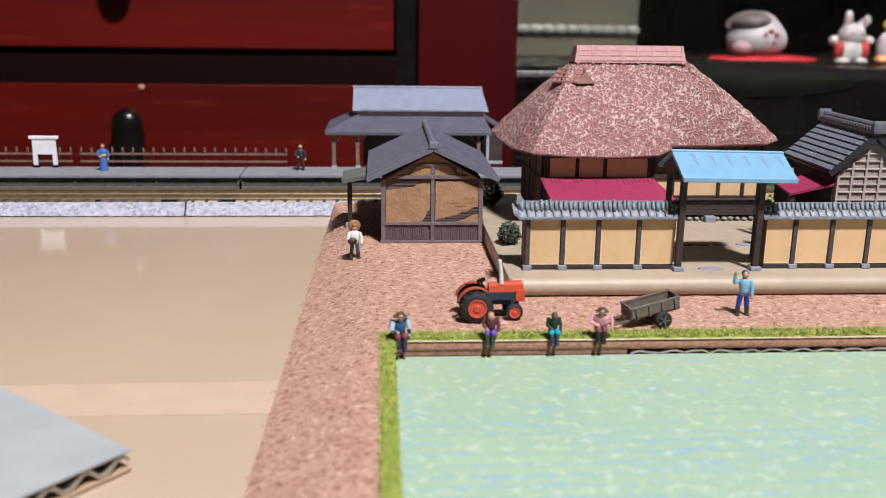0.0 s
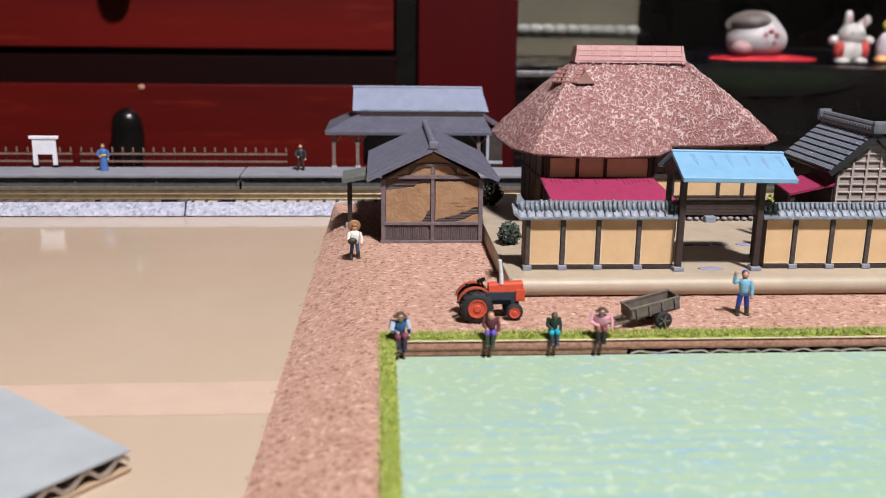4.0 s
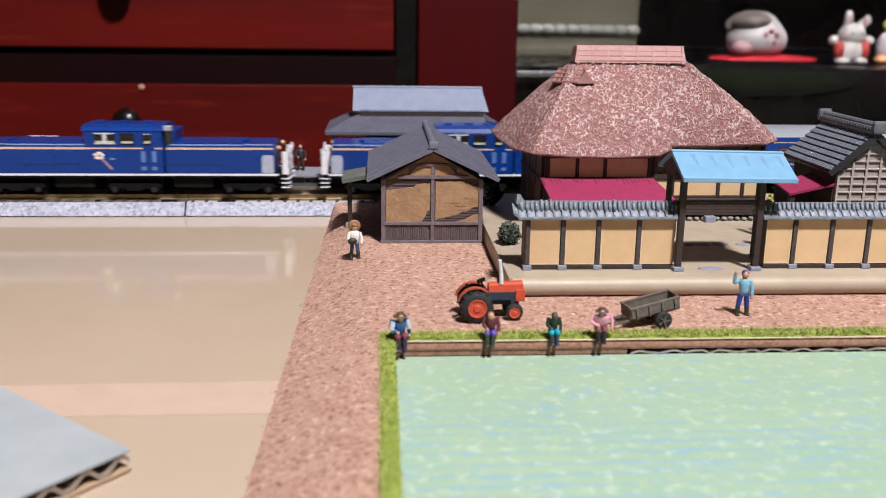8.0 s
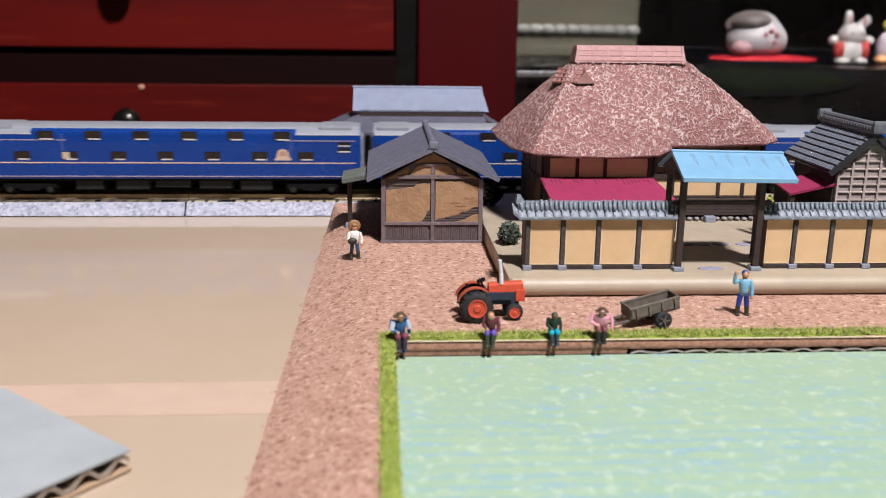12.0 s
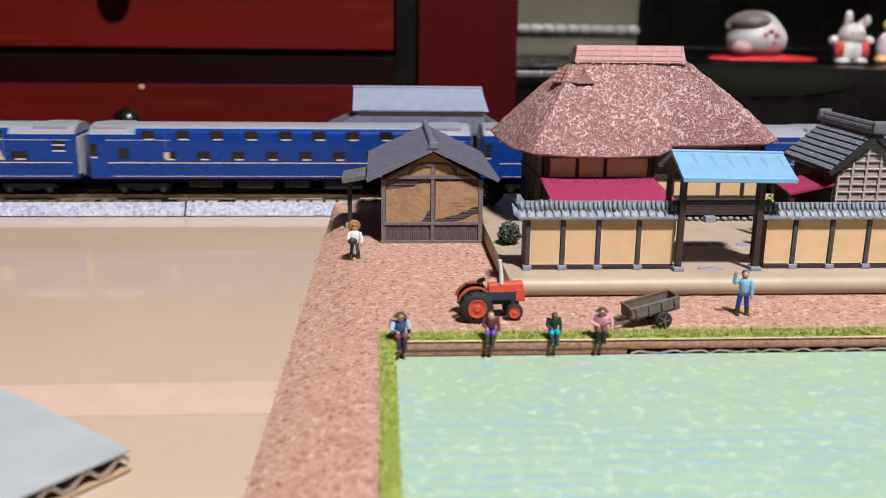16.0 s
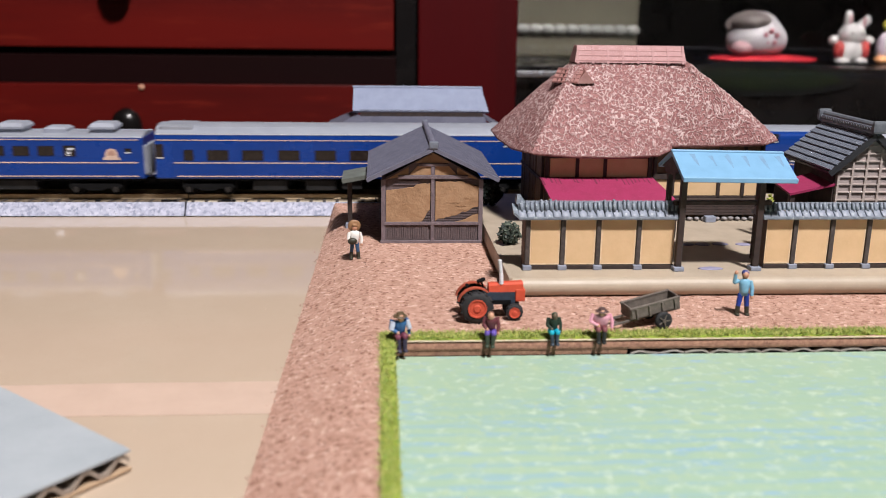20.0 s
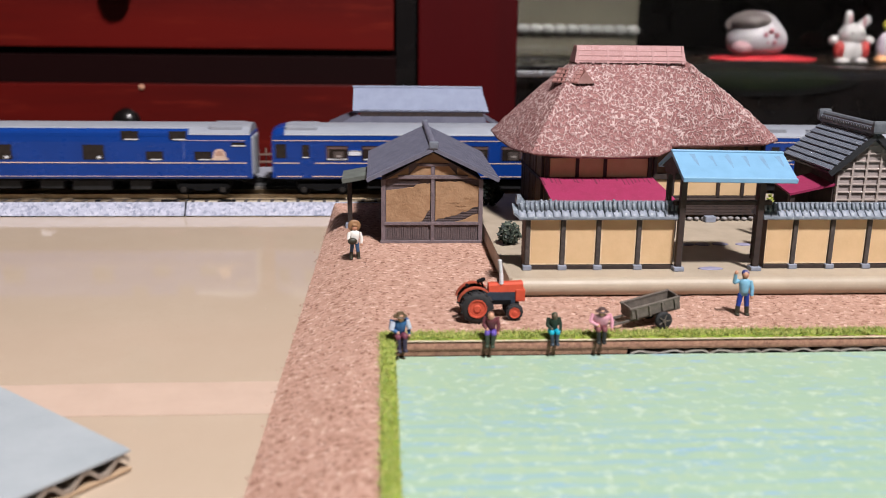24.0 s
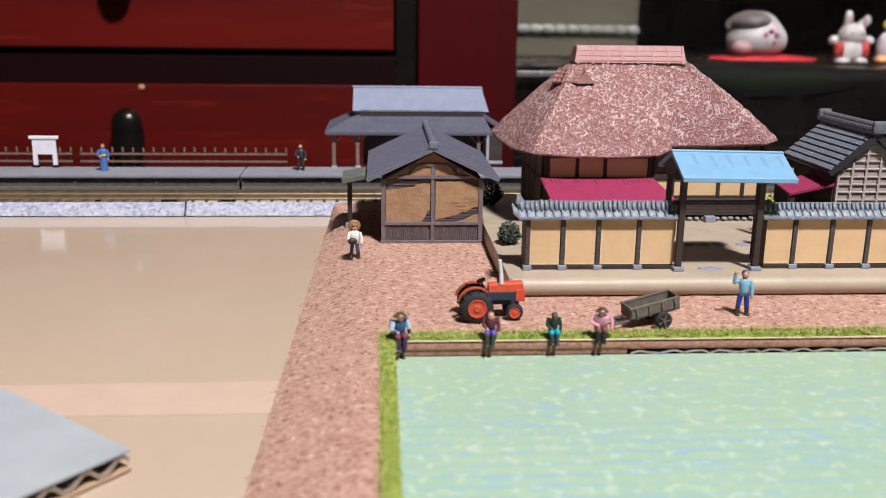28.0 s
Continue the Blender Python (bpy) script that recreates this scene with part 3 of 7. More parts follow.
# ---------- track and platform ----------
def track():
    def piece(fine, bright=True):
        t = thing("track_piece", 0, 345.5, 0, "straight model track on light grey moulded ballast", "track", "track pieces")
        sec = [(-13.2, 0.35), (-9.9, 4.35), (-9.4, 4.6), (9.4, 4.6), (9.9, 4.35), (13.2, 0.35)]
        part("roadbed", prism(BM(), sec, "x", 0.35, 247.65), M_GRAVEL, t, "light grey speckled ballast")
        part("track_bed", box(BM(), 0.4, -7.5, 4.5, 247.6, 9.2, 4.74), M_BED, t, "tan-brown bed between the rails")
        # bright pieces get the bed painted as lit, the left one stays dull
        part("edge_strip", box(BM(), 0.4, -9.1, 4.5, 247.6, -7.52, 4.78), M_BED_LIT if bright else M_BED, t, "strip along the edge of the track")
        part("plastic_base", box(BM(), 0.1, -12.9, 0, 247.9, 12.9, 0.36), M_BLACK, t, "dark plastic base")
        part("joiner", box(BM(), -0.36, -9.3, 0.3, 0.36, 9.3, 4.5), M_BLACK, t)
        for y in (-4.85, 4.15):
            bm = BM()
            prism(bm, [(y, 4.9), (y + 0.7, 4.9), (y + 0.55, 5.2), (y + 0.55, 6.2), (y + 0.7, 6.3), (y + 0.7, 6.6), (y, 6.6), (y, 6.3), (y + 0.15, 6.2), (y + 0.15, 5.2)], "x", 0.15, 247.85)
            part("rail", bm, M_RAIL, t, "brassy nickel-silver rail")
        if fine:
            first = part("tie", box(BM(), 1.8, -9.2, 4.5, 3.0, 9.2, 4.98, 0.12), M_TIE, t)
            for i in range(1, 52):
                again(first, i * 4.75, 0, 0)
        else:
            bm = BM()
            for i in range(52):
                box(bm, 1.8 + i * 4.75, -9.2, 4.5, 3.0 + i * 4.75, 9.2, 4.98)
            part("ties", bm, M_TIE, t, kind="stuff")
        return t
    near = piece(True)
    near.matrix_world = pose(-70.5 * MM, 345.5 * MM, 0)
    piece(True, False).matrix_world = pose(-318.5 * MM, 345.5 * MM, 0)
    far = piece(False)
    far.matrix_world = pose(177.5 * MM, 345.5 * MM, 0)
    for i in list(range(2, 12)) + list(range(-10, -1)):
        copy_thing(far, pose((-70.5 + 248 * i) * MM, 345.5 * MM, 0))


def platform():
    for x0, x1, dz in ((-302, -54.3, 0.0), (-53.7, 194, 0.12)):
        t = thing("station_platform", x0, 357.6, 0, "grey model station platform with dark side wall", "platform", "platform pieces")
        w = x1 - x0
        part("deck", box(BM(), 0, 0, 9.4 + dz, w, 20.2, 10.5 + dz, 0.15), M_PLAT, t, "pale grey platform deck")
        part("edge_strip", box(BM(), 0, -0.5, 9.7 + dz, w, 1.3, 10.62 + dz, 0.1), M_PLAT, t)
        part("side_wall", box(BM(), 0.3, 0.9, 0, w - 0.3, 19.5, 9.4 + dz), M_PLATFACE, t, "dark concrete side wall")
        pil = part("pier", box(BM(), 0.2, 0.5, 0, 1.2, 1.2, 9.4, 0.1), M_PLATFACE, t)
        for i in range(1, 9):
            again(pil, i * (w - 1.4) / 8, 0, 0)
        part("ballast_shelf", box(BM(), 0.1, 0.1, 0, w - 0.1, 0.85, 6.2, 0.2), surface("brownish_platform_foot", (0.15, 0.13, 0.105), (0.10, 0.088, 0.072), 500, 0.85, bump=0.1, c=(0.24, 0.21, 0.17)), t)


M_FENCE = surface("pale_brown_fence", (0.185, 0.115, 0.09), (0.13, 0.08, 0.062), 500, 0.6)
M_POST = surface("dark_fence_post", (0.022, 0.010, 0.009), (0.014, 0.007, 0.006), 600, 0.7)


def fence(x0, x1):
    t = thing("platform_fence", x0, 376.6, 10.5, "brown wooden post-and-rail fence along the platform", "fence", "platform fences")
    w = x1 - x0
    for z in (2.4, 5.4):
        part("rail", box(BM(), 0, -0.4, z - 0.45, w, 0.05, z + 0.42, 0.1), M_FENCE, t)
    post = part("post", rod(rod(BM(), (0.5, 0.35, 0), (0.5, 0.35, 7.0), 0.24, 0.24, 8), (0.5, 0.3, 6.2), (0.5, 0.3, 8.0), 0.48, 0.42, 8, 1), [M_POST, M_FENCE], t)
    n = int((w - 1) / 3.9)
    for i in range(1, n + 1):
        again(post, i * (w - 1.1) / n, 0, random.uniform(-0.25, 0.1))


def station_sign():
    t = thing("name_board", -133, 376.0, 10.5, "white station name board on two legs, blank", "sign")
    part("board", box(BM(), -4.6, -0.4, 5.2, 4.6, 0.4, 11.4, 0.15), M_WHITE, t)
    part("cap", box(BM(), -5.7, -0.8, 11.3, 5.7, 0.8, 12.6, 0.3), M_WHITE, t)
    for x in (-3.8, 3.8):
        part("leg", box(BM(), x - 0.85, -0.45, 0.9, x + 0.85, 0.45, 5.4, 0.15), M_WHITE, t)
        part("foot", box(BM(), x - 1.3, -0.8, 0, x + 1.3, 0.8, 0.95, 0.2), M_BLACK, t, "black foot")


# ---------- buildings ----------
def post_row(parent, xs, y, z0, z1, w, d, mat, name="post"):
    first = part(name, box(BM(), -w / 2, -d / 2, z0, w / 2, d / 2, z1, 0.1), mat, parent)
    first.matrix_basis = pose(xs[0] * MM * SIZE[parent], y * MM * SIZE[parent], 0)
    for x in xs[1:]:
        again(first, x, y, 0)


def hut():
    """Old barn with a gable to the front, plaster torn off its lath in places."""
    t = vthing("barn", 0, 289, 1, "small old barn with peeling ochre plaster and slate-grey gable roof", "barn")
    W, H, APEX, D = 32.6, 20.5, 30.2, 53
    part("wall", prism(BM(), [(0.6, 0), (W - 0.2, 0), (W - 0.2, H), (16.7, APEX - 0.8), (0.6, H)], "y", 0.6, D), M_GREYWOOD, t, "grey-brown timber wall")
    # plaster panels with ragged edges on the gable front
    rng = random.Random(7)
    def ragged(x0, x1, z0, z1, bite):
        pts = []
        n = 16
        for i in range(n + 1):
            f = i / n
            pts.append((x0 + (x1 - x0) * f, z0 + bite(f)))
        for i in range(n + 1):
            f = i / n
            top = z1(1 - f) - 0.7 * abs(noise.noise((f * 9 + x0, 2, 0)))
            pts.append((x1 - (x1 - x0) * f, top))
        return pts
    left = ragged(1.9, 15.9, 7.0, lambda f: 17.3 + 0.9 * f + (1.4 if f > 0.68 else 0.9 * f) * min(1, f * 2), lambda f: 0.0 if f < 0.8 else (f - 0.8) * 22 + rng.uniform(-0.5, 0.5))
    right = ragged(17.6, 31.6, 7.0, lambda f: 20.2 - 1.9 * max(0, f - 0.62) / 0.38, lambda f: 0.9 + 4.2 * f ** 1.3 + rng.uniform(-0.35, 0.35) if f > 0.05 else 0.2)
    bm = BM()
    prism(bm, left, "y", 0.15, 0.9)
    part("plaster_panel", bm, M_OCHRE, t, "ochre plaster with ragged torn edges")
    bm = BM()
    prism(bm, right, "y", 0.15, 0.9)
    part("plaster_panel", bm, M_OCHRE, t, "ochre plaster with ragged torn edges")
    part("plaster_panel", prism(BM(), [(24, 7.0), (31.6, 7.0), (31.6, 9.6), (29.5, 9.1), (27, 7.7)], "y", 0.2, 0.9), M_OCHRE, t)
    part("gable_panel", prism(BM(), [(9.3, 22.2), (16.0, 22.2), (16.0, 25.0), (11.8, 25.0)], "y", 0.1, 0.9), M_OCHRE, t)
    part("gable_panel", prism(BM(), [(17.4, 22.2), (24.3, 22.2), (21.8, 25.0), (17.4, 25.0)], "y", 0.1, 0.9), M_OCHRE, t)
    part("gable_panel", prism(BM(), [(11.0, 26.0), (22.6, 26.0), (16.7, 29.3)], "y", 0.3, 0.9), M_OCHRE, t)
    part("gable_panel", prism(BM(), [(1.8, 20.6), (9.0, 22.2), (9.0, 24.6)], "y", 0.35, 0.9), M_OCHRE, t)
    part("gable_panel", prism(BM(), [(24.4, 22.2), (31.6, 20.6), (24.4, 24.6)], "y", 0.35, 0.9), M_OCHRE, t)
    for x0, z0, w in ((21.0, 13.2, 4.6), (23.8, 12.2, 3.6), (26.6, 14.6, 2.4), (25.0, 10.9, 3.0)):
        pts = [(x0 + w * k / 6, z0 + 0.35 * noise.noise((k * 0.9 + x0, z0, 0))) for k in range(7)]
        flake = pts + [(x, z + 0.25 + 0.3 * abs(noise.noise((x, z * 3, 4)))) for x, z in reversed(pts)]
        part("plaster_flake", prism(BM(), flake, "y", 0.04, 0.2), M_OCHRE, t)
    # bare lath where the plaster is gone
    for x0, x1, z in ((14.0, 16, 7.4), (13.6, 16, 8.3), (13.2, 16, 9.2), (13.5, 16, 10.1), (18, 26, 7.4), (18, 27.6, 8.2), (19, 29.4, 9.0), (21.5, 31, 9.8), (24, 31.4, 10.6), (26.5, 31.4, 11.4), (28.5, 31.4, 12.1), (4.2, 12, 18.9), (5.6, 12.4, 19.8), (2.4, 8, 20.5), (26, 31.2, 19.4), (28, 31.2, 20.2)):
        part("lath", box(BM(), x0, 0.28, z, x1, 0.62, z + 0.45), M_GREYWOOD, t)
    # frame
    for x0, z0, x1, z1, y0 in ((0.3, 0, 1.7, 20.8, 0), (31.4, 0, 32.8, 20.8, 0), (16.1, 0, 17.2, 21.2, -0.05), (16.1, 21.8, 17.2, 25.4, -0.05)):
        part("post", box(BM(), x0, y0 - 0.2, z0, x1, 1.0, z1, 0.12), M_FRAMEWOOD, t)
    for x0, z0, x1, z1 in ((1.2, 6.0, 31.8, 7.0), (0.0, 0.0, 33.0, 0.9), (5.6, 21.0, 27.8, 22.1), (12.2, 25.0, 21.4, 25.9)):
        part("rail", box(BM(), x0, -0.35, z0, x1, 0.8, z1, 0.12), M_FRAMEWOOD, t)
    board = part("wainscot_board", box(BM(), 1.75, 0.15, 0.9, 2.35, 0.7, 6.0, 0.08), M_GREYWOOD, t)
    for i in range(1, 41):
        x = 0.72 * i
        if not 13.5 < x < 15.0:
            again(board, x, random.uniform(-0.05, 0.08), 0)
    # roof
    zl, y0 = H - 0.9, -2.2
    for sgn in (-1, 1):
        ex = 16.7 + sgn * 20.9
        part("roof_slope", slab(BM(), [(16.7, y0, APEX + 1.1), (ex, y0, zl + 1.8), (ex, D + 2, zl + 1.8), (16.7, D + 2, APEX + 1.1)], 0.9), M_SLATE, t)
        bm = BM()
        for i in range(1, 26):
            y = y0 + i * (D + 4) / 26
            beam(bm, (16.7 + sgn * 0.9, y, APEX + 0.75), (ex, y, zl + 1.88), 0.3, 0.5)
        part("roof_batten", bm, M_SLATE, t, kind="stuff")
        part("bargeboard", beam(BM(), (16.7, y0 - 0.2, APEX + 0.55), (ex, y0 - 0.2, zl + 1.3), 0.7, 1.2), M_SLATE, t)
    part("ridge_cap", rod(BM(), (16.7, y0 - 0.1, APEX + 1.5), (16.7, D + 2, APEX + 1.5), 1.05, 1.05, 10), M_SLATE, t)
    bm = box(BM(), 15.2, y0 - 0.9, APEX + 0.7, 18.2, y0 + 0.8, APEX + 3.0, 0.5)
    part("ridge_end_tile", bm, M_KURATILE, t)
    bm = box(BM(), 15.7, D + 1.2, APEX + 0.9, 17.7, D + 2.4, APEX + 2.9, 0.4)
    part("ridge_end_tile", bm, M_KURATILE, t)
    # lean-to on the side
    a = vthing("lean_to", -11.5, 314, 1, "small green-grey lean-to roof on a timber post beside the barn", "shed")
    part("roof", slab(BM(), [(-1.4, -6, 17.2), (11.6, -6, 19.6), (11.6, 10, 19.8), (-1.4, 10, 17.4)], 1.4), M_GREENROOF, a)
    part("post", box(BM(), 0.3, -0.8, 0.8, 1.9, 0.8, 16.8, 0.1), M_DARKWOOD, a)
    part("stone_pad", box(BM(), -0.4, -1.5, -1.2, 2.6, 1.5, 1.2, 0.25), M_STONE, a)


def thatch_material():
    """Rose-brown moulded base of the thatch, under its raised strands."""
    m = surface("moulded_thatch", (0.31, 0.155, 0.15), (0.20, 0.088, 0.085), 700, 0.85, bump=0.5, fine=900, c=(0.36, 0.20, 0.19), spec=0.2, lo=0.4, hi=0.6)
    return m


def farmhouse():
    t = vthing("farmhouse", 50, 290, 6, "large farmhouse with thick reddish moulded thatch and timber walls", "house")
    ox, oy, oz = 50, 290, 6
    m_thatch = thatch_material()
    m_cap = surface("reddish_ridge_boards", (0.47, 0.265, 0.26), (0.40, 0.21, 0.205), 300, 0.6, bump=0.03, c=(0.56, 0.38, 0.365))
    # thatch: eave line up to the ridge line
    eave = [(47.2, 285.5, 30.9), (60, 284.6, 30.1), (75, 284.6, 29.9), (88, 285.0, 30.5), (92.2, 286.2, 32.2), (91.6, 292, 32.4), (93, 296, 31.8), (110, 297, 32.0), (128, 298, 32.4), (132.4, 300, 33.3),
            (133, 318, 33), (132, 336, 33), (90, 338, 32), (50, 337, 32), (39.8, 331, 32.3), (40.5, 318, 31.2), (43, 300, 30.3)]
    pts = []
    for i, p in enumerate(eave):
        q = eave[(i + 1) % len(eave)]
        n = max(2, int((Vector(q) - Vector(p)).length / 1.5))
        pts += [Vector(p).lerp(Vector(q), k / n) for k in range(n)]
    rows = 34
    rings = []
    inner = []
    for p in pts:
        inner.append((p.x + (86 - p.x) * 0.05 - ox, p.y + (312 - p.y) * 0.08 - oy, p.z - 1.1 - oz))
    rings.append(inner)
    rings.append([(p.x - ox, p.y - oy, p.z - 0.5 - oz) for p in pts])
    for j in range(rows):
        f = j / (rows - 1)
        ring = []
        for p in pts:
            top = Vector((min(max(p.x, 65.4), 102.0), min(max(p.y, 309.5), 315.5), 58.2))
            q = p.lerp(top, f)
            bulge = 1.6 * math.sin(f * math.pi) ** 0.8
            q.z += bulge * 0.5 + 0.35 * noise.noise((q.x * 0.35, q.y * 0.35, q.z * 0.35)) * (1 if 0 < f < 1 else 0.4)
            if q.y < 312:
                q.y -= bulge * 0.4
            ring.append((q.x - ox, q.y - oy, q.z - oz))
        rings.append(ring)
    roof = part("thatch_roof", loft(BM(), rings, 0, True, True), m_thatch, t, "thick pinkish-brown moulded thatch")
    # moulded relief of winding ridges over the roof, dry-brushed pale on their crests, shade painted into the pits
    body = [[Vector(v) for v in ring] for ring in rings[2:]]
    count = len(pts)
    def on_roof(u, f):
        g = min(max(f, 0), 0.9999) * (rows - 1)
        i, j = int(u) % count, int(g)
        p, q = u - int(u), g - j
        k = (i + 1) % count
        return body[j][i].lerp(body[j][k], p).lerp(body[j + 1][i].lerp(body[j + 1][k], p), q)
    seen = [i for i in range(count) if pts[i].y < 330]
    first = next(i for i in seen if (i - 1) % count not in seen)
    steps, tall = len(seen) * 6, 190
    verts, faces, crest = [], [], []
    grid = [[on_roof(first + c / 6, r / tall) for c in range(steps)] for r in range(tall)]
    for r in range(tall):
        for c in range(steps):
            p = grid[r][c]
            du = grid[r][min(c + 1, steps - 1)] - grid[r][max(c - 1, 0)]
            dv = grid[min(r + 1, tall - 1)][c] - grid[max(r - 1, 0)][c]
            up = du.cross(dv)
            if up.length < 1e-9:
                up = Vector((0, 0, 1))
            up.normalize()
            if up.z < 0:
                up.negate()
            w = Vector((p.x * 1.08, p.y * 0.76, p.z * 0.76))
            w = w + 0.5 * noise.noise_vector(w * 0.9)
            n = noise.noise(w) + 0.15 * noise.noise(w * 2.1)
            ridge = max(0.0, 1 - abs(n) / 0.31)
            ridge = ridge * ridge * (3 - 2 * ridge)
            fade = min(1, r / 4, (tall - 1 - r) / 4)
            h = 0.05 + (0.42 * ridge - 0.10 + 0.06 * noise.noise(p * 2.1)) * fade * (0.4 if up.x < -0.3 else 1.0)
            verts.append((p + up * h) * MM * K)
            crest.append(ridge * (0.55 + 0.45 * noise.noise(p * 0.9) + 0.3 * noise.noise(p * 0.12)))
    for r in range(tall - 1):
        for c in range(steps - 1):
            o = r * steps + c
            faces.append((o, o + 1, o + steps + 1, o + steps))
    me = bpy.data.meshes.new("thatch_relief")
    me.from_pydata(verts, [], faces)
    me.attributes.new("crest", "FLOAT", "POINT").data.foreach_set("value", crest)
    me.polygons.foreach_set("use_smooth", [True] * len(me.polygons))
    me.materials.append(dry_brush_and_shade("dry_brushed_thatch", (0.215, 0.098, 0.094), (0.52, 0.39, 0.37)))
    strands = tagged(new("thatch_relief", me), kind="stuff")
    strands.parent = roof
    # ridge box with battens
    bm = loft(BM(), [[(64.2 - ox, 307.6 - oy, 57.6 - oz), (101.8 - ox, 307.6 - oy, 57.6 - oz), (101.8 - ox, 317 - oy, 57.6 - oz), (64.2 - ox, 317 - oy, 57.6 - oz)],
                     [(65.2 - ox, 309.6 - oy, 62.9 - oz), (100.9 - ox, 309.6 - oy, 62.9 - oz), (100.9 - ox, 315 - oy, 62.9 - oz), (65.2 - ox, 315 - oy, 62.9 - oz)]])
    part("ridge_cap", bm, m_cap, t)
    for k in range(4):
        f = k / 3
        y = 307.5 + 2.0 * f
        part("ridge_batten", box(BM(), 64.6 - ox + f * 0.5, y + 0.12 - oy, 58.0 + f * 4.6 - oz, 101.4 - ox - f * 0.5, y + 0.4 - oy, 58.55 + f * 4.6 - oz, 0.12), m_cap, t)
    strut = part("ridge_strut", beam(BM(), (0, 307.5 - oy, 57.2 - oz), (0, 309.62 - oy, 63.0 - oz), 0.7, 0.5), m_cap, t)
    strut.matrix_basis = pose((65.3 - ox) * MM * K, 0, 0)
    for i in range(1, 8):
        again(strut, 65.3 - ox + i * 5.05, 0, 0)
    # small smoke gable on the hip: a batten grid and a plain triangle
    # triangle's red is darkened to paint in its shade; slats stay paler
    m_vent_shaded = surface("dark_red_vent_board", (0.19, 0.08, 0.066), (0.15, 0.06, 0.05), 400, 0.7)
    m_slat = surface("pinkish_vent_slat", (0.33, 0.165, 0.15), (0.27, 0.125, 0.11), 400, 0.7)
    A, B, C, D = (Vector((x - ox, y - oy, z - oz)) for x, y, z in ((60.0, 310.6, 55.2), (66.5, 305.5, 54.7), (63.6, 300.8, 51.1), (57.2, 306.0, 50.9)))
    part("smoke_vent", slab(BM(), [A, B, C, D], 5.0), paint(0.07, 0.03, 0.025), t, "dark smoke vent")
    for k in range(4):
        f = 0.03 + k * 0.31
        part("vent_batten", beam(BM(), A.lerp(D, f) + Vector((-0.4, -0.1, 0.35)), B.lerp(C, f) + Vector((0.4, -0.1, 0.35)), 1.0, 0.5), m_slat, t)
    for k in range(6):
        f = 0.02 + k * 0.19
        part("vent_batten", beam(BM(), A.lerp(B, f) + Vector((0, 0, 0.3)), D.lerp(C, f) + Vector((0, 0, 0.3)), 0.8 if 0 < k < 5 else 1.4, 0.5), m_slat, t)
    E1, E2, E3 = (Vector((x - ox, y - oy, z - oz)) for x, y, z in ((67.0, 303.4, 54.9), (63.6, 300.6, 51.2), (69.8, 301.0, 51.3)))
    part("vent_gable", loft(BM(), [[E1, E2, E3], [E1 + Vector((0, 3, 1)), E2 + Vector((0, 4, 0)), E3 + Vector((0, 4, 0))]]), m_vent_shaded, t, "plain reddish gable triangle")
    # walls: wing and main body
    m_wallw = surface("brown_board_wall", (0.15, 0.085, 0.05), (0.11, 0.06, 0.037), 300, 0.65, bump=0.03)
    part("wall", box(BM(), 2.2, 0.6, 0, 38.6, 44, 27.5), m_wallw, t)
    part("wall", box(BM(), 38.6, 12.6, 0, 79, 44, 27), m_wallw, t)
    # wing front: panels between dark posts
    for x0, x1 in ((4.3, 12.5), (13.6, 21.5), (22.7, 36.0)):
        part("wall_panel", box(BM(), x0, 0.3, 15.6, x1, 0.8, 22.4, 0.06), M_YELLOW, t, "yellow plaster panel")
        part("wall_panel", box(BM(), x0, 0.3, 1.5, x1, 0.8, 14.4, 0.06), M_YELLOW, t)
    post_row(t, [3.2, 13.05, 22.1, 36.7, 38.4], 0.3, 0, 26, 1.1, 1.0, M_DARKWOOD)
    part("beam", box(BM(), 1.8, -0.1, 22.6, 39, 0.9, 24.6, 0.1), M_DARKWOOD, t)
    part("beam", box(BM(), 1.8, -0.1, 14.4, 39, 0.9, 15.4, 0.1), M_DARKWOOD, t)
    # side wall boards
    plank = part("plank", box(BM(), 1.85, 1.0, 0, 2.3, 3.6, 27, 0.08), m_wallw, t)
    for i in range(1, 15):
        again(plank, random.uniform(-0.12, 0.05), i * 2.85, 0)
    post_row(t, [2.0, 2.0, 2.0], 1.0, 0, 27, 0.9, 0.9, M_DARKWOOD)
    for y in (12.5, 24.5, 36):
        part("post", box(BM(), 1.5, y, 0, 2.4, y + 1.0, 27, 0.1), M_BROWN, t)
    part("sill_beam", beam(BM(), (1.6, 1.5, 15.5), (1.6, 43, 14.5), 0.7, 0.9), M_DARKWOOD, t)
    # main front: pale panels over a slatted veranda on stones
    for x0, x1 in ((40.4, 47.8), (49.0, 63.6), (64.8, 72), (73.2, 78)):
        part("wall_panel", box(BM(), x0, 12.1, 8.0, x1, 12.7, 13.4, 0.06), M_YELLOW, t, "pale yellow plaster panel")
    post_row(t, [39.8, 48.4, 64.2, 72.6, 78.6], 12.0, 0, 26, 1.1, 1.0, M_DARKWOOD)
    part("beam", box(BM(), 38.9, 11.5, 6.9, 79.2, 12.8, 7.9, 0.1), M_DARKWOOD, t)
    part("beam", box(BM(), 38.9, 11.5, 13.6, 79.2, 12.8, 15.4, 0.1), M_DARKWOOD, t)
    part("veranda_floor", box(BM(), 39, 8.2, 6.6, 79, 12.4, 7.2, 0.1), M_DARKWOOD, t)
    slat = part("veranda_slat", box(BM(), 39, 8.6, 2.0, 79, 9.0, 2.8, 0.08), surface("dark_umber_slat", (0.06, 0.04, 0.036), (0.04, 0.027, 0.025), 600, 0.6), t)
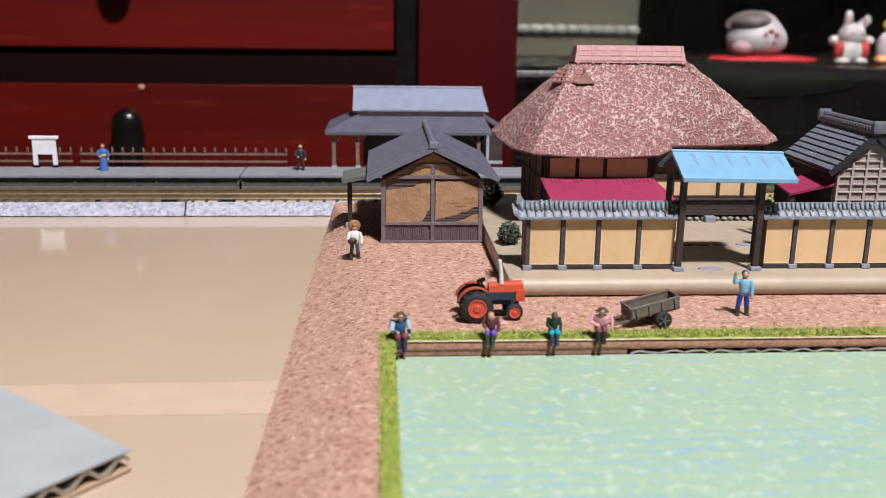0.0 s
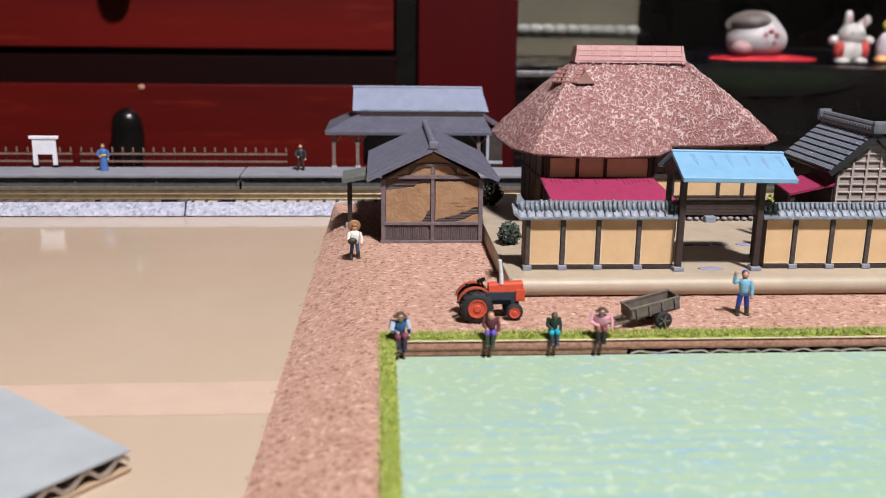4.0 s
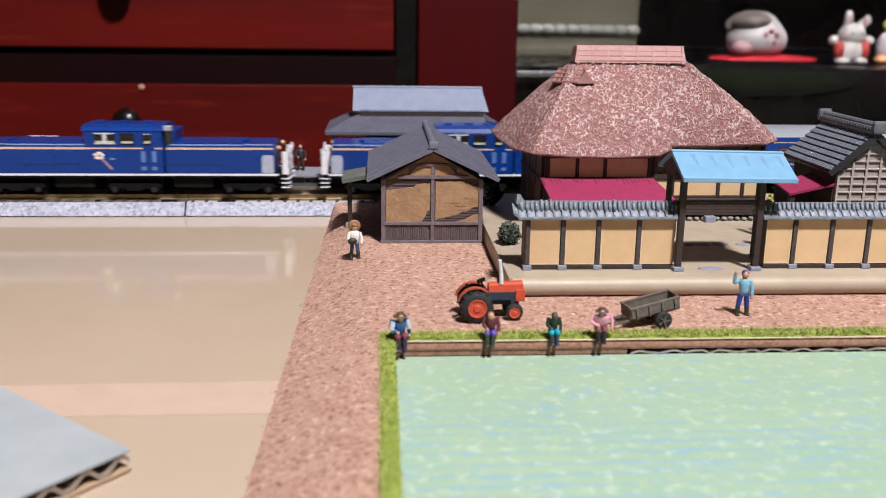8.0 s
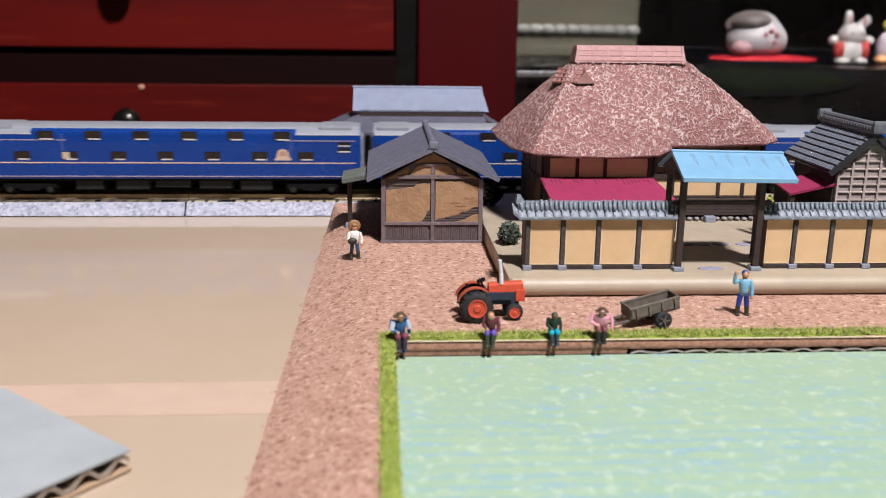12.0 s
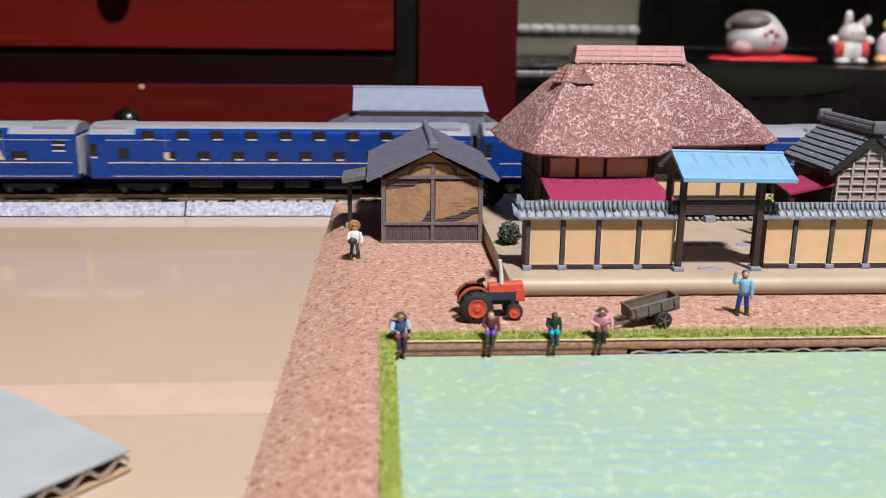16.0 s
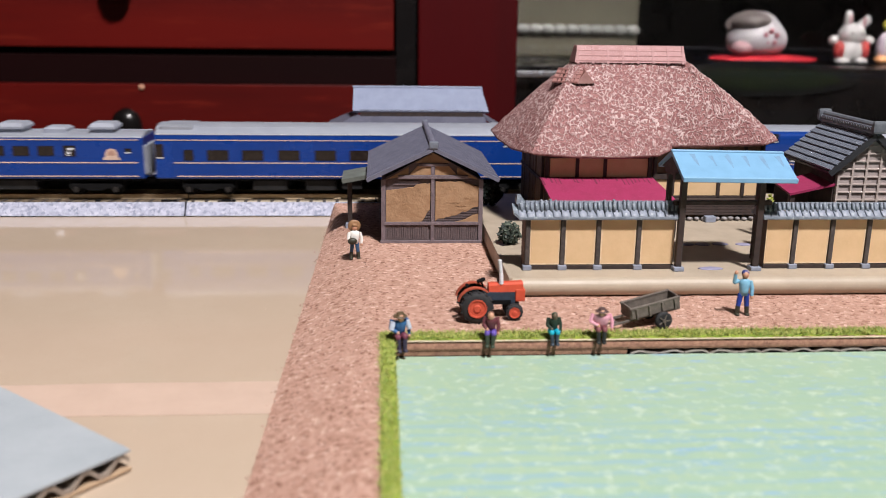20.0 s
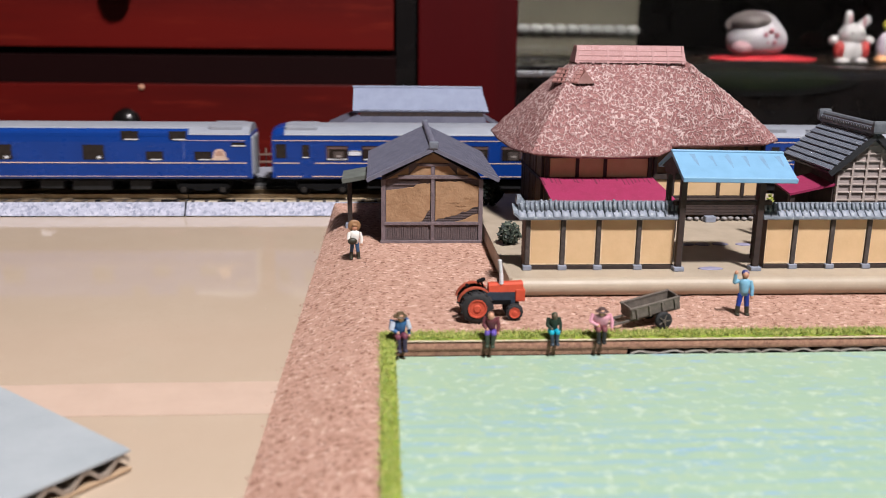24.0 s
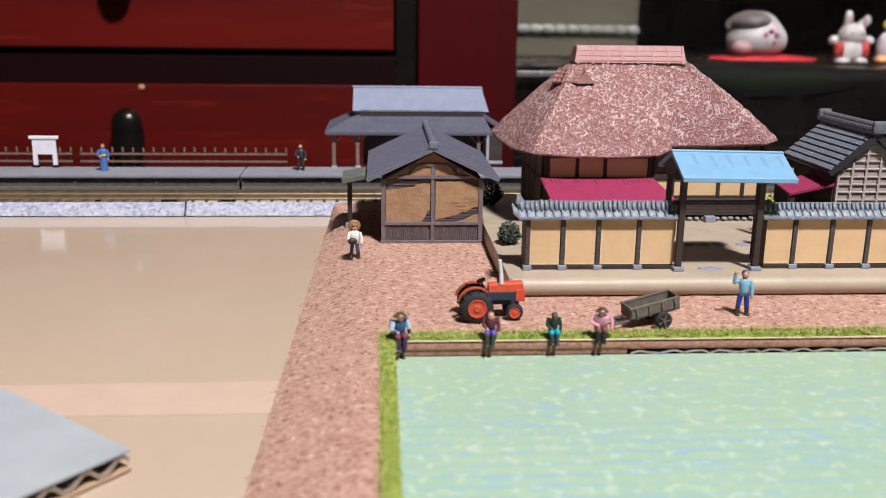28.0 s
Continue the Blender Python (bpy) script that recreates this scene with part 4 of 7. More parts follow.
    for i in range(1, 5):
        again(slat, 0, random.uniform(-0.1, 0.1), i * 0.95)
    stone = ball(BM(), (0, 0, 0.7), (1.05, 0.9, 0.6), 0, 10, 6)
    first = part("foundation_stone", stone, surface("pale_foundation_stone", (0.27, 0.255, 0.255), (0.19, 0.175, 0.175), 500, 0.7), t, "grey foundation stone")
    first.matrix_basis = pose(40 * MM * K, 8.4 * MM * K, 0)
    for i in range(1, 17):
        again(first, 40 + i * 2.35, 8.4 + random.uniform(-0.3, 0.3), random.uniform(-0.2, 0.3), None, (0, 0, random.uniform(0, 180)))
    part("doorstep", box(BM(), 58.6, 5.8, 0, 62.2, 8.2, 2.0, 0.3), M_STONE, t, "grey stone doorstep")
    # pink canopy of the wing
    bm = slab(BM(), [(2.8, -15.2, 10.9), (42.6, -15.2, 10.9), (37.6, -0.2, 16.4), (1.0, -0.2, 16.4)], 0.7)
    part("canopy", bm, M_PINK, t, "magenta sheet-metal canopy")
    bm = BM()
    for i in range(26):
        x = 1.3 + i * 1.43 + random.uniform(-0.3, 0.3)
        long = random.uniform(0.8, 4.5)
        beam(bm, (x + 0.12 * long, -0.3 - long, 16.42 - 0.367 * long), (x, -0.3, 16.42), random.uniform(0.25, 0.6), 0.05)
    part("canopy_seam", bm, paint(0.15, 0.02, 0.05), t, "dark streaks along the canopy's upper edge", kind="stuff")
    for x in (3.6, 20, 41.4):
        part("canopy_post", box(BM(), x - 0.5, -14.6, 0, x + 0.5, -13.6, 10.9, 0.1), M_DARKWOOD, t)


def compound_base():
    bm = BM()
    sec = [(232.7 - 2.5 * math.cos(radians(a)), 3.5 + 2.5 * math.sin(radians(a))) for a in range(-80, 91, 10)] + [(345, 6.0), (345, 1.02)]
    prism(bm, sec, "x", 34.6, 240)
    base = vwhole("courtyard_base", bm, M_BASE, 0, 0, 0, "glossy beige plastic base of the farmyard", "base", kind="structure")
    rim = BM()
    box(rim, 33.6, 231.4, 1.02, 34.7, 345, 6.3, 0.25)
    vwhole("courtyard_rim", rim, M_BASE, 0, 0, 0, "raised beige rim along the farmyard base", "base", kind="structure")
    for i, (x, y, rx, ry) in enumerate(((92.7, 266.7, 2.5, 1.7), (97.6, 266.6, 2.4, 1.8), (103.1, 266.9, 2.6, 1.7), (110.1, 266.4, 2.5, 1.7), (90.7, 240, 3.6, 1.6))):
        b = BM()
        ball(b, (0, 0, 0), (rx, ry, 0.35), 0, 14, 6)
        vwhole("stepping_stone", b, M_STEP, x, y, 6.05, "flat violet-grey stepping stone in the yard", "stone", "stepping stones")


def tiled_wall(x0, x1, posts, bare, end_tile):
    t = vthing("yard_wall", x0, 239.7, 6, "yellow plastered yard wall with timber posts and tiled coping", "wall", "yard walls")
    w = x1 - x0
    part("wall", box(BM(), 0.3, 0.8, 0.2, w - 0.3, 6.2, 15, 0.1), M_BROWN, t)
    edges = [p - x0 for p in posts]
    bays = sorted(edges + [p - x0 for p in bare])
    for a, b in zip(bays, bays[1:]):
        part("plaster_panel", box(BM(), a + 0.85, 0.45, 1.3, b - 0.85, 1.0, 14.2, 0.3), M_YELLOW, t, "pale yellow plaster panel")
        for u0, u1, v0, v1 in ((a + 0.72, a + random.uniform(0.95, 1.15), 1.4, 14.0), (b - random.uniform(0.95, 1.15), b - 0.72, 1.4, 14.0), (a + 0.9, b - 0.9, 1.35, random.uniform(1.6, 1.8))):
            part("worn_edge", box(BM(), u0, 0.4, v0, u1, 0.6, v1, 0.06), M_WORN, t, "pale worn plaster edge")
    first = part("post", box(BM(), -0.62, -0.15, 1.2, 0.62, 1.0, 14.6, 0.2), M_WALLPOST, t)
    first.matrix_basis = pose(edges[0] * MM * K, 0, 0)
    pad = part("post_pad", box(BM(), -1.2, -0.75, 0, 1.2, 1.0, 1.35, 0.25), M_STONE, t, "blue-grey stone pad")
    pad.matrix_basis = pose(edges[0] * MM * K, 0, 0)
    for e in edges[1:]:
        again(first, e, 0, 0)
        again(pad, e, 0, 0)
    part("sill", box(BM(), 0, 0.1, 0.05, w, 1.0, 1.2, 0.1), M_DARKWOOD, t)
    # coping: an apron of broad tiles below an upright row of ridge tiles
    rise = 0.5 if end_tile else 0.0
    part("coping", prism(BM(), [(-1.0, 14.2), (-1.0, 14.7), (0.9, 16.1), (1.5, 17.8 + rise), (3.4, 18.0 + rise), (7.7, 15.0), (7.7, 14.2)], "x", -1.6, w + (1.2 if end_tile else 0.2)), M_TILE, t)
    n = int(w / 2.2)
    aprons = []
    for v in range(4):
        ob = part("apron_tile", beam(BM(), (0, -1.15, 14.75), (0, 0.75, 16.3 + random.uniform(0, 0.2)), random.uniform(1.9, 2.15), 0.6, 0, 0.16), M_APRON, t, "smooth lavender-grey apron tile", True)
        ob.matrix_basis = pose((-0.8 + v * (w + 0.6) / n) * MM * K, 0, 0)
        aprons.append(ob)
    for i in range(4, n + 1):
        again(aprons[(i * 5 + i // 3) % 4], -0.8 + i * (w + 0.6) / n, random.uniform(-0.12, 0.12), random.uniform(-0.1, 0.1), None, (0, 0, random.uniform(-2, 2)))
    n = int(w / 1.28)
    pegs = []
    for v in range(5):
        bm = BM()
        up = 18.0 + rise + random.uniform(-0.2, 0.3)
        thick = random.uniform(0.36, 0.46)
        rod(bm, (0, 0.35, 15.9), (random.uniform(-0.12, 0.12), 1.15, up), thick, thick, 9)
        ball(bm, (0, 1.45, up), (thick + 0.06, 0.7, random.uniform(0.34, 0.46)), 0, 10, 7)
        ob = part("ridge_tile", bm, M_TILE, t, "blue-grey upright ridge tile", True)
        ob.matrix_basis = pose((-0.8 + v * (w + 0.6) / n) * MM * K, 0, 0)
        pegs.append(ob)
    for i in range(5, n + 1):
        again(pegs[(i * 7 + i // 3) % 5], -0.8 + i * (w + 0.6) / n + random.uniform(-0.15, 0.15), random.uniform(-0.15, 0.15), random.uniform(-0.15, 0.15), None, (0, 0, random.uniform(-3, 3)))
    part("eave_lip", box(BM(), -1.8, -1.35, 14.1, w + 0.3, -0.7, 15.0, 0.28), M_TILE, t, "pale-edged tile lip")
    if end_tile:
        part("end_tile", loft(BM(), [[(-0.9, 2.0, 17.0), (0.9, 2.0, 16.6), (0.9, 5.0, 16.6), (-0.9, 5.0, 17.0)], [(-2.2, 1.8, 18.0), (0.4, 2.2, 18.2), (0.4, 4.6, 18.2), (-2.2, 5.0, 18.0)], [(-1.9, 2.4, 20.0), (-0.9, 2.4, 20.2), (-0.9, 4.2, 20.2), (-1.9, 4.2, 20.0)]]), M_TILE, t, "raised end tile")
        part("flared_eave", loft(BM(), [[(-1.5, -1.2, 14.2), (-1.5, 3.6, 15.8), (-1.5, 3.4, 17.0), (-1.5, -1.2, 15.1)], [(-3.2, -0.6, 15.6), (-3.2, 3.6, 17.2), (-3.2, 3.4, 17.9), (-3.2, -0.6, 16.3)]]), M_TILE, t, "upturned end of the coping")
    return t


def gate():
    t = vthing("yard_gate", 92.5, 240, 6, "dark timber yard gate with a sky-blue sheet roof", "gate")
    for x in (-11.6, 9.9):
        part("post", box(BM(), x - 0.82, -2.2, 0, x + 0.82, -0.6, 26, 0.15), M_DARKWOOD, t)
        part("post_pad", box(BM(), x - 1.45, -3.0, 0, x + 1.45, 0.3, 1.2, 0.3), M_STONE, t, "blue-grey stone pad")
        part("back_post", box(BM(), x + (3.6 if x > 0 else -0.8), 9.8, 0, x + (5.0 if x > 0 else 0.6), 11.2, 26, 0.15), M_DARKWOOD, t)
        part("tie_beam", box(BM(), x - 0.7, -3.5, 24.8, x + 0.7, 14, 26.4, 0.12), M_DARKWOOD, t)
    part("lintel", box(BM(), -13.5, -0.8, 18.0, 13.4, 0.8, 19.2, 0.12), M_DARKWOOD, t)
    part("lintel", box(BM(), -14, -1.0, 25.0, 14, 1.0, 26.6, 0.12), M_DARKWOOD, t)
    for x in (-12.5, 12.5):
        part("gable_board", prism(BM(), [(-5.4, 26.2), (5, 31.2), (15.6, 26.2)], "x", x - 0.4, x + 0.4), M_DARKWOOD, t)
    for y0, zz in ((-6.2, 26.5), (16.4, 26.5)):
        part("roof_slope", slab(BM(), [(-13.6, 5.0, 32.0), (17.3, 5.0, 31.5), (17.2, y0, zz - 0.35), (-13.5, y0, zz)], 1.0), M_CYAN, t)
    part("eave_board", beam(BM(), (-13.6, -6.3, 26.0), (17.3, -6.3, 25.65), 0.7, 1.3, 0, 0.15), M_CYAN, t)
    part("ridge_cap", beam(BM(), (-13.8, 5.0, 31.9), (17.5, 5.0, 31.4), 1.3, 0.7, 0, 0.2), M_CYAN, t)
    rng = random.Random(3)
    for i in range(6):
        x = -8.5 + i * 4.7
        f0, f1 = 0.1 + rng.uniform(0, 0.05), 0.45 + rng.uniform(0, 0.15)
        p, q = Vector((x, 5.0, 32.02 - (x + 13.6) * 0.0162)), Vector((x + 0.6, -6.2, 26.52 - (x + 13.5) * 0.0114))
        for k, wide in enumerate((1.5, 0.8)):
            o, g = Vector((k * 0.3, 0, 0.004 * k)), rng.uniform(-0.12, 0.14)
            a, b = p.lerp(q, f0 + abs(g) * 0.5) + o, p.lerp(q, f1 + g) + o
            part("roof_streak", slab(BM(), [a + Vector((-wide / 2, 0, 0.02)), a + Vector((wide / 2, 0, 0.02)), b + Vector((0.15, 0, 0.02)), b + Vector((-0.1, 0, 0.02))], 0.03), M_STREAK, t, "grey streak on the sheet roof")


def storehouse():
    t = vthing("storehouse", 145.6, 263.5, 6, "mauve-grey storehouse with charcoal tiled roof and raised lattice wall", "storehouse")
    m_latt = surface("mauve_grey_wall", (0.37, 0.315, 0.30), (0.31, 0.26, 0.25), 300, 0.6, bump=0.03)
    m_grid = surface("pale_lattice_bar", (0.44, 0.375, 0.345), (0.37, 0.31, 0.285), 300, 0.65, c=(0.52, 0.45, 0.41))
    part("wall", prism(BM(), [(-10, 0), (12, 0), (12, 22.6), (0.4, 32.4), (-10, 23)], "y", 0.5, 29), m_latt, t)
    def top_at(x):
        return 22.0 + 9.6 * (1 - abs(x - 0.4) / 11.5)
    # raised lattice bars over the wall
    for r in range(13):
        z = 2.6 + r * 2.32
        half = 11.4 if z < 21 else max(0, (31.6 - z) / 9.6 * 11.5)
        if half > 1:
            part("lattice_bar", box(BM(), max(-9.9, 0.4 - half), 0.02, z, min(11.8, 0.4 + half), 0.6, z + 0.45, 0.08), m_grid, t)
    for c in range(6):
        x = -9.9 + c * 4.2
        part("lattice_bar", box(BM(), x, -0.06, 2.4, x + 0.7, 0.6, top_at(x) - 0.3, 0.08), m_grid, t)
    # roof: courses stepping down both slopes, dark gaps between them
    m_gap = paint(0.02, 0.021, 0.026)
    for sgn in (-1, 1):
        n = 8
        part("roof_bed", slab(BM(), [(0, -1.3, 34.6), (sgn * 12.9, -1.3, 23.0), (sgn * 12.9, 32, 23.0), (0, 32, 34.6)], 1.2), m_gap, t, "dark roof bed")
        for i in range(n):
            f0, f1 = i / n, (i + 1) / n - 0.014
            xa, xb = sgn * 13.1 * f0, sgn * 13.1 * f1
            za, zb = 35.0 - 11.6 * f0 - 0.1, 35.0 - 11.6 * f1 + 0.26
            course = part("tile_course", slab(BM(), [(xa, -1.6, za), (xb, -1.6, zb), (xb, 32, zb), (xa, 32, za)], 0.75), M_KURATILE, t)
            bm = BM()
            for k in range(22):
                y = -1.1 + k * 1.5 + (0.78 if i % 2 else 0)
                beam(bm, (xa + (xb - xa) * 0.12, y, za + (zb - za) * 0.12 + 0.04), (xb, y, zb + 0.04), 0.22, 0.3)
            part("tile_roll", bm, M_KURATILE, course, kind="stuff")
        part("bargeboard", beam(BM(), (sgn * 0.2, -1.4, 33.9), (sgn * 13.1, -1.4, 22.4), 0.7, 1.7), m_gap, t, "black bargeboard")
    m_end = surface("blue_grey_ridge_tile", (0.13, 0.145, 0.165), (0.09, 0.10, 0.12), 300, 0.5, c=(0.22, 0.24, 0.26))
    part("ridge", box(BM(), -1.5, -1.4, 34.2, 1.5, 32.4, 36.4, 0.3), M_KURATILE, t)
    part("ridge_top", rod(BM(), (0, -1.4, 36.6), (0, 32.6, 36.6), 1.1, 1.1, 10), m_end, t)
    knob = part("ridge_tile", rod(BM(), (-1.75, 0, 35.5), (1.75, 0, 35.5), 0.62, 0.62, 8), m_end, t)
    knob.matrix_basis = pose(0, -0.9 * MM * K, 0)
    for i in range(1, 21):
        again(knob, 0, -0.9 + i * 1.63, 0)
    for y in (-2.0, 32.8):
        part("ridge_end_tile", box(BM(), -2.2, y - 0.8, 34.4, 2.2, y + 0.8, 38.2, 0.8), m_end, t)
    # pink lean-to
    part("lean_to_roof", slab(BM(), [(-23.7, 0.5, 16.3), (-9.8, 0.5, 19.3), (-9.8, 16, 20.0), (-22.8, 14, 17.3)], 0.7), M_PINK, t, "magenta lean-to roof")
    for x, y in ((-22.4, 2.0), (-26.4, 14.5)):
        part("lean_to_post", box(BM(), x - 0.8, y - 0.8, 0, x + 0.8, y + 0.8, 16.2 if y < 9 else 15, 0.12), M_DARKWOOD, t)
        part("lean_to_pad", box(BM(), x - 1.3, y - 1.3, 0, x + 1.3, y + 1.3, 0.8, 0.2), M_STONE, t)
    part("lean_to_back", box(BM(), -22, 15, 0, -10.1, 15.6, 17, 0.1), M_DARKWOOD, t)
    part("side_board", box(BM(), -10.6, 1, 0, -10.05, 28, 22, 0.1), M_DARKWOOD, t)


def station():
    t = thing("station_building", 0, 374, 10.5, "small country station with two-tier blue-grey roofs on timber posts", "station")
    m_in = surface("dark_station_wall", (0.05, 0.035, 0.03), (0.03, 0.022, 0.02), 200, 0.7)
    m_low = surface("lavender_slate_roof", (0.098, 0.100, 0.138), (0.074, 0.077, 0.11), 120, 0.6, bump=0.05, c=(0.15, 0.15, 0.19), fine=700)
    m_post = surface("pale_brown_post", (0.21, 0.15, 0.13), (0.15, 0.105, 0.09), 500, 0.6)
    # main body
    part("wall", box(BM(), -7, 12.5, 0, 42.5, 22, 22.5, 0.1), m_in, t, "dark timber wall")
    part("clerestory", box(BM(), -8, 11.5, 19, 43.0, 22.5, 22.6, 0.1), M_DARKWOOD, t)
    for ya, yb, za, zb in ((11.2, 24, 22.2, 30.8), (36.8, 24, 22.2, 30.8)):
        part("upper_roof", slab(BM(), [(-11.2, ya, za), (45.2, ya, za), (43.2, yb, zb), (-11.0, yb, zb)], 1.0), M_METALROOF, t, "pale blue-grey sheet roof")
    seam = part("roof_seam", beam(BM(), (0, 11.1, 22.3), (0, 24, 30.9), 0.18, 0.12), M_METALROOF, t)
    seam.matrix_basis = pose(-10.4 * MM, 0, 0)
    for i in range(1, 28):
        again(seam, -10.4 + i * 2.0, 0, 0)
    part("upper_ridge", rod(BM(), (-11.3, 24, 30.9), (43.5, 24, 30.9), 0.55, 0.55, 8), M_METALROOF, t)
    # lower hipped roof
    part("lower_roof", slab(BM(), [(-22, -1.5, 15.2), (45.5, -1.5, 15.0), (43, 12.6, 20.4), (-9.6, 12.6, 20.4)], 0.9), m_low, t, "slate-grey lower roof")
    part("lower_roof", slab(BM(), [(-22, -1.5, 15.2), (-9.6, 12.6, 20.4), (-9.6, 36, 20.4), (-22, 36, 15.2)], 0.9), m_low, t)
    part("lower_roof", slab(BM(), [(52, 6.5, 15.0), (43, 12.6, 20.4), (43, 36, 20.4), (52, 36, 15.0)], 0.9), m_low, t)
    part("eave_board", box(BM(), -21.8, -1.7, 13.9, 45.4, -1.0, 15.1, 0.1), m_low, t)
    for x in (-18.6, -9.0, 40.2):
        part("post", box(BM(), x - 0.7, 0.4, 1.0, x + 0.7, 1.8, 14.4, 0.12), m_post, t)
        part("post_foot", box(BM(), x - 1.1, 0, 0, x + 1.1, 2.2, 1.1, 0.2), M_GREYPL, t, "pale grey post foot")
        for sgn in ((1,) if x < -15 else (-1, 1)):
            part("brace", beam(BM(), (x, 1.1, 9.4), (x + sgn * 3.4, 1.1, 13.4), 0.8, 0.7), m_post, t)
    part("window_sill", box(BM(), 45.2, 6.9, 1, 51, 7.6, 2.2, 0.1), M_GREYPL, t, "pale grey sill")
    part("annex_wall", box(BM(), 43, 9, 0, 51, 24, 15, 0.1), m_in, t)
    part("post", box(BM(), 44.0, 6.6, 0, 45.2, 7.8, 15.5, 0.1), M_GREYPL, t, "pale grey post")


# ---------- the cabinet behind ----------
def cabinet():
    t = thing("sideboard", 0, 720, -700, "glossy dark red mahogany sideboard with drawers and glass door", "cabinet")
    Z = 700
    def knob(x, z, parent):
        bm = BM()
        rod(bm, (x, -9, z), (x, 2, z), 8, 9, 20)
        rings = []
        for k in range(15):
            e = -1 + 2 * k / 14
            w = max(0.02, 1 - abs(e) ** 3.4) ** (1 / 2.4)
            rings.append([(x + 11.8 * w * math.cos(q * math.pi / 14), -15 + 8.5 * w * math.sin(q * math.pi / 14), z + 24 * e) for q in range(28)])
        loft(bm, rings, 0, True, True)
        part("knob", bm, M_EBONY, parent, "glossy black knob")
    part("frame", box(BM(), 29, -4, 0, 104.5, 60, Z + 420, 2), M_MAHOGPOST, t, "wine-red mahogany upright")
    part("inner_stile", box(BM(), 12.5, 4, 0, 29, 60, Z + 420, 0.5), M_EBONY, t, "black inner stile")
    part("carcass", box(BM(), -760, 12, 0, 12.5, 420, Z + 420, 1), M_MAHOGDARK, t)
    for i, (z0, z1) in enumerate(((-89, 15.6), (41.7, 150), (176, 290))):
        d = part("drawer", box(BM(), -700, 1, Z + z0, 10.8, 12, Z + z1, 1.2), M_MAHOG, t, "red mahogany drawer front")
        for x in (-188, -520):
            knob(x, Z + (-25.5 if i == 0 else z0 + 63), d)
    part("rail", box(BM(), -720, 0.7, Z + 15.7, 12.5, 12.5, Z + 36.5, 0.3), M_MAHOGDARK, t, "dark rail between the drawers")
    part("keyhole_stud", ball(BM(), (-179.3, 0.6, Z + 12.5), (2.6, 1.2, 2.2)), M_SKIN, t, "small pale stud")
    # glazed bay
    part("bay_back", box(BM(), 104.5, 400, 0, 760, 420, Z + 420), M_EBONY, t)
    part("bay_floor", box(BM(), 104.5, 8, Z - 40, 760, 400, Z + 31, 1), M_EBONY, t, "black lacquered shelf")
    part("bay_top", box(BM(), 104.5, 8, Z + 300, 760, 400, Z + 330, 1), M_MAHOGDARK, t)
    part("bay_side", box(BM(), 760, -4, 0, 800, 420, Z + 420, 2), M_MAHOG, t)
    part("bay_base", box(BM(), 104.5, 8, 0, 760, 400, Z - 40, 1), M_EBONY, t)
    g = part("door_glass", box(BM(), 105, 0, Z - 30, 759, 3, Z + 299), clear_glass("cabinet_glass", (0.62, 0.63, 0.62)), t, "clear glass door")
    g.visible_shadow = False
    part("glass_rim", box(BM(), 105.2, -1.5, Z + 23, 190, -0.2, Z + 27.5, 0.8), M_CHROME, t, "bright glass edge")


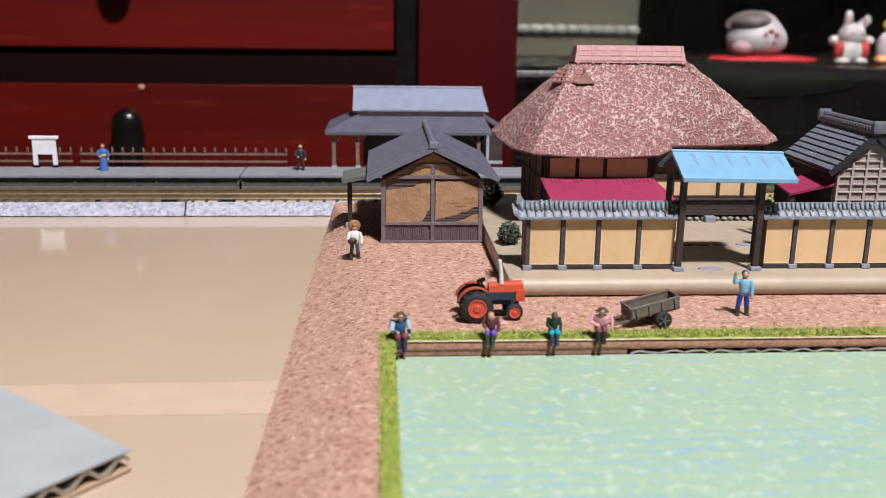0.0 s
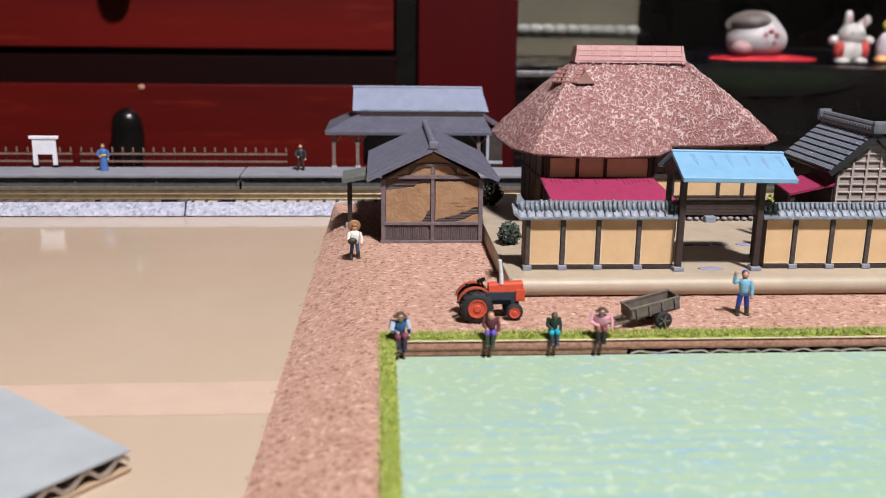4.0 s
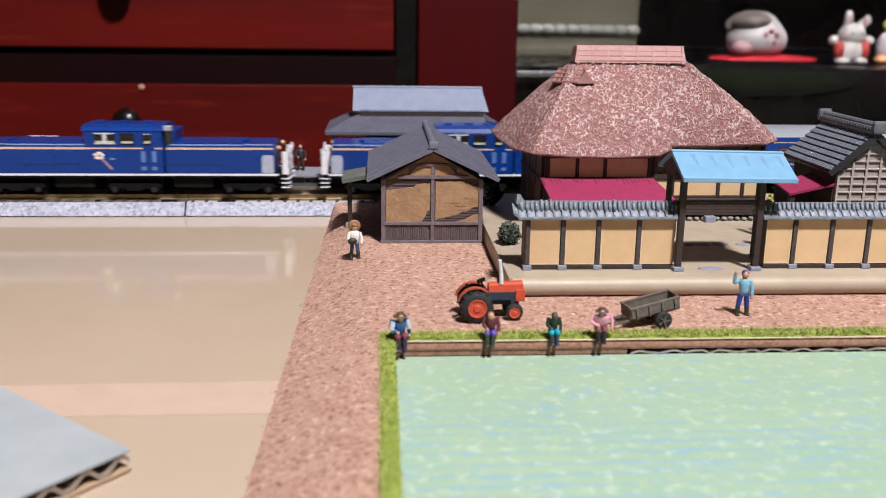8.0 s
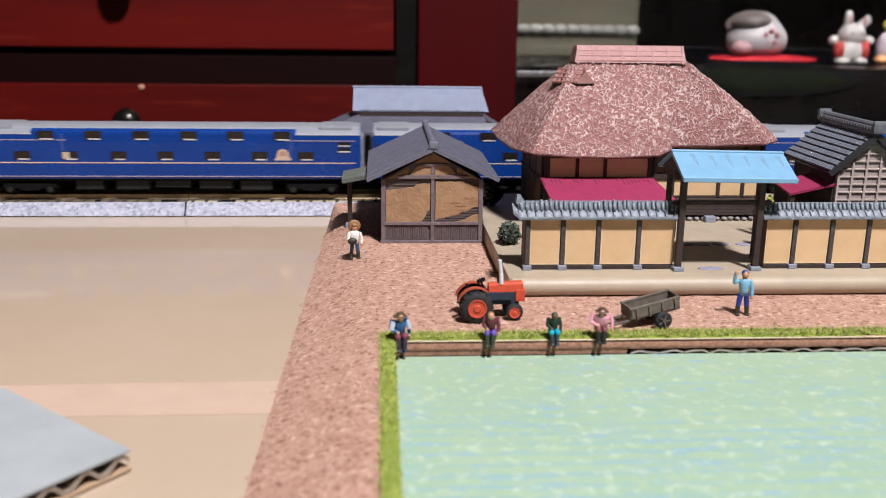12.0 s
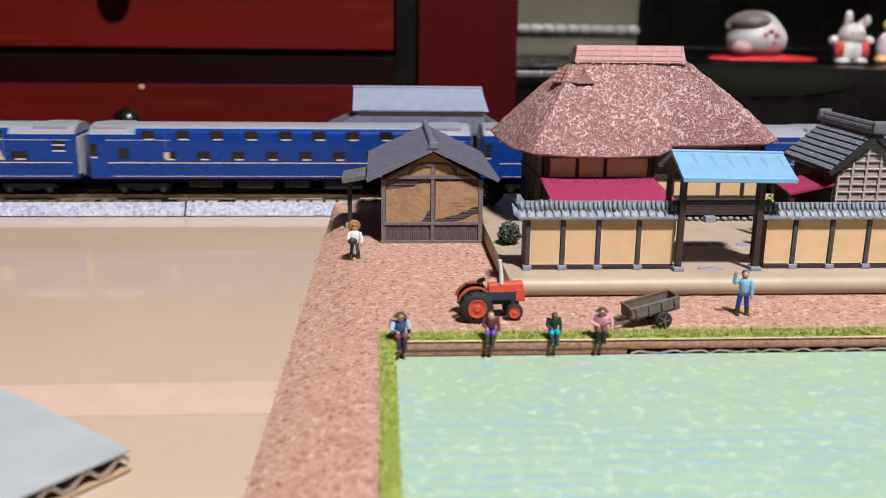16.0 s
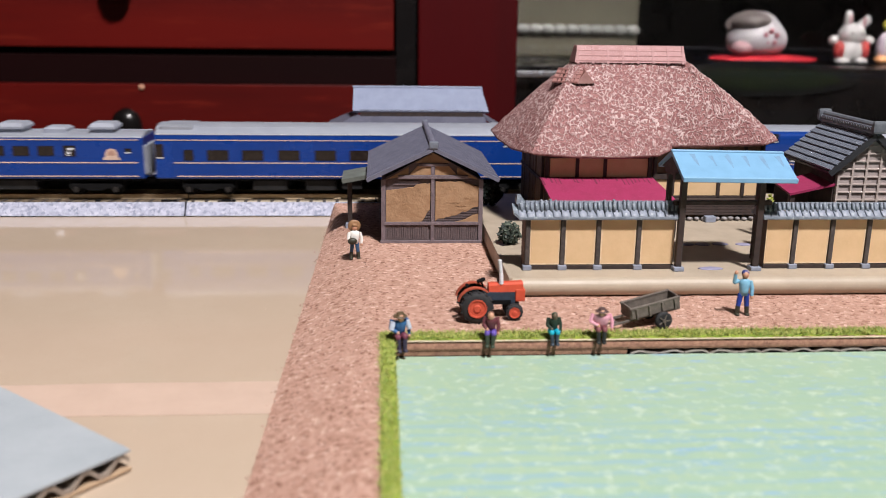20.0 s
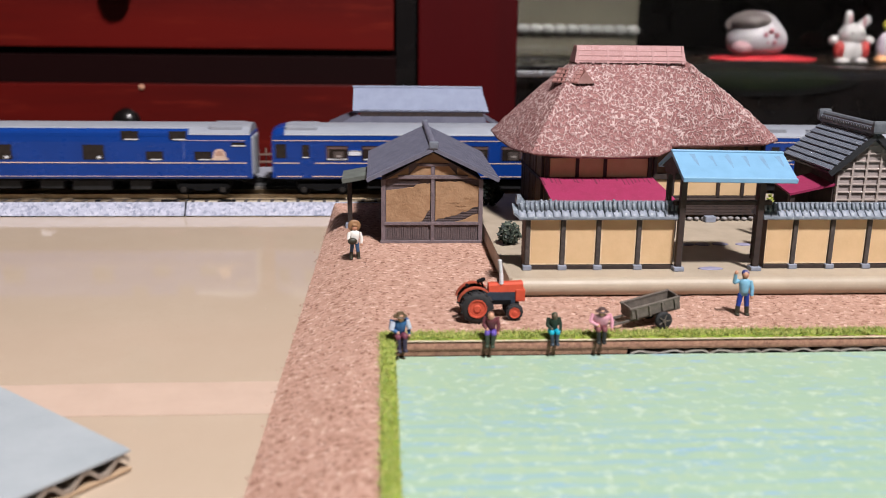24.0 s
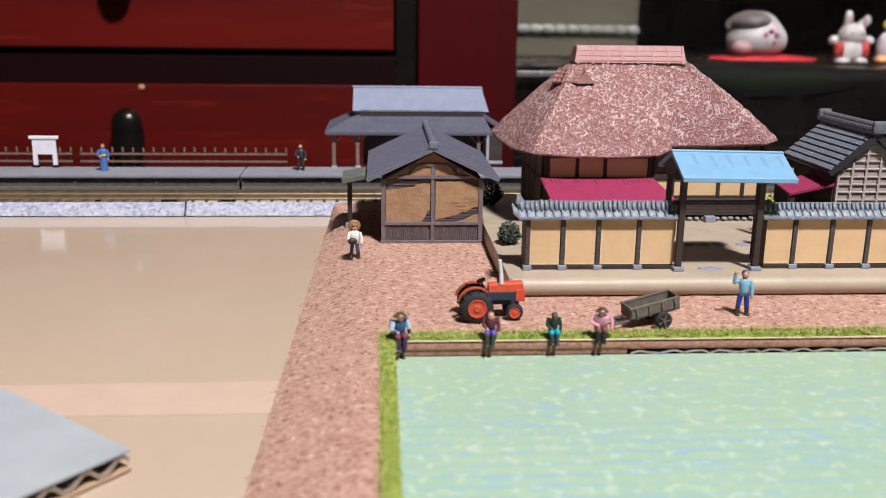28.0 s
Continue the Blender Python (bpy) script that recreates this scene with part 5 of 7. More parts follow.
def cabinet_contents():
    t = thing("glass_jar_box", 168, 850, 31, "olive-grey storage box with a beaded white edge", "box")
    part("body", box(BM(), -52, 0, 0, 66, 60, 150, 3), M_OLIVE, t)
    bead = part("bead", ball(BM(), (0, 0, 0), (6.8, 4, 4.8), 0, 14, 10), paint(0.30, 0.30, 0.285), t, "pale bead edge")
    bead.matrix_basis = pose(-50 * MM, -2 * MM, 25 * MM)
    for i in range(1, 11):
        again(bead, -50 + i * 11, -2, 25)
    d = thing("red_cushion", 327, 790, 31, "flat red cushion on the black shelf", "cushion")
    bm = BM()
    ball(bm, (0, 0, 3.6), (47, 30, 4.2), 0, 40, 10)
    part("pad", bm, M_CUSHION, d)
    bm = BM()
    prof = [(14, 0), (20, 1.6), (24.5, 6.5), (25.5, 12), (24.5, 17.5), (21, 23), (17, 28), (13.5, 32), (8, 34.8), (2, 36)]
    loft(bm, [[(r * math.cos(k * math.pi / 16), r * 0.9 * math.sin(k * math.pi / 16), z) for k in range(32)] for r, z in prof], 0, True, True)
    ball(bm, (-7, -2.5, 27), (17.5, 18, 9.5), 1, 30, 16)
    for x, z in ((-22, 24), (9, 27)):
        ball(bm, (x, 1, z), (5.5, 4.5, 6.5), 1, 14, 10)
    for a in range(5):
        ball(bm, (4 + 5 * math.cos(a * 1.257 + 0.3), -21.4, 15 + 5 * math.sin(a * 1.257 + 0.3)), (2.4, 1.6, 2.4), 2, 10, 6)
    ball(bm, (-17, -14, 6), (9, 8, 6), 3, 16, 10)
    whole("round_ornament", bm, [paint(0.46, 0.43, 0.45), paint(0.17, 0.14, 0.135), paint(0.42, 0.16, 0.19), paint(0.48, 0.28, 0.30)], 320, 790, 38.4, "bell-shaped white ceramic ornament with beige patches and pink flower", "ornament")
    bm = BM()
    ball(bm, (0, 0, 11), (13, 11, 12), 0, 24, 16)
    ball(bm, (1, -1, 25), (11.5, 10, 9.5), 0, 24, 16)
    for p, q in (((-2, 0, 30), (-3, 0, 41)), ((6, 0, 30), (13.5, 0, 37))):
        rod(bm, p, q, 4.2, 3.4, 14, 0)
        ball(bm, q, (3.4, 3, 4.2), 0, 14, 10)
        mid = [(c + d) / 2 for c, d in zip(p, q)]
        ball(bm, (mid[0], -3.4, mid[2] + 2), (1.8, 0.9, 4.5), 2, 12, 8)
    for s in (-1, 1):
        ball(bm, (s * 11, -5, 12), (5, 5, 8), 1, 14, 10)
        ball(bm, (s * 15.5, -3, 20), (4.4, 4, 4.4), 0, 12, 8)
        ball(bm, (s * 8, -6, 3), (6.5, 6, 3.4), 0, 12, 8)
        ball(bm, (1 + s * 4, -10.2, 26), (1.0, 0.7, 1.2), 3, 10, 6)
    whole("rabbit_ornament", bm, [paint(0.56, 0.53, 0.53), paint(0.42, 0.035, 0.03), paint(0.48, 0.28, 0.29), paint(0.12, 0.08, 0.08)], 402, 790, 31, "white ceramic rabbit ornament with tilted ears and red mittens", "ornament")
    # dark oval reflection, built as a thin upright plate behind the glass
    tray = thing("oval_tray", 300, 728, 22.5, "dark green oval tray with a black rim, stood on edge", "tray")
    def oval(rx, rz, y0, y1):
        return prism(BM(), [(rx * math.cos(k * math.pi / 24), rz * math.sin(k * math.pi / 24)) for k in range(48)], "y", y0, y1)
    part("rim", oval(82, 14.0, -2.0, 0.0), M_BLACK, tray, "black rim")
    part("panel", oval(66, 8.5, -2.6, -2.02), surface("dark_green_lacquer", (0.007, 0.012, 0.004), (0.004, 0.007, 0.003), 20, 0.5, spec=0.2), tray, "dark green centre")
    bm = BM()
    ball(bm, (0, 0, 14), (9, 8, 14), 0, 18, 12)
    ball(bm, (0, 0, 33), (5, 5, 5), 1, 12, 8)
    ball(bm, (-5, -4, 4), (7, 5, 4), 2, 12, 8)
    whole("small_ornament", bm, [paint(0.62, 0.5, 0.6), paint(0.75, 0.65, 0.1), paint(0.75, 0.35, 0.15)], 438, 795, 31, "small pastel ceramic ornament", "ornament")


# ---------- small village things ----------
def tractor():
    t = vthing("tractor", 27.5, 215.3, 1, "orange-red model farm tractor with black tyres", "tractor", turn=2)
    part("bonnet", loft(BM(), [[(-1.4, -1.5, 7.3), (-1.4, 1.5, 7.3), (-1.4, 1.3, 9.0), (-1.4, 0.7, 9.4), (-1.4, -0.7, 9.4), (-1.4, -1.3, 9.0)], [(7.6, -1.7, 7.3), (7.6, 1.7, 7.3), (7.6, 1.5, 9.3), (7.6, 0.8, 9.8), (7.6, -0.8, 9.8), (7.6, -1.5, 9.3)]]), M_RED, t)
    part("nose", box(BM(), 5.6, -1.85, 4.7, 8.2, 1.85, 8.0, 0.35), M_RED, t)
    part("engine", box(BM(), -2.6, -1.6, 3.9, 5.6, 1.6, 7.4, 0.3), M_NAVY, t, "dark blue engine block")
    for y in (-1.8, 1.8):
        part("engine_rib", box(BM(), -1.5, y - 0.15, 4.2, 4.4, y + 0.15, 5.2, 0.1), M_BLACK, t)
    part("gearbox", box(BM(), -6.4, -1.5, 3.0, -2.2, 1.5, 6.2, 0.3), M_NAVY, t)
    part("seat", box(BM(), -6.8, -1.5, 6.6, -4.0, 1.5, 7.5, 0.3), M_BLACK, t, "black seat")
    part("seat_back", box(BM(), -7.2, -1.4, 7.4, -6.4, 1.4, 9.0, 0.3), M_BLACK, t)
    bm = BM()
    rod(bm, (-2.2, 0, 7), (-3.2, 0, 10), 0.25, 0.25, 8)
    part("steering_column", bm, M_BLACK, t)
    part("steering_wheel", rod(BM(), (-3.2, 0, 9.9), (-3.35, 0, 10.3), 1.2, 1.2, 18), M_BLACK, t, "black steering wheel")
    bm = BM()
    rod(bm, (1.9, -1.0, 9.4), (1.8, -1.0, 12.2), 0.62, 0.55, 12)
    rod(bm, (1.8, -1.0, 12.2), (1.3, -1.0, 15.8), 0.5, 0.48, 12)
    part("exhaust_pipe", bm, paint(0.72, 0.72, 0.75), t, "bright metal exhaust pipe")
    for y in (-2.3, 2.8):
        rings = []
        for k in range(10):
            a0 = radians(48 + k * 13)
            rings.append([(-4.9 + rr * math.cos(a0), y + dy, 4.2 + rr * math.sin(a0)) for rr, dy in ((4.5, -0.9), (4.8, -0.9), (4.8, 0.7), (4.5, 0.7))])
        bm = loft(BM(), rings)
        part("fender", bm, paint(0.42, 0.085, 0.045), t, "dull red curved mudguard")
    def wheel(x, y, r, w, hub, side):
        bm = BM()
        n = 28
        rings = []
        for (rr, yy) in ((r * 0.62, -w / 2), (r * 0.93, -w / 2), (r, -w * 0.3), (r, w * 0.3), (r * 0.93, w / 2), (r * 0.62, w / 2)):
            rings.append([(x + rr * math.cos(k * 2 * math.pi / n), y + yy, r + rr * math.sin(k * 2 * math.pi / n)) for k in range(n)])
        loft(bm, rings, 0, True, True)
        wh = part("wheel", bm, M_RUBBER, t, "black tyre")
        bm = BM()
        for k in range(13):
            a = k * 2 * math.pi / 13
            c = Vector((x + r * math.cos(a), y, r + r * math.sin(a)))
            beam(bm, c + Vector((0, -w * 0.5, 0)), c + Vector((-0.5 * math.sin(a), w * 0.5, 0.5 * math.cos(a))), r * 0.12, r * 0.08)
        part("tread", bm, M_RUBBER, wh)
        bm = BM()
        s = -1 if side < 0 else 1
        rod(bm, (x, y + s * w * 0.3, r), (x, y + s * w * 0.53, r), r * hub, r * hub * 0.96, 24)
        n = 24
        loft(bm, [[(x + q * r * math.cos(k * 2 * math.pi / n), y + s * w * e, r + q * r * math.sin(k * 2 * math.pi / n)) for k in range(n)] for q, e in ((hub * 0.99, 0.5), (hub, 0.62), (hub * 0.86, 0.62), (hub * 0.78, 0.45))], 0, False)
        rod(bm, (x, y + s * w * 0.5, r), (x, y + s * w * 0.66, r), r * 0.26, r * 0.2, 16)
        part("rim", bm, paint(0.56, 0.085, 0.045), wh, "dull orange-red wheel rim")
    for s in (-1, 1):
        wheel(-4.8, s * 4.1, 4.1, 2.3, 0.6, s)
        wheel(5.2, s * 2.7, 2.2, 1.5, 0.66, s)
    part("front_axle", rod(BM(), (5.2, -2.5, 2.2), (5.2, 2.5, 2.2), 0.4, 0.4, 8), M_BLACK, t)
    part("rear_axle", rod(BM(), (-4.9, -3.8, 4.15), (-4.9, 3.8, 4.15), 0.5, 0.5, 8), M_BLACK, t)
    part("step", box(BM(), -3.6, -2.6, 2.6, -0.8, -1.4, 3.0, 0.1), M_CART, t)
    t.matrix_world = t.matrix_world @ Matrix.Scale(0.94, 4)


def cart():
    t = vthing("farm_cart", 65, 209, 1, "weathered grey wooden two-wheeled farm cart, tipped onto its shafts", "cart", turn=11)
    def at(x, y, z):
        a = radians(-11)
        return (x * math.cos(a) + z * math.sin(a), y, -x * math.sin(a) + z * math.cos(a) + 4.5)
    def bar(p, q, w, h, name="board"):
        part(name, beam(BM(), at(*p), at(*q), w, h, 0, 0.06), M_CART, t)
    bar((-6, 0, -1.0), (6, 0, -1.0), 5.0, 0.4, "bed")
    for y in (-2.7, 2.7):
        bar((-6.3, y, 0.5), (6.3, y, 0.5), 0.45, 2.7, "side_board")
        bar((-6.5, y, 1.75), (6.5, y, 1.75), 0.7, 0.45, "side_rail")
        for x in (-5, -1.7, 1.7, 5):
            bar((x, y * 1.13, -1.1), (x, y * 1.13, 1.6), 0.5, 0.4, "stake")
        bar((-11.5, y * 0.72, -1.2), (6.6, y * 0.72, -1.4), 0.5, 0.55, "shaft")
    for x in (-6.2, 6.2):
        bar((x, -2.7, 0.5), (x, 2.7, 0.5), 0.45, 2.7, "end_board")
    bar((-9.8, -2.0, -1.2), (-9.8, 2.0, -1.2), 0.4, 0.4, "crossbar")
    for y in (-3.9, 3.9):
        bm = BM()
        n = 24
        rings = [[(1.6 + r * math.cos(k * 2 * math.pi / n), y + yy, 2.15 + r * math.sin(k * 2 * math.pi / n)) for k in range(n)] for r, yy in ((1.5, -0.4), (2.1, -0.4), (2.15, 0), (2.1, 0.4), (1.5, 0.4))]
        loft(bm, rings, 0, True, True)
        w = part("wheel", bm, M_RUBBER, t, "black wheel")
        part("hub", rod(BM(), (1.6, y - 0.75, 2.15), (1.6, y + 0.75, 2.15), 0.5, 0.5, 10), M_CART, w)
        for k in range(5):
            a = k * 2 * math.pi / 5
            part("spoke", beam(BM(), (1.6, y - 0.45, 2.15), (1.6 + 1.5 * math.cos(a), y - 0.45, 2.15 + 1.5 * math.sin(a)), 0.25, 0.25), M_CART, w)
    part("axle", rod(BM(), (1.6, -3.9, 2.15), (1.6, 3.9, 2.15), 0.35, 0.35, 8), M_CART, t)


def figurine(x, y, z, label, skin, top, legs, boots, hat=None, pose_kind="stand", h=11.3, turn=0.0, village=True, arm=0.0, wide=1.0, back_hat=False, sash=None, sleeves=None):
    """A painted plastic figurine as one plain mesh of simple solids."""
    mats = [skin, top, legs, boots, hat or top]
    bm = BM()
    u = h / 11.3
    def limb(p, q, r0, r1, m):
        rod(bm, [c * u for c in p], [c * u for c in q], r0 * u, r1 * u, 10, m)
    def lump(c, r, m):
        ball(bm, [k * u for k in c], [k * u for k in r], m, 12, 8)
    if pose_kind == "stand":
        for s in (-1, 1):
            limb((s * 0.7, 0, 5.4), (s * 1.05, 0.1, 2.2), 0.7, 0.55, 2)
            limb((s * 1.05, 0.1, 2.4), (s * 1.2, 0, 0.3), 0.58, 0.56, 3)
            lump((s * 1.2, -0.35, 0.35), (0.62, 1.0, 0.36), 3)
        base = 5.2
    elif pose_kind == "robe":
        limb((0, 0, 0), (0, 0, 5.6), 1.65, 1.45, 1)
        lump((0, -0.2, 0.25), (1.5, 1.1, 0.3), 3)
        base = 5.2
    else:
        for s in (-1, 1):
            limb((s * 0.75, 0, 1.2), (s * 0.8, -2.0, 1.5), 0.85, 0.72, 2)
            lump((s * 0.8, -2.0, 1.35), (0.72, 0.72, 0.78), 2)
            limb((s * 0.78, -2.0, 0.9), (s * 0.62, -2.4, -1.4), 0.62, 0.5, 3)
            lump((s * 0.7, -2.7, -1.7), (0.6, 0.95, 0.45), 3)
        base = 1.5
    lean, tall = (1.0, 3.7) if pose_kind == "sit" else (0.0, 4.1)
    rings = []
    for f, rx, ry in ((0.0, 1.35, 0.95), (0.3, 1.3, 0.95), (0.65, 1.6, 1.05), (0.9, 1.55, 0.95), (1.0, 0.7, 0.6)):
        rings.append([(rx * wide * u * math.cos(k * 2 * math.pi / 12), (ry * math.sin(k * 2 * math.pi / 12) - lean * f) * u, (base + tall * f) * u) for k in range(12)])
    loft(bm, rings, 1, True, True)
    sh = base + 3.5
    if arm:
        limb((-1.6, 0, sh), (-2.7, -0.6, sh - 0.2), 0.55, 0.5, 1)
        limb((-2.7, -0.6, sh - 0.2), (-2.6, -0.9, sh + 2.0), 0.48, 0.4, 1)
        lump((-2.5, -0.9, sh + 2.3), (0.45, 0.45, 0.55), 0)
    else:
        limb((-1.6 * wide, 0, sh), (-2.1 * wide, -0.6, sh - 1.9), 0.55, 0.5, 1)
        limb((-2.1 * wide, -0.6, sh - 1.9), (-0.9, -1.7, sh - 2.6), 0.46, 0.38, 1)
        lump((-0.8, -1.8, sh - 2.7), (0.42, 0.42, 0.42), 0)
    limb((1.6 * wide, 0, sh), (2.2 * wide, -0.3, sh - 2.0), 0.55, 0.5, 1)
    limb((2.2 * wide, -0.3, sh - 2.0), (2.1 * wide, -0.8, sh - 3.5), 0.46, 0.38, 1)
    lump((2.1 * wide, -0.85, sh - 3.8), (0.42, 0.42, 0.5), 0)
    if pose_kind == "sit":
        base -= 0.9
    lump((0, -0.05 - lean * 1.2, base + 5.1), (0.85, 0.9, 1.05), 0)
    if back_hat:
        lump((0, 0.55, base + 5.5), (2.05, 0.5, 2.0), 4)
        lump((0, -0.2, base + 5.8), (0.9, 0.85, 0.7), 4)
        lump((-0.9, -1.9, sh - 2.4), (1.5, 0.9, 1.1), 3)
    elif hat == "none" or hat is None:
        lump((0, 0.15 - lean * 1.1, base + 5.45), (0.92, 0.92, 0.8), 4)
    else:
        limb((0, 0.1 - lean, base + 5.35), (0, 0.1 - lean, base + 5.6), 1.7, 1.5, 4)
        limb((0, 0.1 - lean, base + 5.6), (0, 0.1 - lean, base + 6.3), 1.1, 0.75, 4)
    if sash:
        mats.append(sash)
        lump((0.1, -0.25, base + 1.3), (1.5, 1.1, 0.75), 5)
    if sleeves:
        mats.append(sleeves)
        for s in (-1, 1):
            limb((s * 1.55, -0.7, base + 4.2), (s * 2.15, -1.1, base + 2.3), 0.66, 0.58, 5)
    mats = [m if not isinstance(m, str) else paint(0.03, 0.025, 0.02) for m in mats]
    if village:
        return vwhole("figurine", bm, mats, x, y, z, label, "figurine", "painted figurines", turn=turn)
    return whole("figurine", bm, mats, x, y, z, label, "figurine", "painted figurines", turn=turn)


def figurines():
    straw = paint(0.28, 0.15, 0.07)
    farmer = figurine(-7.8, 275, -0.35, "painted plastic figurine in white shirt, jeans and straw hat", M_SKIN, paint(0.8, 0.78, 0.74), paint(0.035, 0.10, 0.22), paint(0.035, 0.032, 0.02), straw, h=10.9, turn=8, back_hat=True)
    cap = figurine(90.3, 215.1, 1, "painted plastic figurine in light blue jacket, arm raised", M_SKIN, paint(0.19, 0.42, 0.58), paint(0.01, 0.05, 0.36), paint(0.035, 0.035, 0.022), None, h=11.6, arm=1.0, turn=-4, wide=0.85)
    cap.data.materials[4] = paint(0.03, 0.05, 0.22)
    y = CUT + 0.9
    figurine(4.2, y, 1.2, "seated painted figurine in blue vest, straw hat", M_SKIN, paint(0.03, 0.12, 0.30), paint(0.17, 0.04, 0.07), paint(0.03, 0.025, 0.05), paint(0.10, 0.065, 0.03), "sit", h=11.4, turn=15, sleeves=paint(0.5, 0.55, 0.65))
    figurine(25.2, y, 1.9, "seated painted figurine in maroon top and purple trousers", M_SKIN, paint(0.13, 0.03, 0.04), paint(0.12, 0.07, 0.36), paint(0.035, 0.05, 0.03), None, "sit", h=10.4, turn=-10, wide=0.86).data.materials[4] = paint(0.12, 0.06, 0.04)
    figurine(39.6, y, 2.0, "seated painted figurine in dark green top and cyan trousers", paint(0.10, 0.07, 0.04), paint(0.012, 0.03, 0.017), paint(0.0, 0.38, 0.52), paint(0.03, 0.045, 0.065), None, "sit", h=9.6, turn=3, wide=0.86).data.materials[4] = paint(0.02, 0.045, 0.025)
    figurine(50.6, y, 2.5, "seated painted figurine in pink coat and brown hat", M_SKIN, paint(0.72, 0.34, 0.42), paint(0.20, 0.06, 0.07), paint(0.015, 0.016, 0.016), paint(0.10, 0.055, 0.05), "sit", h=10.3, turn=-4, wide=1.3)
    figurine(-108.2, 368.6, 10.5, "painted figurine in a blue robe with yellow sash", M_SKIN, paint(0.06, 0.16, 0.46), paint(0.06, 0.16, 0.46), paint(0.05, 0.05, 0.1), None, "robe", h=10.6, village=False, sash=paint(0.55, 0.42, 0.05)).data.materials[4] = paint(0.10, 0.06, 0.03)
    figurine(-31.6, 369.5, 10.6, "painted figurine in a dark jacket and brown trousers", M_SKIN, paint(0.03, 0.033, 0.038), paint(0.06, 0.03, 0.022), paint(0.02, 0.015, 0.012), None, h=10.4, village=False)


def bush(x, y, z, r, h, label, a, b, n=420, village=True, seed=1):
    """Flock shrub: stems and a crown of many small leaves."""
    t = vthing("bush", x, y, z, label, "bush")
    bm = BM()
    for k in range(5):
        ang = k * 1.26
        rod(bm, (0, 0, 0), (r * 0.5 * math.cos(ang), r * 0.5 * math.sin(ang), h * 0.6), 0.35, 0.12, 6)
    part("stem", bm, M_BROWN, t)
    rng = random.Random(seed)
    verts, faces = [], []
    for i in range(n):
        d = Vector((rng.gauss(0, 1), rng.gauss(0, 1), rng.gauss(0, 1))).normalized() * (0.55 + 0.45 * rng.random() ** 0.5)
        bumpy = 1 + 0.28 * noise.noise(d * 2.2 + Vector((seed * 3.1, 0, 0)))
        c = Vector((d.x * r * bumpy, d.y * r * bumpy, h * 0.52 + d.z * h * 0.5 * bumpy))
        s = rng.uniform(0.45, 0.9)
        u = Vector((rng.gauss(0, 1), rng.gauss(0, 1), rng.gauss(0, 1))).normalized()
        v = u.orthogonal().normalized()
        k = len(verts)
        for q in (c + u * s, c + v * s * 0.6, c - u * s, c - v * s * 0.6):
            verts.append(tuple(e * MM * K for e in (q.x, q.y, max(0.1, q.z))))
        faces.append((k, k + 1, k + 2, k + 3))
    me = bpy.data.meshes.new("leaves")
    me.from_pydata(verts, [], faces)
    me.materials.append(islands("bush_leaves", a, b))
    ob = tagged(new("leaves", me), kind="stuff")
    ob.parent = t
    return t


# ---------- the train ----------
PITCH = 1.0714
RUN = [(0, 936.0), (6, 403.8), (7, 314.9), (7.5, 270.3), (8, 225.7), (8.5, 181.2), (9, 136.2), (9.5, 90.5), (10, 44.9), (10.5, -0.4), (11, -45.4), (11.5, -90.5), (12, -136.0),
       (12.5, -181.4), (13.5, -270.5), (14.5, -359.0), (15, -403.6), (16, -493.4), (16.5, -538.6), (17, -584.3), (17.5, -630.4), (18.5, -722.1), (19, -768.4), (19.5, -814.8),
       (20, -861.5), (20.5, -907.5), (21, -952.9), (21.5, -997.8), (22.5, -1086.2), (23.5, -1172.5), (24, -1214.7), (24.5, -1256.2), (25, -1297.4), (25.5, -1338.4), (26, -1380.2), (26.5, -1422.9),
       (27, -1466.5), (27.5, -1510.9), (28, -1555.7)]
TRAIN = []


def running_gear(t, centres, r=2.8):
    for cx in centres:
        b = part("bogie", box(BM(), cx - 10, -6.4, 2.4, cx + 10, 6.4, 6.4, 0.4), M_BLACK, t, "black bogie")
        for y in (-7.9, 7.9):
            part("side_frame", loft(BM(), [[(cx - 9.5, yy, 3.2), (cx - 8.5, yy, 2.4), (cx - 4, yy, 2.6), (cx - 2.5, yy, 1.7), (cx + 2.5, yy, 1.7), (cx + 4, yy, 2.6), (cx + 8.5, yy, 2.4), (cx + 9.5, yy, 3.2), (cx + 8.5, yy, 4.2), (cx - 8.5, yy, 4.2)] for yy in (y - 0.5, y + 0.5)]), M_BLACK, b)
        for dx in (-7, 7):
            part("axle_box", rod(BM(), (cx + dx, -8.7, 2.1), (cx + dx, -7.4, 2.1), 1.0, 1.2, 12), M_AXLE, b, "dull brown axle box")
            for y in (-4.9, 4.9):
                part("wheel", rod(BM(), (cx + dx, y - 0.9, r - 0.4), (cx + dx, y + 0.9, r - 0.4), r, r, 20), M_BLACK, b, "dark steel wheel")


SHARED = {}
M_UNDER = surface("dark_underfloor_plastic", (0.014, 0.014, 0.015), (0.008, 0.008, 0.009), 300, 0.6, spec=0.3)
M_AXLE = paint(0.013, 0.011, 0.010)
M_SILL = paint(0.60, 0.60, 0.62)
M_BERTH = surface("brown_berth_fabric", (0.075, 0.055, 0.048), (0.04, 0.03, 0.027), 600, 0.7)
M_BLIND = surface("rosy_brown_blind", (0.13, 0.072, 0.066), (0.08, 0.047, 0.042), 900, 0.7)
M_PINKLINE = paint(0.52, 0.40, 0.44)
M_REST = paint(0.30, 0.27, 0.25)


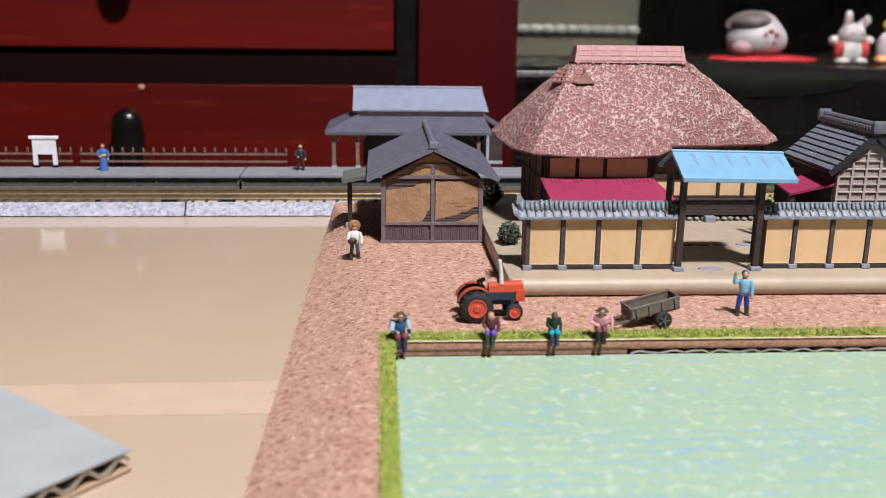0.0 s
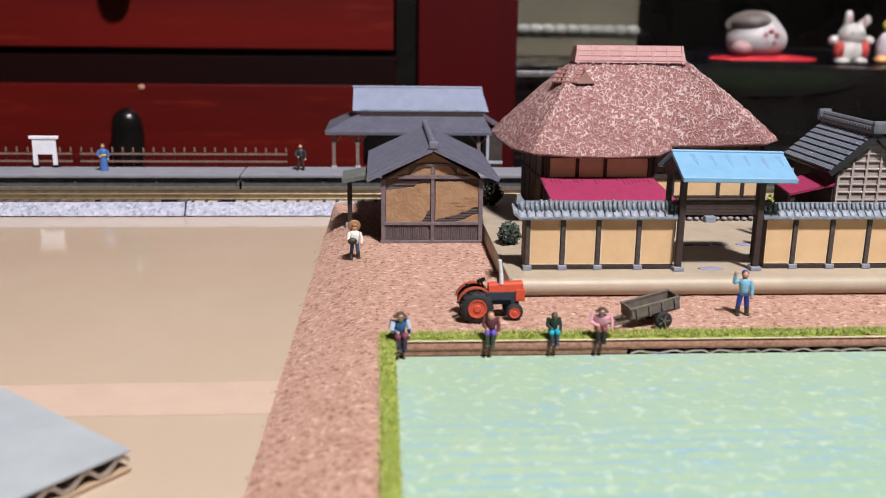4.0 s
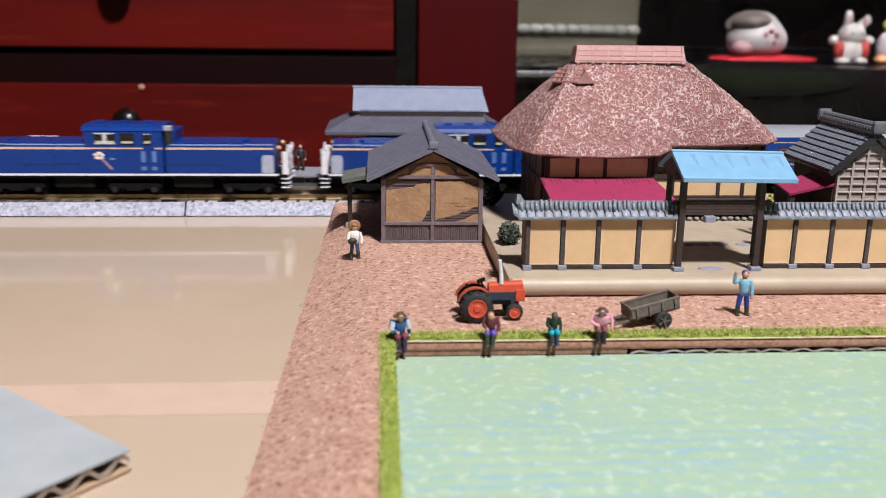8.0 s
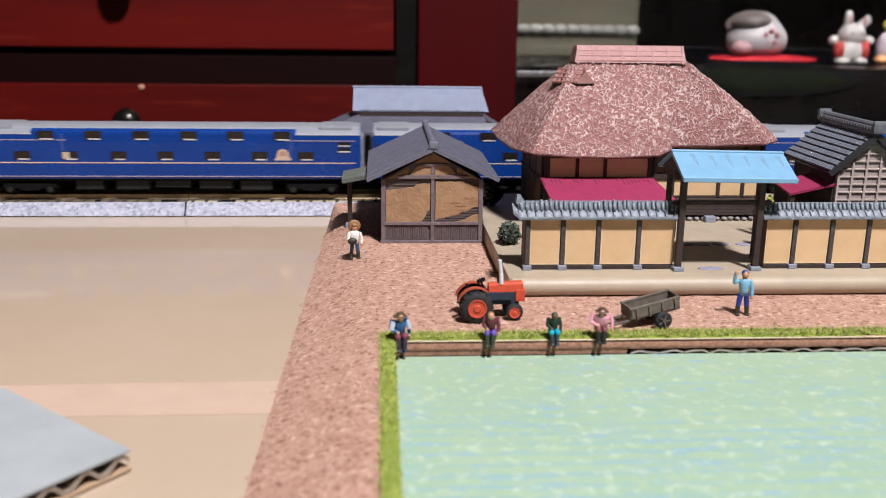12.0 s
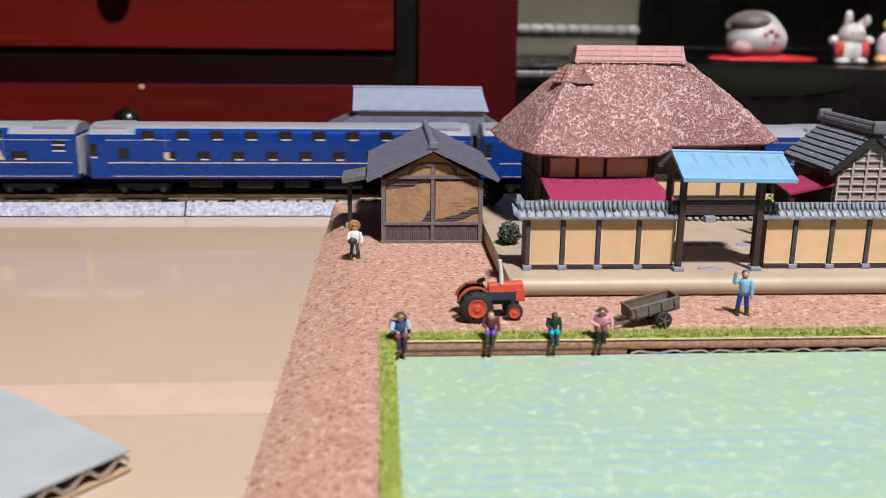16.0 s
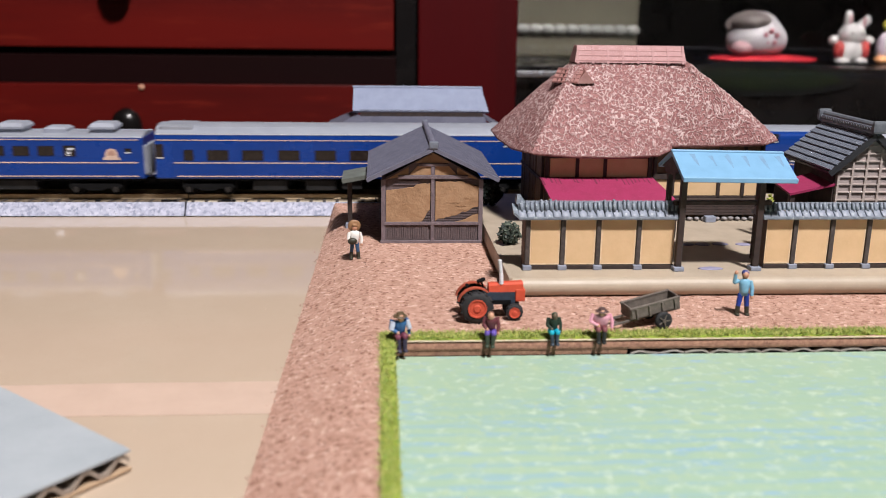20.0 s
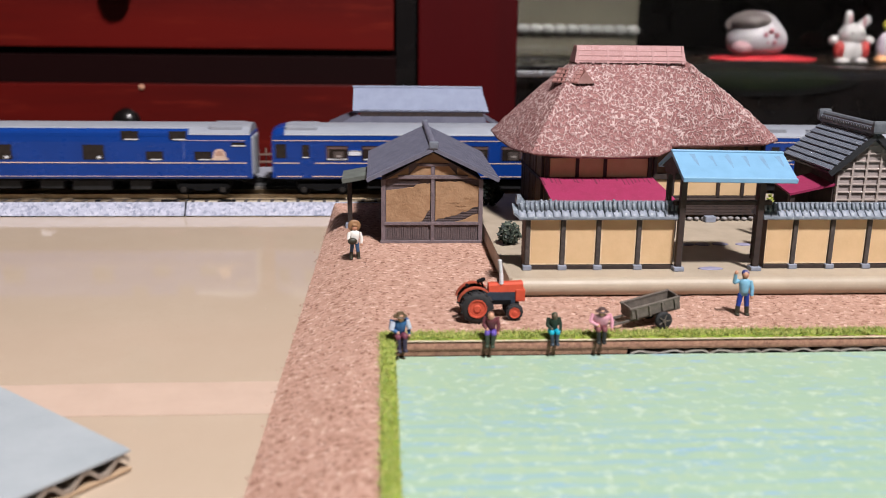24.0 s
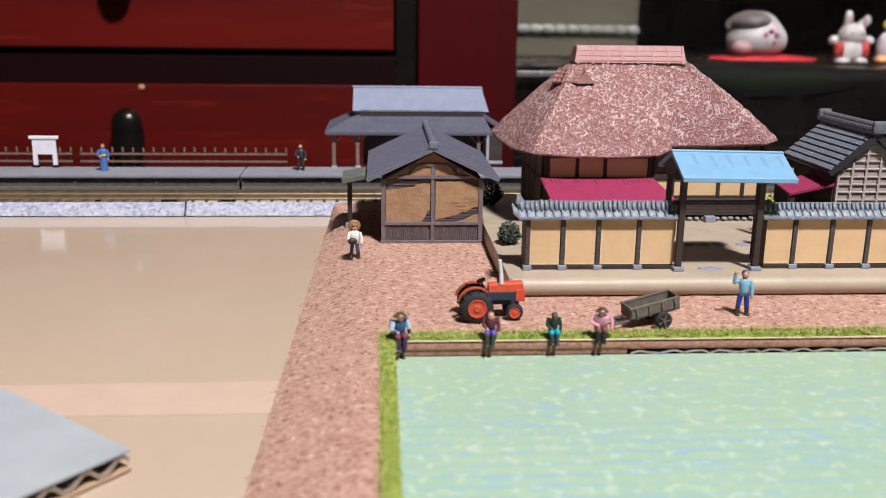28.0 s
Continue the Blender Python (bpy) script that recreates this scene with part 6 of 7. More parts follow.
def window_mesh(w, h):
    key = (w, h)
    if key not in SHARED:
        bm = BM()
        b = 0.22
        for x0, z0, x1, z1 in ((-w / 2 - b, -h / 2 - b, w / 2 + b, -h / 2), (-w / 2 - b, h / 2, w / 2 + b, h / 2 + b), (-w / 2 - b, -h / 2, -w / 2, h / 2), (w / 2, -h / 2, w / 2 + b, h / 2)):
            box(bm, x0, -0.16, z0, x1, 0.3, z1)
        frame_me = mesh_of("window", bm, [M_PANE])
        pane_me = mesh_of("pane", box(BM(), -w / 2, -0.07, -h / 2, w / 2, 0.3, h / 2), [M_PANE])
        SHARED[key] = (frame_me, pane_me)
    return SHARED[key]


def windows(t, xs, z, w, h, y=9.72):
    f_me, p_me = window_mesh(w, h)
    for x in xs:
        for side in (-1, 1):
            o = new("window", f_me)
            o.parent = t
            o.matrix_basis = pose(x * MM, side * y * MM, z * MM, 0, 0, 0 if side < 0 else 180)
            p = new("pane", p_me)
            p.parent = o


def blob(t, x, z, w, h, mat, name, label, y=9.72):
    part(name, box(BM(), x - w / 2, -y - 0.1, z - h / 2, x + w / 2, -y + 0.2, z + h / 2, min(w, h) * 0.3 if min(w, h) > 0.8 else 0), mat, t, label)


def stripe(t, x0, x1, z, h=0.32, mat=None, y=9.72):
    for s in (-1, 1):
        part("stripe", box(BM(), x0, s * y - 0.08, z - h / 2, x1, s * y + 0.08, z + h / 2), mat or M_GOLD, t, "pale gold line")


def coach(centre, pitch, label, spec):
    """A sleeping car; spec names its windows as (centre list, height, width, depth)."""
    L = pitch * PITCH / 2 - 2.1
    shift = spec.get("shift", 0.0)
    t = thing("sleeping_car", 0, 345.5, 7.0, label, "railway car", "cars of the blue train")
    TRAIN.append((t, centre * PITCH - shift))
    low = spec.get("low", 0.0)
    split = spec.get("split", 22.2)
    top = 25.5 - low
    wall = [(-9.4, 6.25), (-9.7, 6.8), (-9.7, 19.5), (-9.5, split), (9.5, split), (9.7, 19.5), (9.7, 6.8), (9.4, 6.25)]
    part("body", prism(BM(), wall, "x", -L, L - (1.5 if spec.get("blue_end") else 0)), M_BLUE, t, "glossy blue car body")
    roof = [(-9.5, split), (-9.2, split + 0.7), (-8.3, top - 2.0), (-6.4, top - 0.8), (-3.5, top - 0.15), (0, top), (3.5, top - 0.15), (6.4, top - 0.8), (8.3, top - 2.0), (9.2, split + 0.7), (9.5, split)]
    bm = prism(BM(), roof, "x", -L + (4.4 if spec.get("blue_left") else 0.4), L - (24.0 if spec.get("blue_end") else 0.4))
    if spec.get("blue_end"):
        low_end = [(y, split + (z - split) * 0.62) for y, z in roof]
        prism(bm, low_end, "x", L - 24.0, L - 4.9)
    part("roof", bm, M_SILVER, t, "silver-grey roof")
    if spec.get("tall"):
        x0, x1 = spec["tall"]
        for s in (-1, 1):
            part("upper_body", loft(BM(), [[(x, s * 9.60, 21.5), (x, s * 9.46, 22.7), (x, s * 9.1, 23.5), (x, s * 8.0, 24.2), (x, s * 8.0, 21.8)] for x in (x0, x1)]), M_BLUE, t)
    # ends
    if spec.get("blue_end"):
        full = wall[:4] + roof[1:-1] + wall[4:]
        part("end_cap", loft(BM(), [[(x, y * k, 7.1 + (z - 7.1) * h) for y, z in full] for x, k, h in ((L - 5.0, 1.006, 0.945), (L - 2.6, 1.004, 0.935), (L - 0.4, 0.93, 0.915), (L + 0.2, 0.84, 0.88))]), M_BLUE, t, "rounded blue car end")
        for z in (7.95, 12.2):
            part("end_line", box(BM(), L - 0.1, -6.8, z - 0.2, L + 0.4, 6.8, z + 0.2), paint(0.42, 0.42, 0.45), t, "grey-white line on the car end")
        for y in (-5.8, 5.8):
            part("end_window", box(BM(), L - 0.2, y - 1.8, 15.3, L + 0.35, y + 1.8, 19.4, 0.1), M_PANE, t)
    for s in ((-1,) if spec.get("blue_end") else (-1, 1)):
        part("gangway", box(BM(), s * (L + 0.9), -3.6, 6.6, s * (L - 0.2), 3.6, 21.0 - low, 0.3), paint(0.16, 0.17, 0.19), t, "grey gangway bellows")
        part("end_plate", box(BM(), s * (L - 0.2), -8.4, 7.6, s * (L + 0.35), 8.4, 21.2 - low, 0.3), M_GREYPL, t, "light grey end")
        part("coupler", box(BM(), s * (L + 2.2), -1.0, 3.2, s * (L - 4), 1.0, 5.0, 0.2), M_BLACK, t)
    if spec.get("blue_left"):
        full = wall[:4] + roof[1:-1] + wall[4:]
        part("end_cap", loft(BM(), [[(x, y * k, 7.1 + (z - 7.1) * h) for y, z in full] for x, k, h in ((-L + 4.5, 1.004, 1.002), (-L + 1.6, 1.004, 0.965), (-L - 0.1, 1.0, 0.905))]), M_BLUE, t, "rounded blue car end")
    # roof hatches and coolers
    m_seam = paint(0.15, 0.16, 0.19)
    for x in spec.get("hatch", (-L + (10.6 if spec.get("blue_left") else 7.6), L - 9.0)):
        unit = part("roof_unit", box(BM(), x - 5.6, -7.9, top - 3.0, x + 5.6, 7.9, top - 0.28, 0.45), M_SILVER, t, "raised silver roof unit")
        part("unit_seam", box(BM(), x - 5.75, -8.1, top - 2.75, x + 5.75, 8.1, top - 2.35), m_seam, unit, "dark seam round the roof unit")
        part("unit_seam", box(BM(), x - 6.1, -7.6, top - 2.9, x - 5.65, 7.6, top - 0.75), m_seam, unit)
    m_cool = surface("light_grey_cooler", (0.31, 0.33, 0.385), (0.255, 0.275, 0.325), 300, 0.5)
    for x, w, tall in spec.get("coolers", ()):
        def ring(k, y, z):
            return [(x - w * k, -y, z), (x + w * k, -y, z), (x + w * k, y, z), (x - w * k, y, z)]
        if tall > 2:
            c = part("roof_cooler", loft(BM(), [ring(0.86, 4.6, top - 0.8), ring(0.86, 4.6, top + 0.9)]), m_cool, t, "light grey roof cooler")
            part("cooler_lid", loft(BM(), [ring(0.95, 5.1, top + 0.9), ring(1.0, 5.4, top + 1.2), ring(1.0, 5.4, top + 1.9), ring(0.78, 4.2, top + tall)]), m_cool, c, "bevelled cooler lid")
        else:
            part("roof_cooler", loft(BM(), [ring(1.0, 4.4, top - 0.8), ring(1.0, 4.4, top + tall * 0.55), ring(0.7, 3.2, top + tall)]), m_cool, t, "low grey roof cowl")
    # gold lines
    lower = (7.2, 0.30, None) if spec.get("line", True) else (7.2, 0.22, M_PINKLINE)
    side_door = spec.get("door", True)
    at = (15.5, 14.2) if spec.get("split_line") else (6.4, 7.6) if side_door else (2.0, 0.5)
    stripe(t, -L + at[0], L - 2.0, 12.1, 0.34)
    stripe(t, -L + at[1], L - 2.0, *lower)
    if spec.get("split_line"):
        stripe(t, -L + 0.4, -L + 9.6, 12.1, 0.34)
        stripe(t, -L + 1.6, -L + 10.6, 7.2, 0.30)
    if spec.get("line", True):
        stripe(t, -L + 0.4, L - 1.5, 20.3, 0.26)
    else:
        x0, x1 = spec["tall"]
        stripe(t, -L + 6, x0 + 12, 20.2, 0.2, M_PINKLINE)
        stripe(t, x1 - 4, L - 2, 20.2, 0.2, M_PINKLINE)
        for x in (x0 + 10.5, x1 - 2):
            part("panel_seam", box(BM(), x, -9.78, 13.4, x + 0.22, -9.6, 22.4), paint(0.10, 0.14, 0.36), t)
    ends = ((-L + 0.6, spec["tall"][0]), (spec["tall"][1], L - 0.8)) if "tall" in spec else ((-L + (4.6 if spec.get("blue_left") else 0.6), L - (5.2 if spec.get("blue_end") else 0.8)),)
    # gutter bars whose pale colour paints in the roof edge's highlight
    for x0, x1 in ends:
        part("gutter", box(BM(), x0, -9.62, split - 0.02, x1, -9.3, split + 0.34, 0.08), paint(0.46, 0.48, 0.53), t, "pale gutter line")
    spec = dict(spec, windows={k: (tuple(x + shift for x in v[0]), *v[1:]) for k, v in spec["windows"].items()}, plates=[(p[0] + shift, *p[1:]) for p in spec.get("plates", ())])
    for key, (xs, z, w, h) in spec["windows"].items():
        windows(t, xs, z, w, h)
    for x in spec.get("louvres", ()):
        part("louvre", beam(BM(), (x - 4.5, -7.3, top - 1.35), (x + 4.5, -7.3, top - 1.35), 1.6, 1.5), paint(0.245, 0.265, 0.305), t, "grey roof louvre")
    for key, (xs, z, w, h) in spec["windows"].items():
        for n, x in enumerate(xs):
            if key == "big" and "tall" not in spec:
                side = 1 if n % 2 else -1
                part("blind", box(BM(), x - w * 0.5 + 0.1, -9.80, z + h * 0.30, x + w * 0.5 - 0.1, -9.7, z + h / 2 - 0.05, 0.03), M_BLIND, t, "rosy brown blind")
                part("seat_back", box(BM(), x - w * 0.16, -9.82, z - h / 2, x + w * 0.30, -9.7, z + h * 0.12, 0.05), M_BERTH, t, "brown seat back behind the window")
                part("curtain", box(BM(), x + side * w * 0.45 - 0.35, -9.84, z - h * 0.4, x + side * w * 0.45 + 0.35, -9.7, z + h * 0.45, 0.05), M_BLIND, t)
                part("head_rest", box(BM(), x - 0.2, -9.85, z - h * 0.30, x + 1.5, -9.7, z - h * 0.16, 0.05), M_REST, t, "pale head rest cover")
            if key in ("up", "lo", "pair", "lav", "end", "end2", "door"):
                wd = w * {"lo": 0.72, "lav": 1.15, "end": 1.1, "end2": 1.1, "door": 1.0}.get(key, 0.82)
                off = w * 0.08 if key in ("lo", "up") else 0.0
                part("window_sill", box(BM(), x - wd / 2 + off, -9.94, z - h / 2 - 0.32, x + wd / 2 + off, -9.74, z - h / 2 + 0.12), M_SILL, t, "bright sill")
            if key == "lo" and n == spec.get("curtain"):
                part("curtain", box(BM(), x - w * 0.5, -9.84, z - h / 2, x - w * 0.02, -9.7, z + h / 2, 0.05), paint(0.50, 0.42, 0.32), t, "cream curtain in the window")
            if key == "framed":
                for sx, sz, ww, hh in ((-w / 2 - 0.25, 0, 0.45, h + 0.9), (w / 2 + 0.25, 0, 0.45, h + 0.9), (0, -h / 2 - 0.25, w + 0.9, 0.45), (0, h / 2 + 0.25, w + 0.9, 0.4)):
                    part("window_frame", box(BM(), x + sx - ww / 2, -9.93, z + sz - hh / 2, x + sx + ww / 2, -9.7, z + sz + hh / 2), M_SILL, t, "pale window frame")
    if "plaque" in spec:
        x = spec["plaque"]
        bell = [(x - 3.0, 13.1), (x + 3.0, 13.1), (x + 2.9, 13.7), (x + 2.2, 14.2), (x + 2.1, 15.6), (x + 1.4, 16.8), (x, 17.3), (x - 1.4, 16.8), (x - 2.1, 15.6), (x - 2.2, 14.2), (x - 2.9, 13.7)]
        em = part("train_emblem", prism(BM(), bell, "y", -9.85, -9.6), paint(0.58, 0.43, 0.34), t, "pale bronze bell-shaped emblem, plain")
        part("emblem_centre", prism(BM(), [(x + (u - x) * 0.62, 14.0 + (v - 13.1) * 0.62) for u, v in bell[3:10]], "y", -9.9, -9.8), paint(0.42, 0.25, 0.19), em, "brown centre of the emblem")
    for x, z, w, h in spec.get("plates", ()):
        blob(t, x, z, w, h, paint(0.7, 0.72, 0.76), "side_plate", "white side plate")
    for x, z, w, h in spec.get("lamps", ()):
        blob(t, x, z, w, h, paint(0.55, 0.05, 0.04), "table_lamp_glow", "red lamp behind the window", 9.76)
    # door recess
    if spec.get("door", True):
        d0 = 10.2 if spec.get("split_line") else 0.8
        for s in (-1, 1):
            part("door", box(BM(), -L + d0, s * 9.68 - 0.07, 6.7, -L + d0 + 5.0, s * 9.68 + 0.07, 19.6), M_BLUE, t)
    running_gear(t, (-L + 18, L - 18))
    rng = random.Random(int(centre) + 5000)
    x = -L + 34
    while x < L - 40:
        w = rng.uniform(7, 17)
        part("underfloor_box", box(BM(), x, -7.6, rng.uniform(1.6, 2.8), x + w, 7.6, 6.4, 0.3), M_UNDER, t)
        x += w + rng.uniform(2, 7)
    part("floor_pan", box(BM(), -L + 1, -8.8, 5.4, L - 1, 8.8, 6.4), M_BLACK, t)
    return t


def locomotive(centre):
    t = thing("locomotive", 0, 345.5, 7.0, "blue centre-cab diesel locomotive with white and gold lines", "locomotive", "locomotives")
    TRAIN.append((t, centre * PITCH))
    part("frame", box(BM(), -58.5, -9.2, 6.6, 55.3, 9.2, 7.9, 0.2), M_BLACK, t)
    stripe(t, -56.3, 52.0, 7.7, 0.75, M_WHITE, 9.25)
    for x0, x1 in ((-55, -15), (12, 50.6)):
        part("hood", prism(BM(), [(-8.7, 7.9), (-8.7, 18.1), (-8.3, 18.75), (7.6, 18.9), (8.7, 18.1), (8.7, 7.9)], "x", x0, x1), M_BLUE, t, "blue engine hood")
        stripe(t, x0 + 0.3, x1 - 0.3, 17.1, 0.75, M_GOLD, 8.72)
        cut = x0 + 11 if x0 < 0 else x1 - 11
        # highlight on the hood's top edge, painted as thin pale blue bars
        for a, b, z in ((x0 + 0.5, cut - 0.2, 18.35 if x0 < 0 else 18.2), (cut + 0.2, x1 - 0.5, 18.2 if x0 < 0 else 18.35)):
            part("hood_top_rail", box(BM(), a, -8.82, z, b, -8.5, z + 0.42, 0.08), paint(0.24, 0.36, 0.62), t, "pale blue rail along the hood")
        part("hood_seam", box(BM(), x0 + 14 if x0 < 0 else x0, -8.82, 11.3, x1 - (0 if x0 < 0 else 18), -8.6, 11.5), paint(0.008, 0.03, 0.14), t)
        part("hood_cover", box(BM(), x0 + 11.5 if x0 < 0 else x0, -8.2, 18.7, x1 if x0 < 0 else x1 - 11.5, 7.2, 19.2, 0.2), M_BLUE, t)
        for k in range(3):
            xx = x0 + 6 + k * 11
            part("hood_door_line", box(BM(), xx, -8.82, 9, xx + 0.25, -8.6, 16.5), paint(0.008, 0.03, 0.14), t)
        part("hood_lamp", box(BM(), (cut - 1), -3, 18.8, cut + 1, 1, 19.8, 0.3), M_BLUE, t)
    part("cab", prism(BM(), [(-9.3, 7.9), (-9.3, 23.0), (-8.4, 24.4), (-5, 25.0), (5, 25.0), (8.4, 24.4), (9.3, 23.0), (9.3, 7.9)], "x", -16.2, 11), M_BLUE, t, "blue central cab")
    part("cab_roof", prism(BM(), [(-9.5, 23.4), (-8.5, 24.6), (-5, 25.4), (5, 25.4), (8.5, 24.6), (9.5, 23.4)], "x", -17, 11.6), M_BLUE, t)
    part("cab_rear", box(BM(), 11, -7.4, 7.9, 15.2, 7.4, 23.4, 0.5), M_BLUE, t, "narrow rear part of the cab")
    stripe(t, -16.2, 11, 17.2, 0.5, M_GOLD, 9.32)
    windows(t, (-9.0,), 20.6, 7.0, 3.6, 9.34)
    windows(t, (-1.2,), 20.5, 4.4, 3.6, 9.34)
    windows(t, (5.8,), 20.4, 2.4, 3.2, 9.56)
    m_wf = paint(0.62, 0.66, 0.70)
    for x0, x1, z0, z1 in ((-12.6, -5.4, 22.3, 22.7), (-9.6, -8.4, 18.9, 22.3), (-12.6, -5.4, 18.7, 18.95), (4.3, 7.3, 22.0, 22.4)):
        part("window_post", box(BM(), x0, -9.58, z0, x1, -9.3, z1, 0.05), m_wf, t, "pale window post")
    for x0, x1, z1 in ((-12.2, -5.7, 19.9), (-3.2, 0.8, 19.8), (4.8, 6.9, 19.9)):
        part("cab_interior", box(BM(), x0, -9.64 if x0 > 4 else -9.46, 19.0, x1, -9.3, z1), paint(0.50, 0.55, 0.42), t, "pale green cab interior behind glass")
    part("cab_door", box(BM(), 4.2, -9.5, 8.2, 8.4, -9.25, 23.2, 0.1), M_BLUE, t)
    for x in (4.2, 8.0):
        part("door_rail", box(BM(), x - 0.75, -9.62, 12.2, x + 0.75, -9.4, 16.2, 0.1), paint(0.10, 0.20, 0.48), t, "paler blue door rail")
        part("door_step", box(BM(), x - 0.9, -9.66, 9.3, x + 0.7, -9.3, 10.6, 0.15), paint(0.12, 0.20, 0.46), t)
    part("maker_plate", box(BM(), -7.6, -9.45, 13.0, -6.0, -9.25, 13.7, 0.1), paint(0.16, 0.26, 0.5), t, "small pale blue plate")
    # plain badge on the cab side: a small five-lobed shape over a slanting bar
    bm = BM()
    for a in range(5):
        ball(bm, (-11.4 + 1.15 * math.cos(a * 1.257 + 1.57), -9.38, 14.5 + 0.95 * math.sin(a * 1.257 + 1.57)), (0.95, 0.14, 0.6), 0, 10, 6)
    part("side_flower", bm, paint(0.80, 0.70, 0.64), t, "pale flower-like badge")
    bm = beam(BM(), (-10.6, -9.36, 13.5), (-7.0, -9.36, 9.6), 0.14, 0.7)
    part("side_badge", bm, paint(0.42, 0.27, 0.30), t, "dull pink slanting bar under the badge")
    for x in (-12.5, -4.5, 4.5):
        part("roof_vent", box(BM(), x - 1.4, -2.6, 25.1, x + 1.6, 2.6, 26.0, 0.35), M_BLUE, t)
    ex = part("exhaust", rod(BM(), (13.0, -7.6, 18.6), (13.0, -7.6, 23.4), 1.5, 1.4, 14), paint(0.02, 0.02, 0.022), t, "black exhaust stack")
    part("exhaust_cap", box(BM(), 11.6, -9.0, 23.4, 14.4, -6.2, 25.2, 0.4), M_GREYPL, ex, "grey exhaust cap")
    for s in (-1, 1):
        e, p = (-1.0, -0.8) if s < 0 else (-2.2, -4.3)      # the two ends are not alike
        part("end_plate", prism(BM(), [(s * 50.4 + p, 8.3), (s * 54.6 + p, 8.3), (s * 54.6 + p, 13.9), (s * 54.0 + p, 14.8), (s * 51.0 + p, 14.8), (s * 50.4 + p, 13.9)], "y", -9.35, -8.6), paint(0.40, 0.44, 0.56), t, "pale blue-grey end panel")
        for y0, y1 in ((-8.9, -4.4), (4.4, 8.9)):
            rail = part("end_railing", box(BM(), s * 57.2 + e, y0, 7.4, s * 57.9 + e, y1, 15.8, 0.2), M_WHITE, t, "white plate railing")
            for z in (9.6, 12.6):
                part("railing_hole", box(BM(), s * 57.1 + e, (y0 + y1) / 2 - 1.0, z, s * 58.0 + e, (y0 + y1) / 2 + 1.0, z + 1.7), M_BLACK, rail, "dark opening")
        for y in (-8.9, 8.6):
            part("handrail", box(BM(), s * 55.6 + e, y - 0.2, 7.6, s * 57.9 + e, y + 0.2, 16.2, 0.15), M_WHITE, t, "white handrail plate")
            part("handrail_end", rod(BM(), (s * 57.6 + e, y, 15.5), (s * 57.6 + e, y, 17.2), 0.5, 0.4, 8), M_WHITE, t, "white handrail post")
        for z in (2.9, 4.5, 6.1):
            for y0, y1 in ((-9.6, -5.5), (5.5, 9.6)):
                part("step", box(BM(), s * 55.2 + e, y0, z, s * 58.4 + e, y1, z + 0.32, 0.06), M_WHITE, t, "white step edge")
        part("headlight", ball(BM(), (s * 54.3 + e, -7.2, 17.3), (0.8, 1.1, 0.9)), paint(0.62, 0.48, 0.30), t, "headlight")
        part("headlight", ball(BM(), (s * 54.3 + e, 7.2, 17.3), (0.8, 1.1, 0.9)), paint(0.62, 0.48, 0.30), t, "headlight")
        part("coupler", box(BM(), s * 57 + e, -1.0, 3.2, s * 62.6 + e, 1.0, 5.0, 0.2), M_BLACK, t)
    running_gear(t, (-41, 0, 41))
    part("fuel_tank", box(BM(), -28, -7.6, 2.6, -14, 7.6, 6.8, 0.4), M_BLACK, t)
    part("fuel_tank", box(BM(), 14, -7.6, 2.6, 28, 7.6, 6.8, 0.4), M_BLACK, t)
    return t


